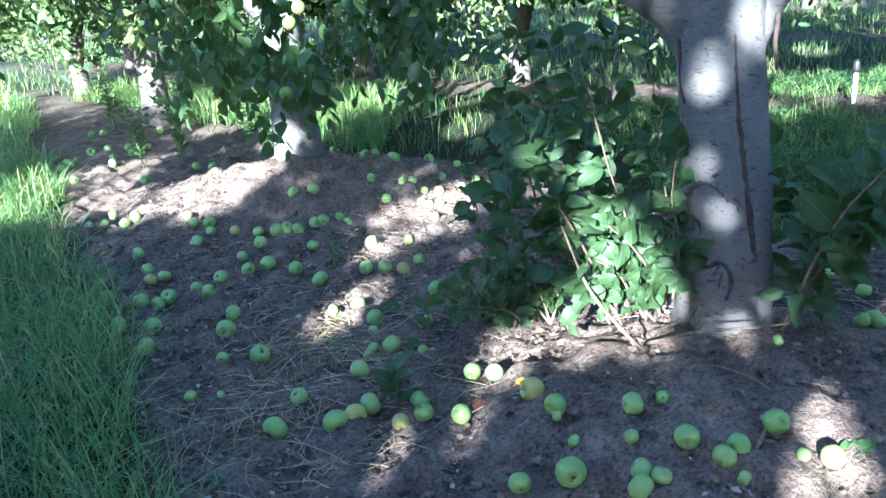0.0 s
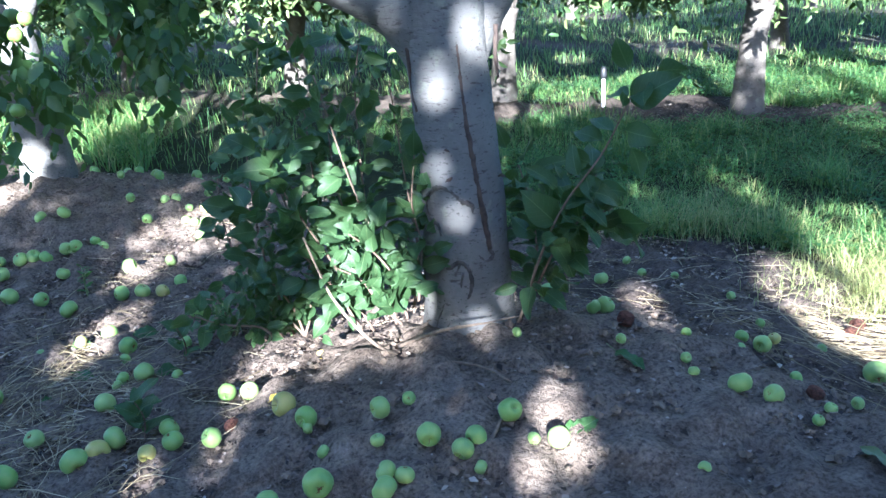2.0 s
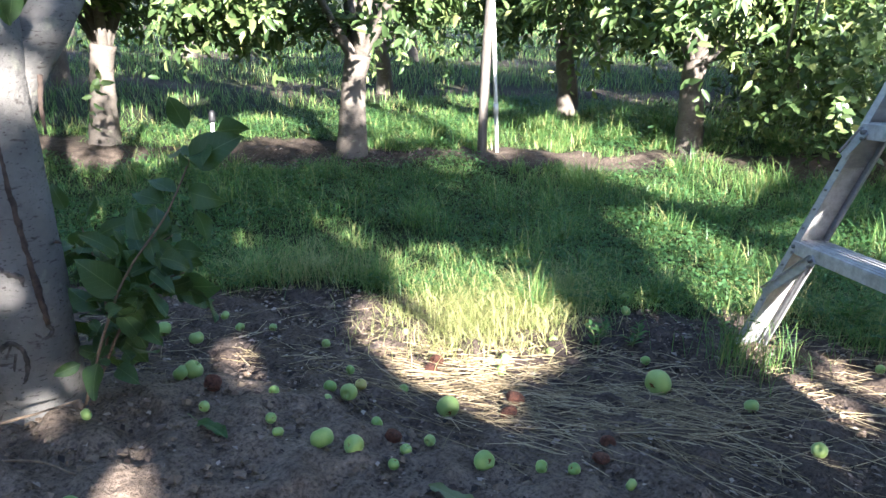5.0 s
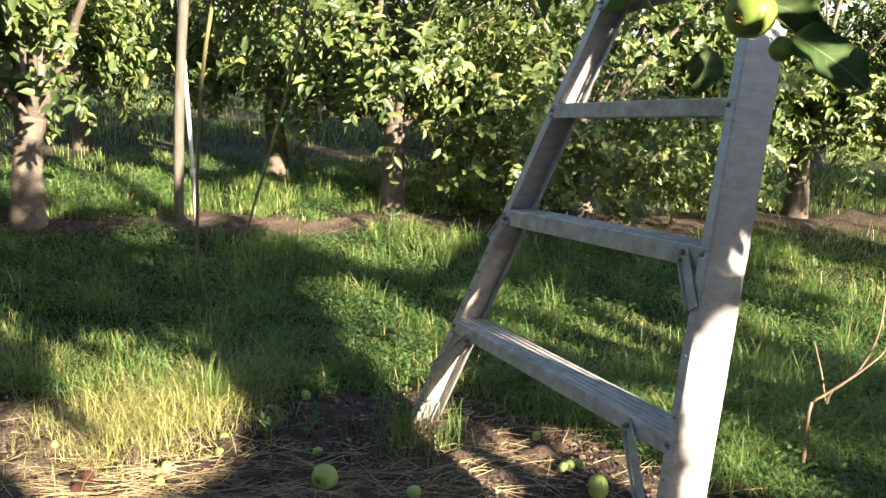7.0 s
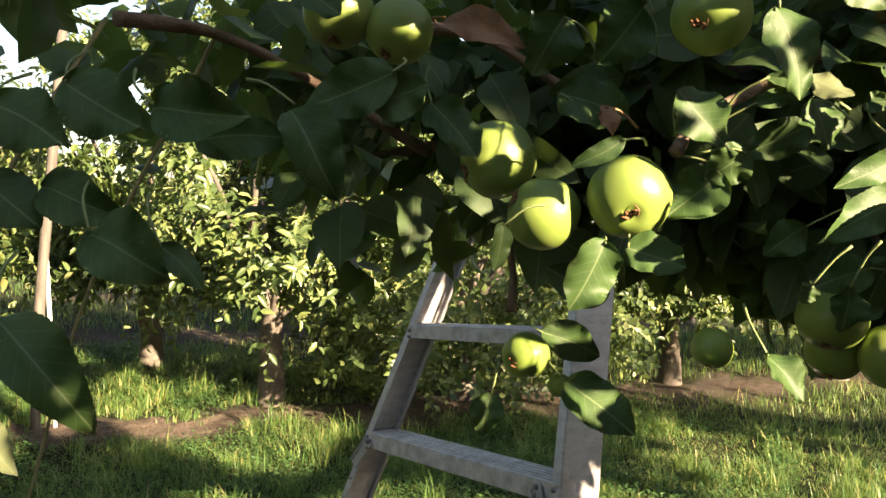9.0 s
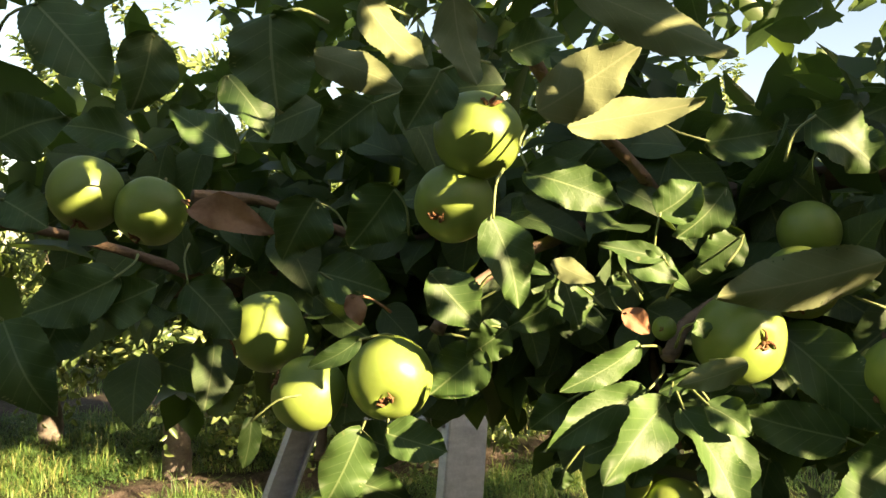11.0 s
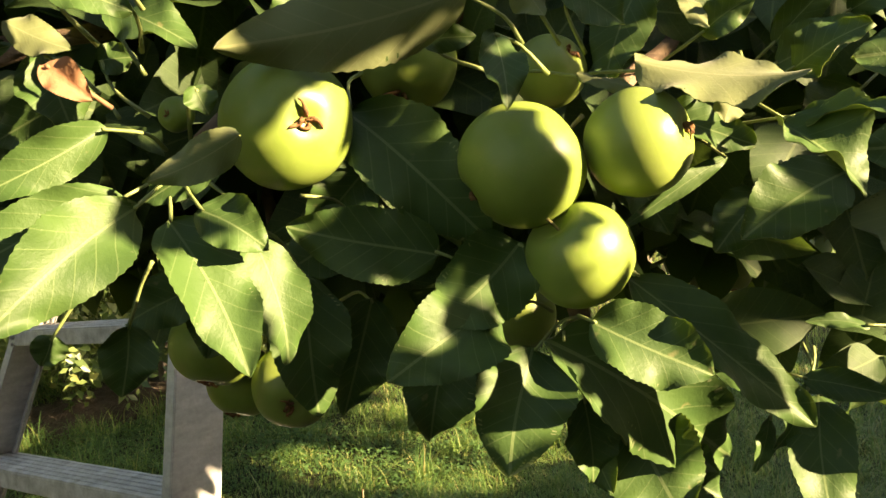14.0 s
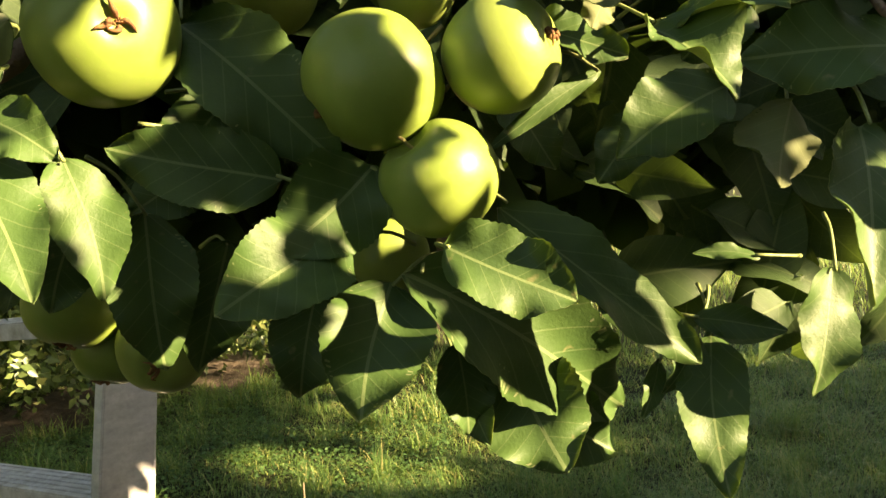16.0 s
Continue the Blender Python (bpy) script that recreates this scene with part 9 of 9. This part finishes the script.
def weed(x, y, tall, n, leaf, seed, label="leafy green weed at the grass edge", slim=0.45):
    """A small upright weed: stems with narrow leaves."""
    g = np.random.default_rng(seed)
    ob = thing("weed", label, "weed", group="weeds of the orchard floor")
    z = float(height(x, y))
    for k in range(n):
        az, lean = g.uniform(0, 6.28), g.uniform(0.1, 0.5)
        h = tall * g.uniform(0.6, 1.1)
        d = np.array([np.cos(az), np.sin(az), 0])
        pts = spline([np.array([x, y, z - 0.01]) + d * 0.01, np.array([x, y, z + h * 0.5]) + d * lean * h * 0.3, np.array([x, y, z + h]) + d * lean * h], 5)
        stem = part("stem", tube_mesh("stem", pts, (0.002, 0.0015, 0.001), PETIOLE, 5), ob)
        m = max(6, int(h / leaf * 3))
        t = np.linspace(0.2, 1, m)
        at = np.stack([np.interp(t, np.linspace(0, 1, len(pts)), pts[:, c]) for c in range(3)], -1)
        spin = 2.4 * np.arange(m) + g.uniform(0, 6)
        way = np.stack([np.cos(spin), np.sin(spin), 0.5 + g.normal(0, 0.3, m)], -1)
        up = np.array([0, 0, 1.0]) + g.normal(size=(m, 3)) * 0.3
        tv, tq, tt = LEAF8
        part("leaves", leaf_cloud("leaves", at, way, up, leaf * g.uniform(0.6, 1.2, m), CLOVER, (tv * np.array([1, slim * 1.4, 1]), tq, tt)), stem)


weed(2.31, 1.17, 0.17, 5, 0.03, 900, slim=0.3)
weed(2.78, 1.07, 0.16, 6, 0.06, 901, slim=0.25)
weed(2.13, 1.48, 0.06, 3, 0.03, 902)
weed(2.19, 1.40, 0.05, 3, 0.03, 903)
weed(2.05, 1.44, 0.07, 4, 0.03, 904)
weed(2.11, 1.36, 0.06, 3, 0.03, 905)
weed(-0.35, 2.67, 0.09, 3, 0.03, 906)
weed(-1.57, 4.33, 0.4, 7, 0.05, 907, "tall leafy weeds beside the second tree")
weed(-1.37, 4.39, 0.45, 7, 0.05, 908, "tall leafy weeds beside the second tree")
weed(-1.09, 4.69, 0.35, 6, 0.05, 909, "tall leafy weeds beside the second tree")
weed(-2.26, 5.67, 0.5, 7, 0.05, 910, "tall leafy weeds beside the second tree")
weed(-0.41, 4.37, 0.12, 5, 0.035, 911)
weed(-0.90, 4.36, 0.25, 5, 0.05, 912, "tall leafy weeds beside the second tree")
weed(0.16, 2.20, 0.1, 6, 0.035, 913)
weed(0.23, 2.17, 0.12, 6, 0.035, 914)
weed(0.09, 2.18, 0.08, 5, 0.03, 915)
weed(5.11, 2.98, 0.2, 4, 0.05, 916)
weed(4.91, 3.41, 0.25, 5, 0.06, 917)
weed(5.01, 2.39, 0.15, 4, 0.04, 918)
weed(0.17, 2.13, 0.1, 6, 0.035, 919)
weed(0.26, 2.09, 0.1, 6, 0.035, 920)
weed(0.08, 2.24, 0.09, 5, 0.035, 921)


def sprout(x, y, n, size, seed):
    """A leafy twig standing up among the fallen fruit."""
    g = np.random.default_rng(seed)
    z = float(height(x, y))
    ob = thing("leafy_twig", "fresh green leafy twig standing among fallen apples", "twig")
    stem = part("stem", tube_mesh("stem", spline([(x, y, z - 0.01), (x + 0.008, y, z + 0.05), (x - 0.004, y - 0.01, z + 0.10)], 5), (0.0025, 0.002, 0.0012), TWIG, 6), ob)
    for k in range(n):
        az = 2.4 * k + g.uniform(-0.3, 0.3)
        h = 0.02 + 0.085 * k / n
        shoot_leaf(stem, (x, y, z + h), (np.cos(az), np.sin(az), 0.5 + 0.5 * k / n), (-0.3 * np.cos(az), -0.35 - 0.3 * np.sin(az), 1.0), size * g.uniform(0.8, 1.15), k % 6)


sprout(-0.085, 1.685, 9, 0.062, 930)
sprout(-0.02, 2.05, 5, 0.05, 931)
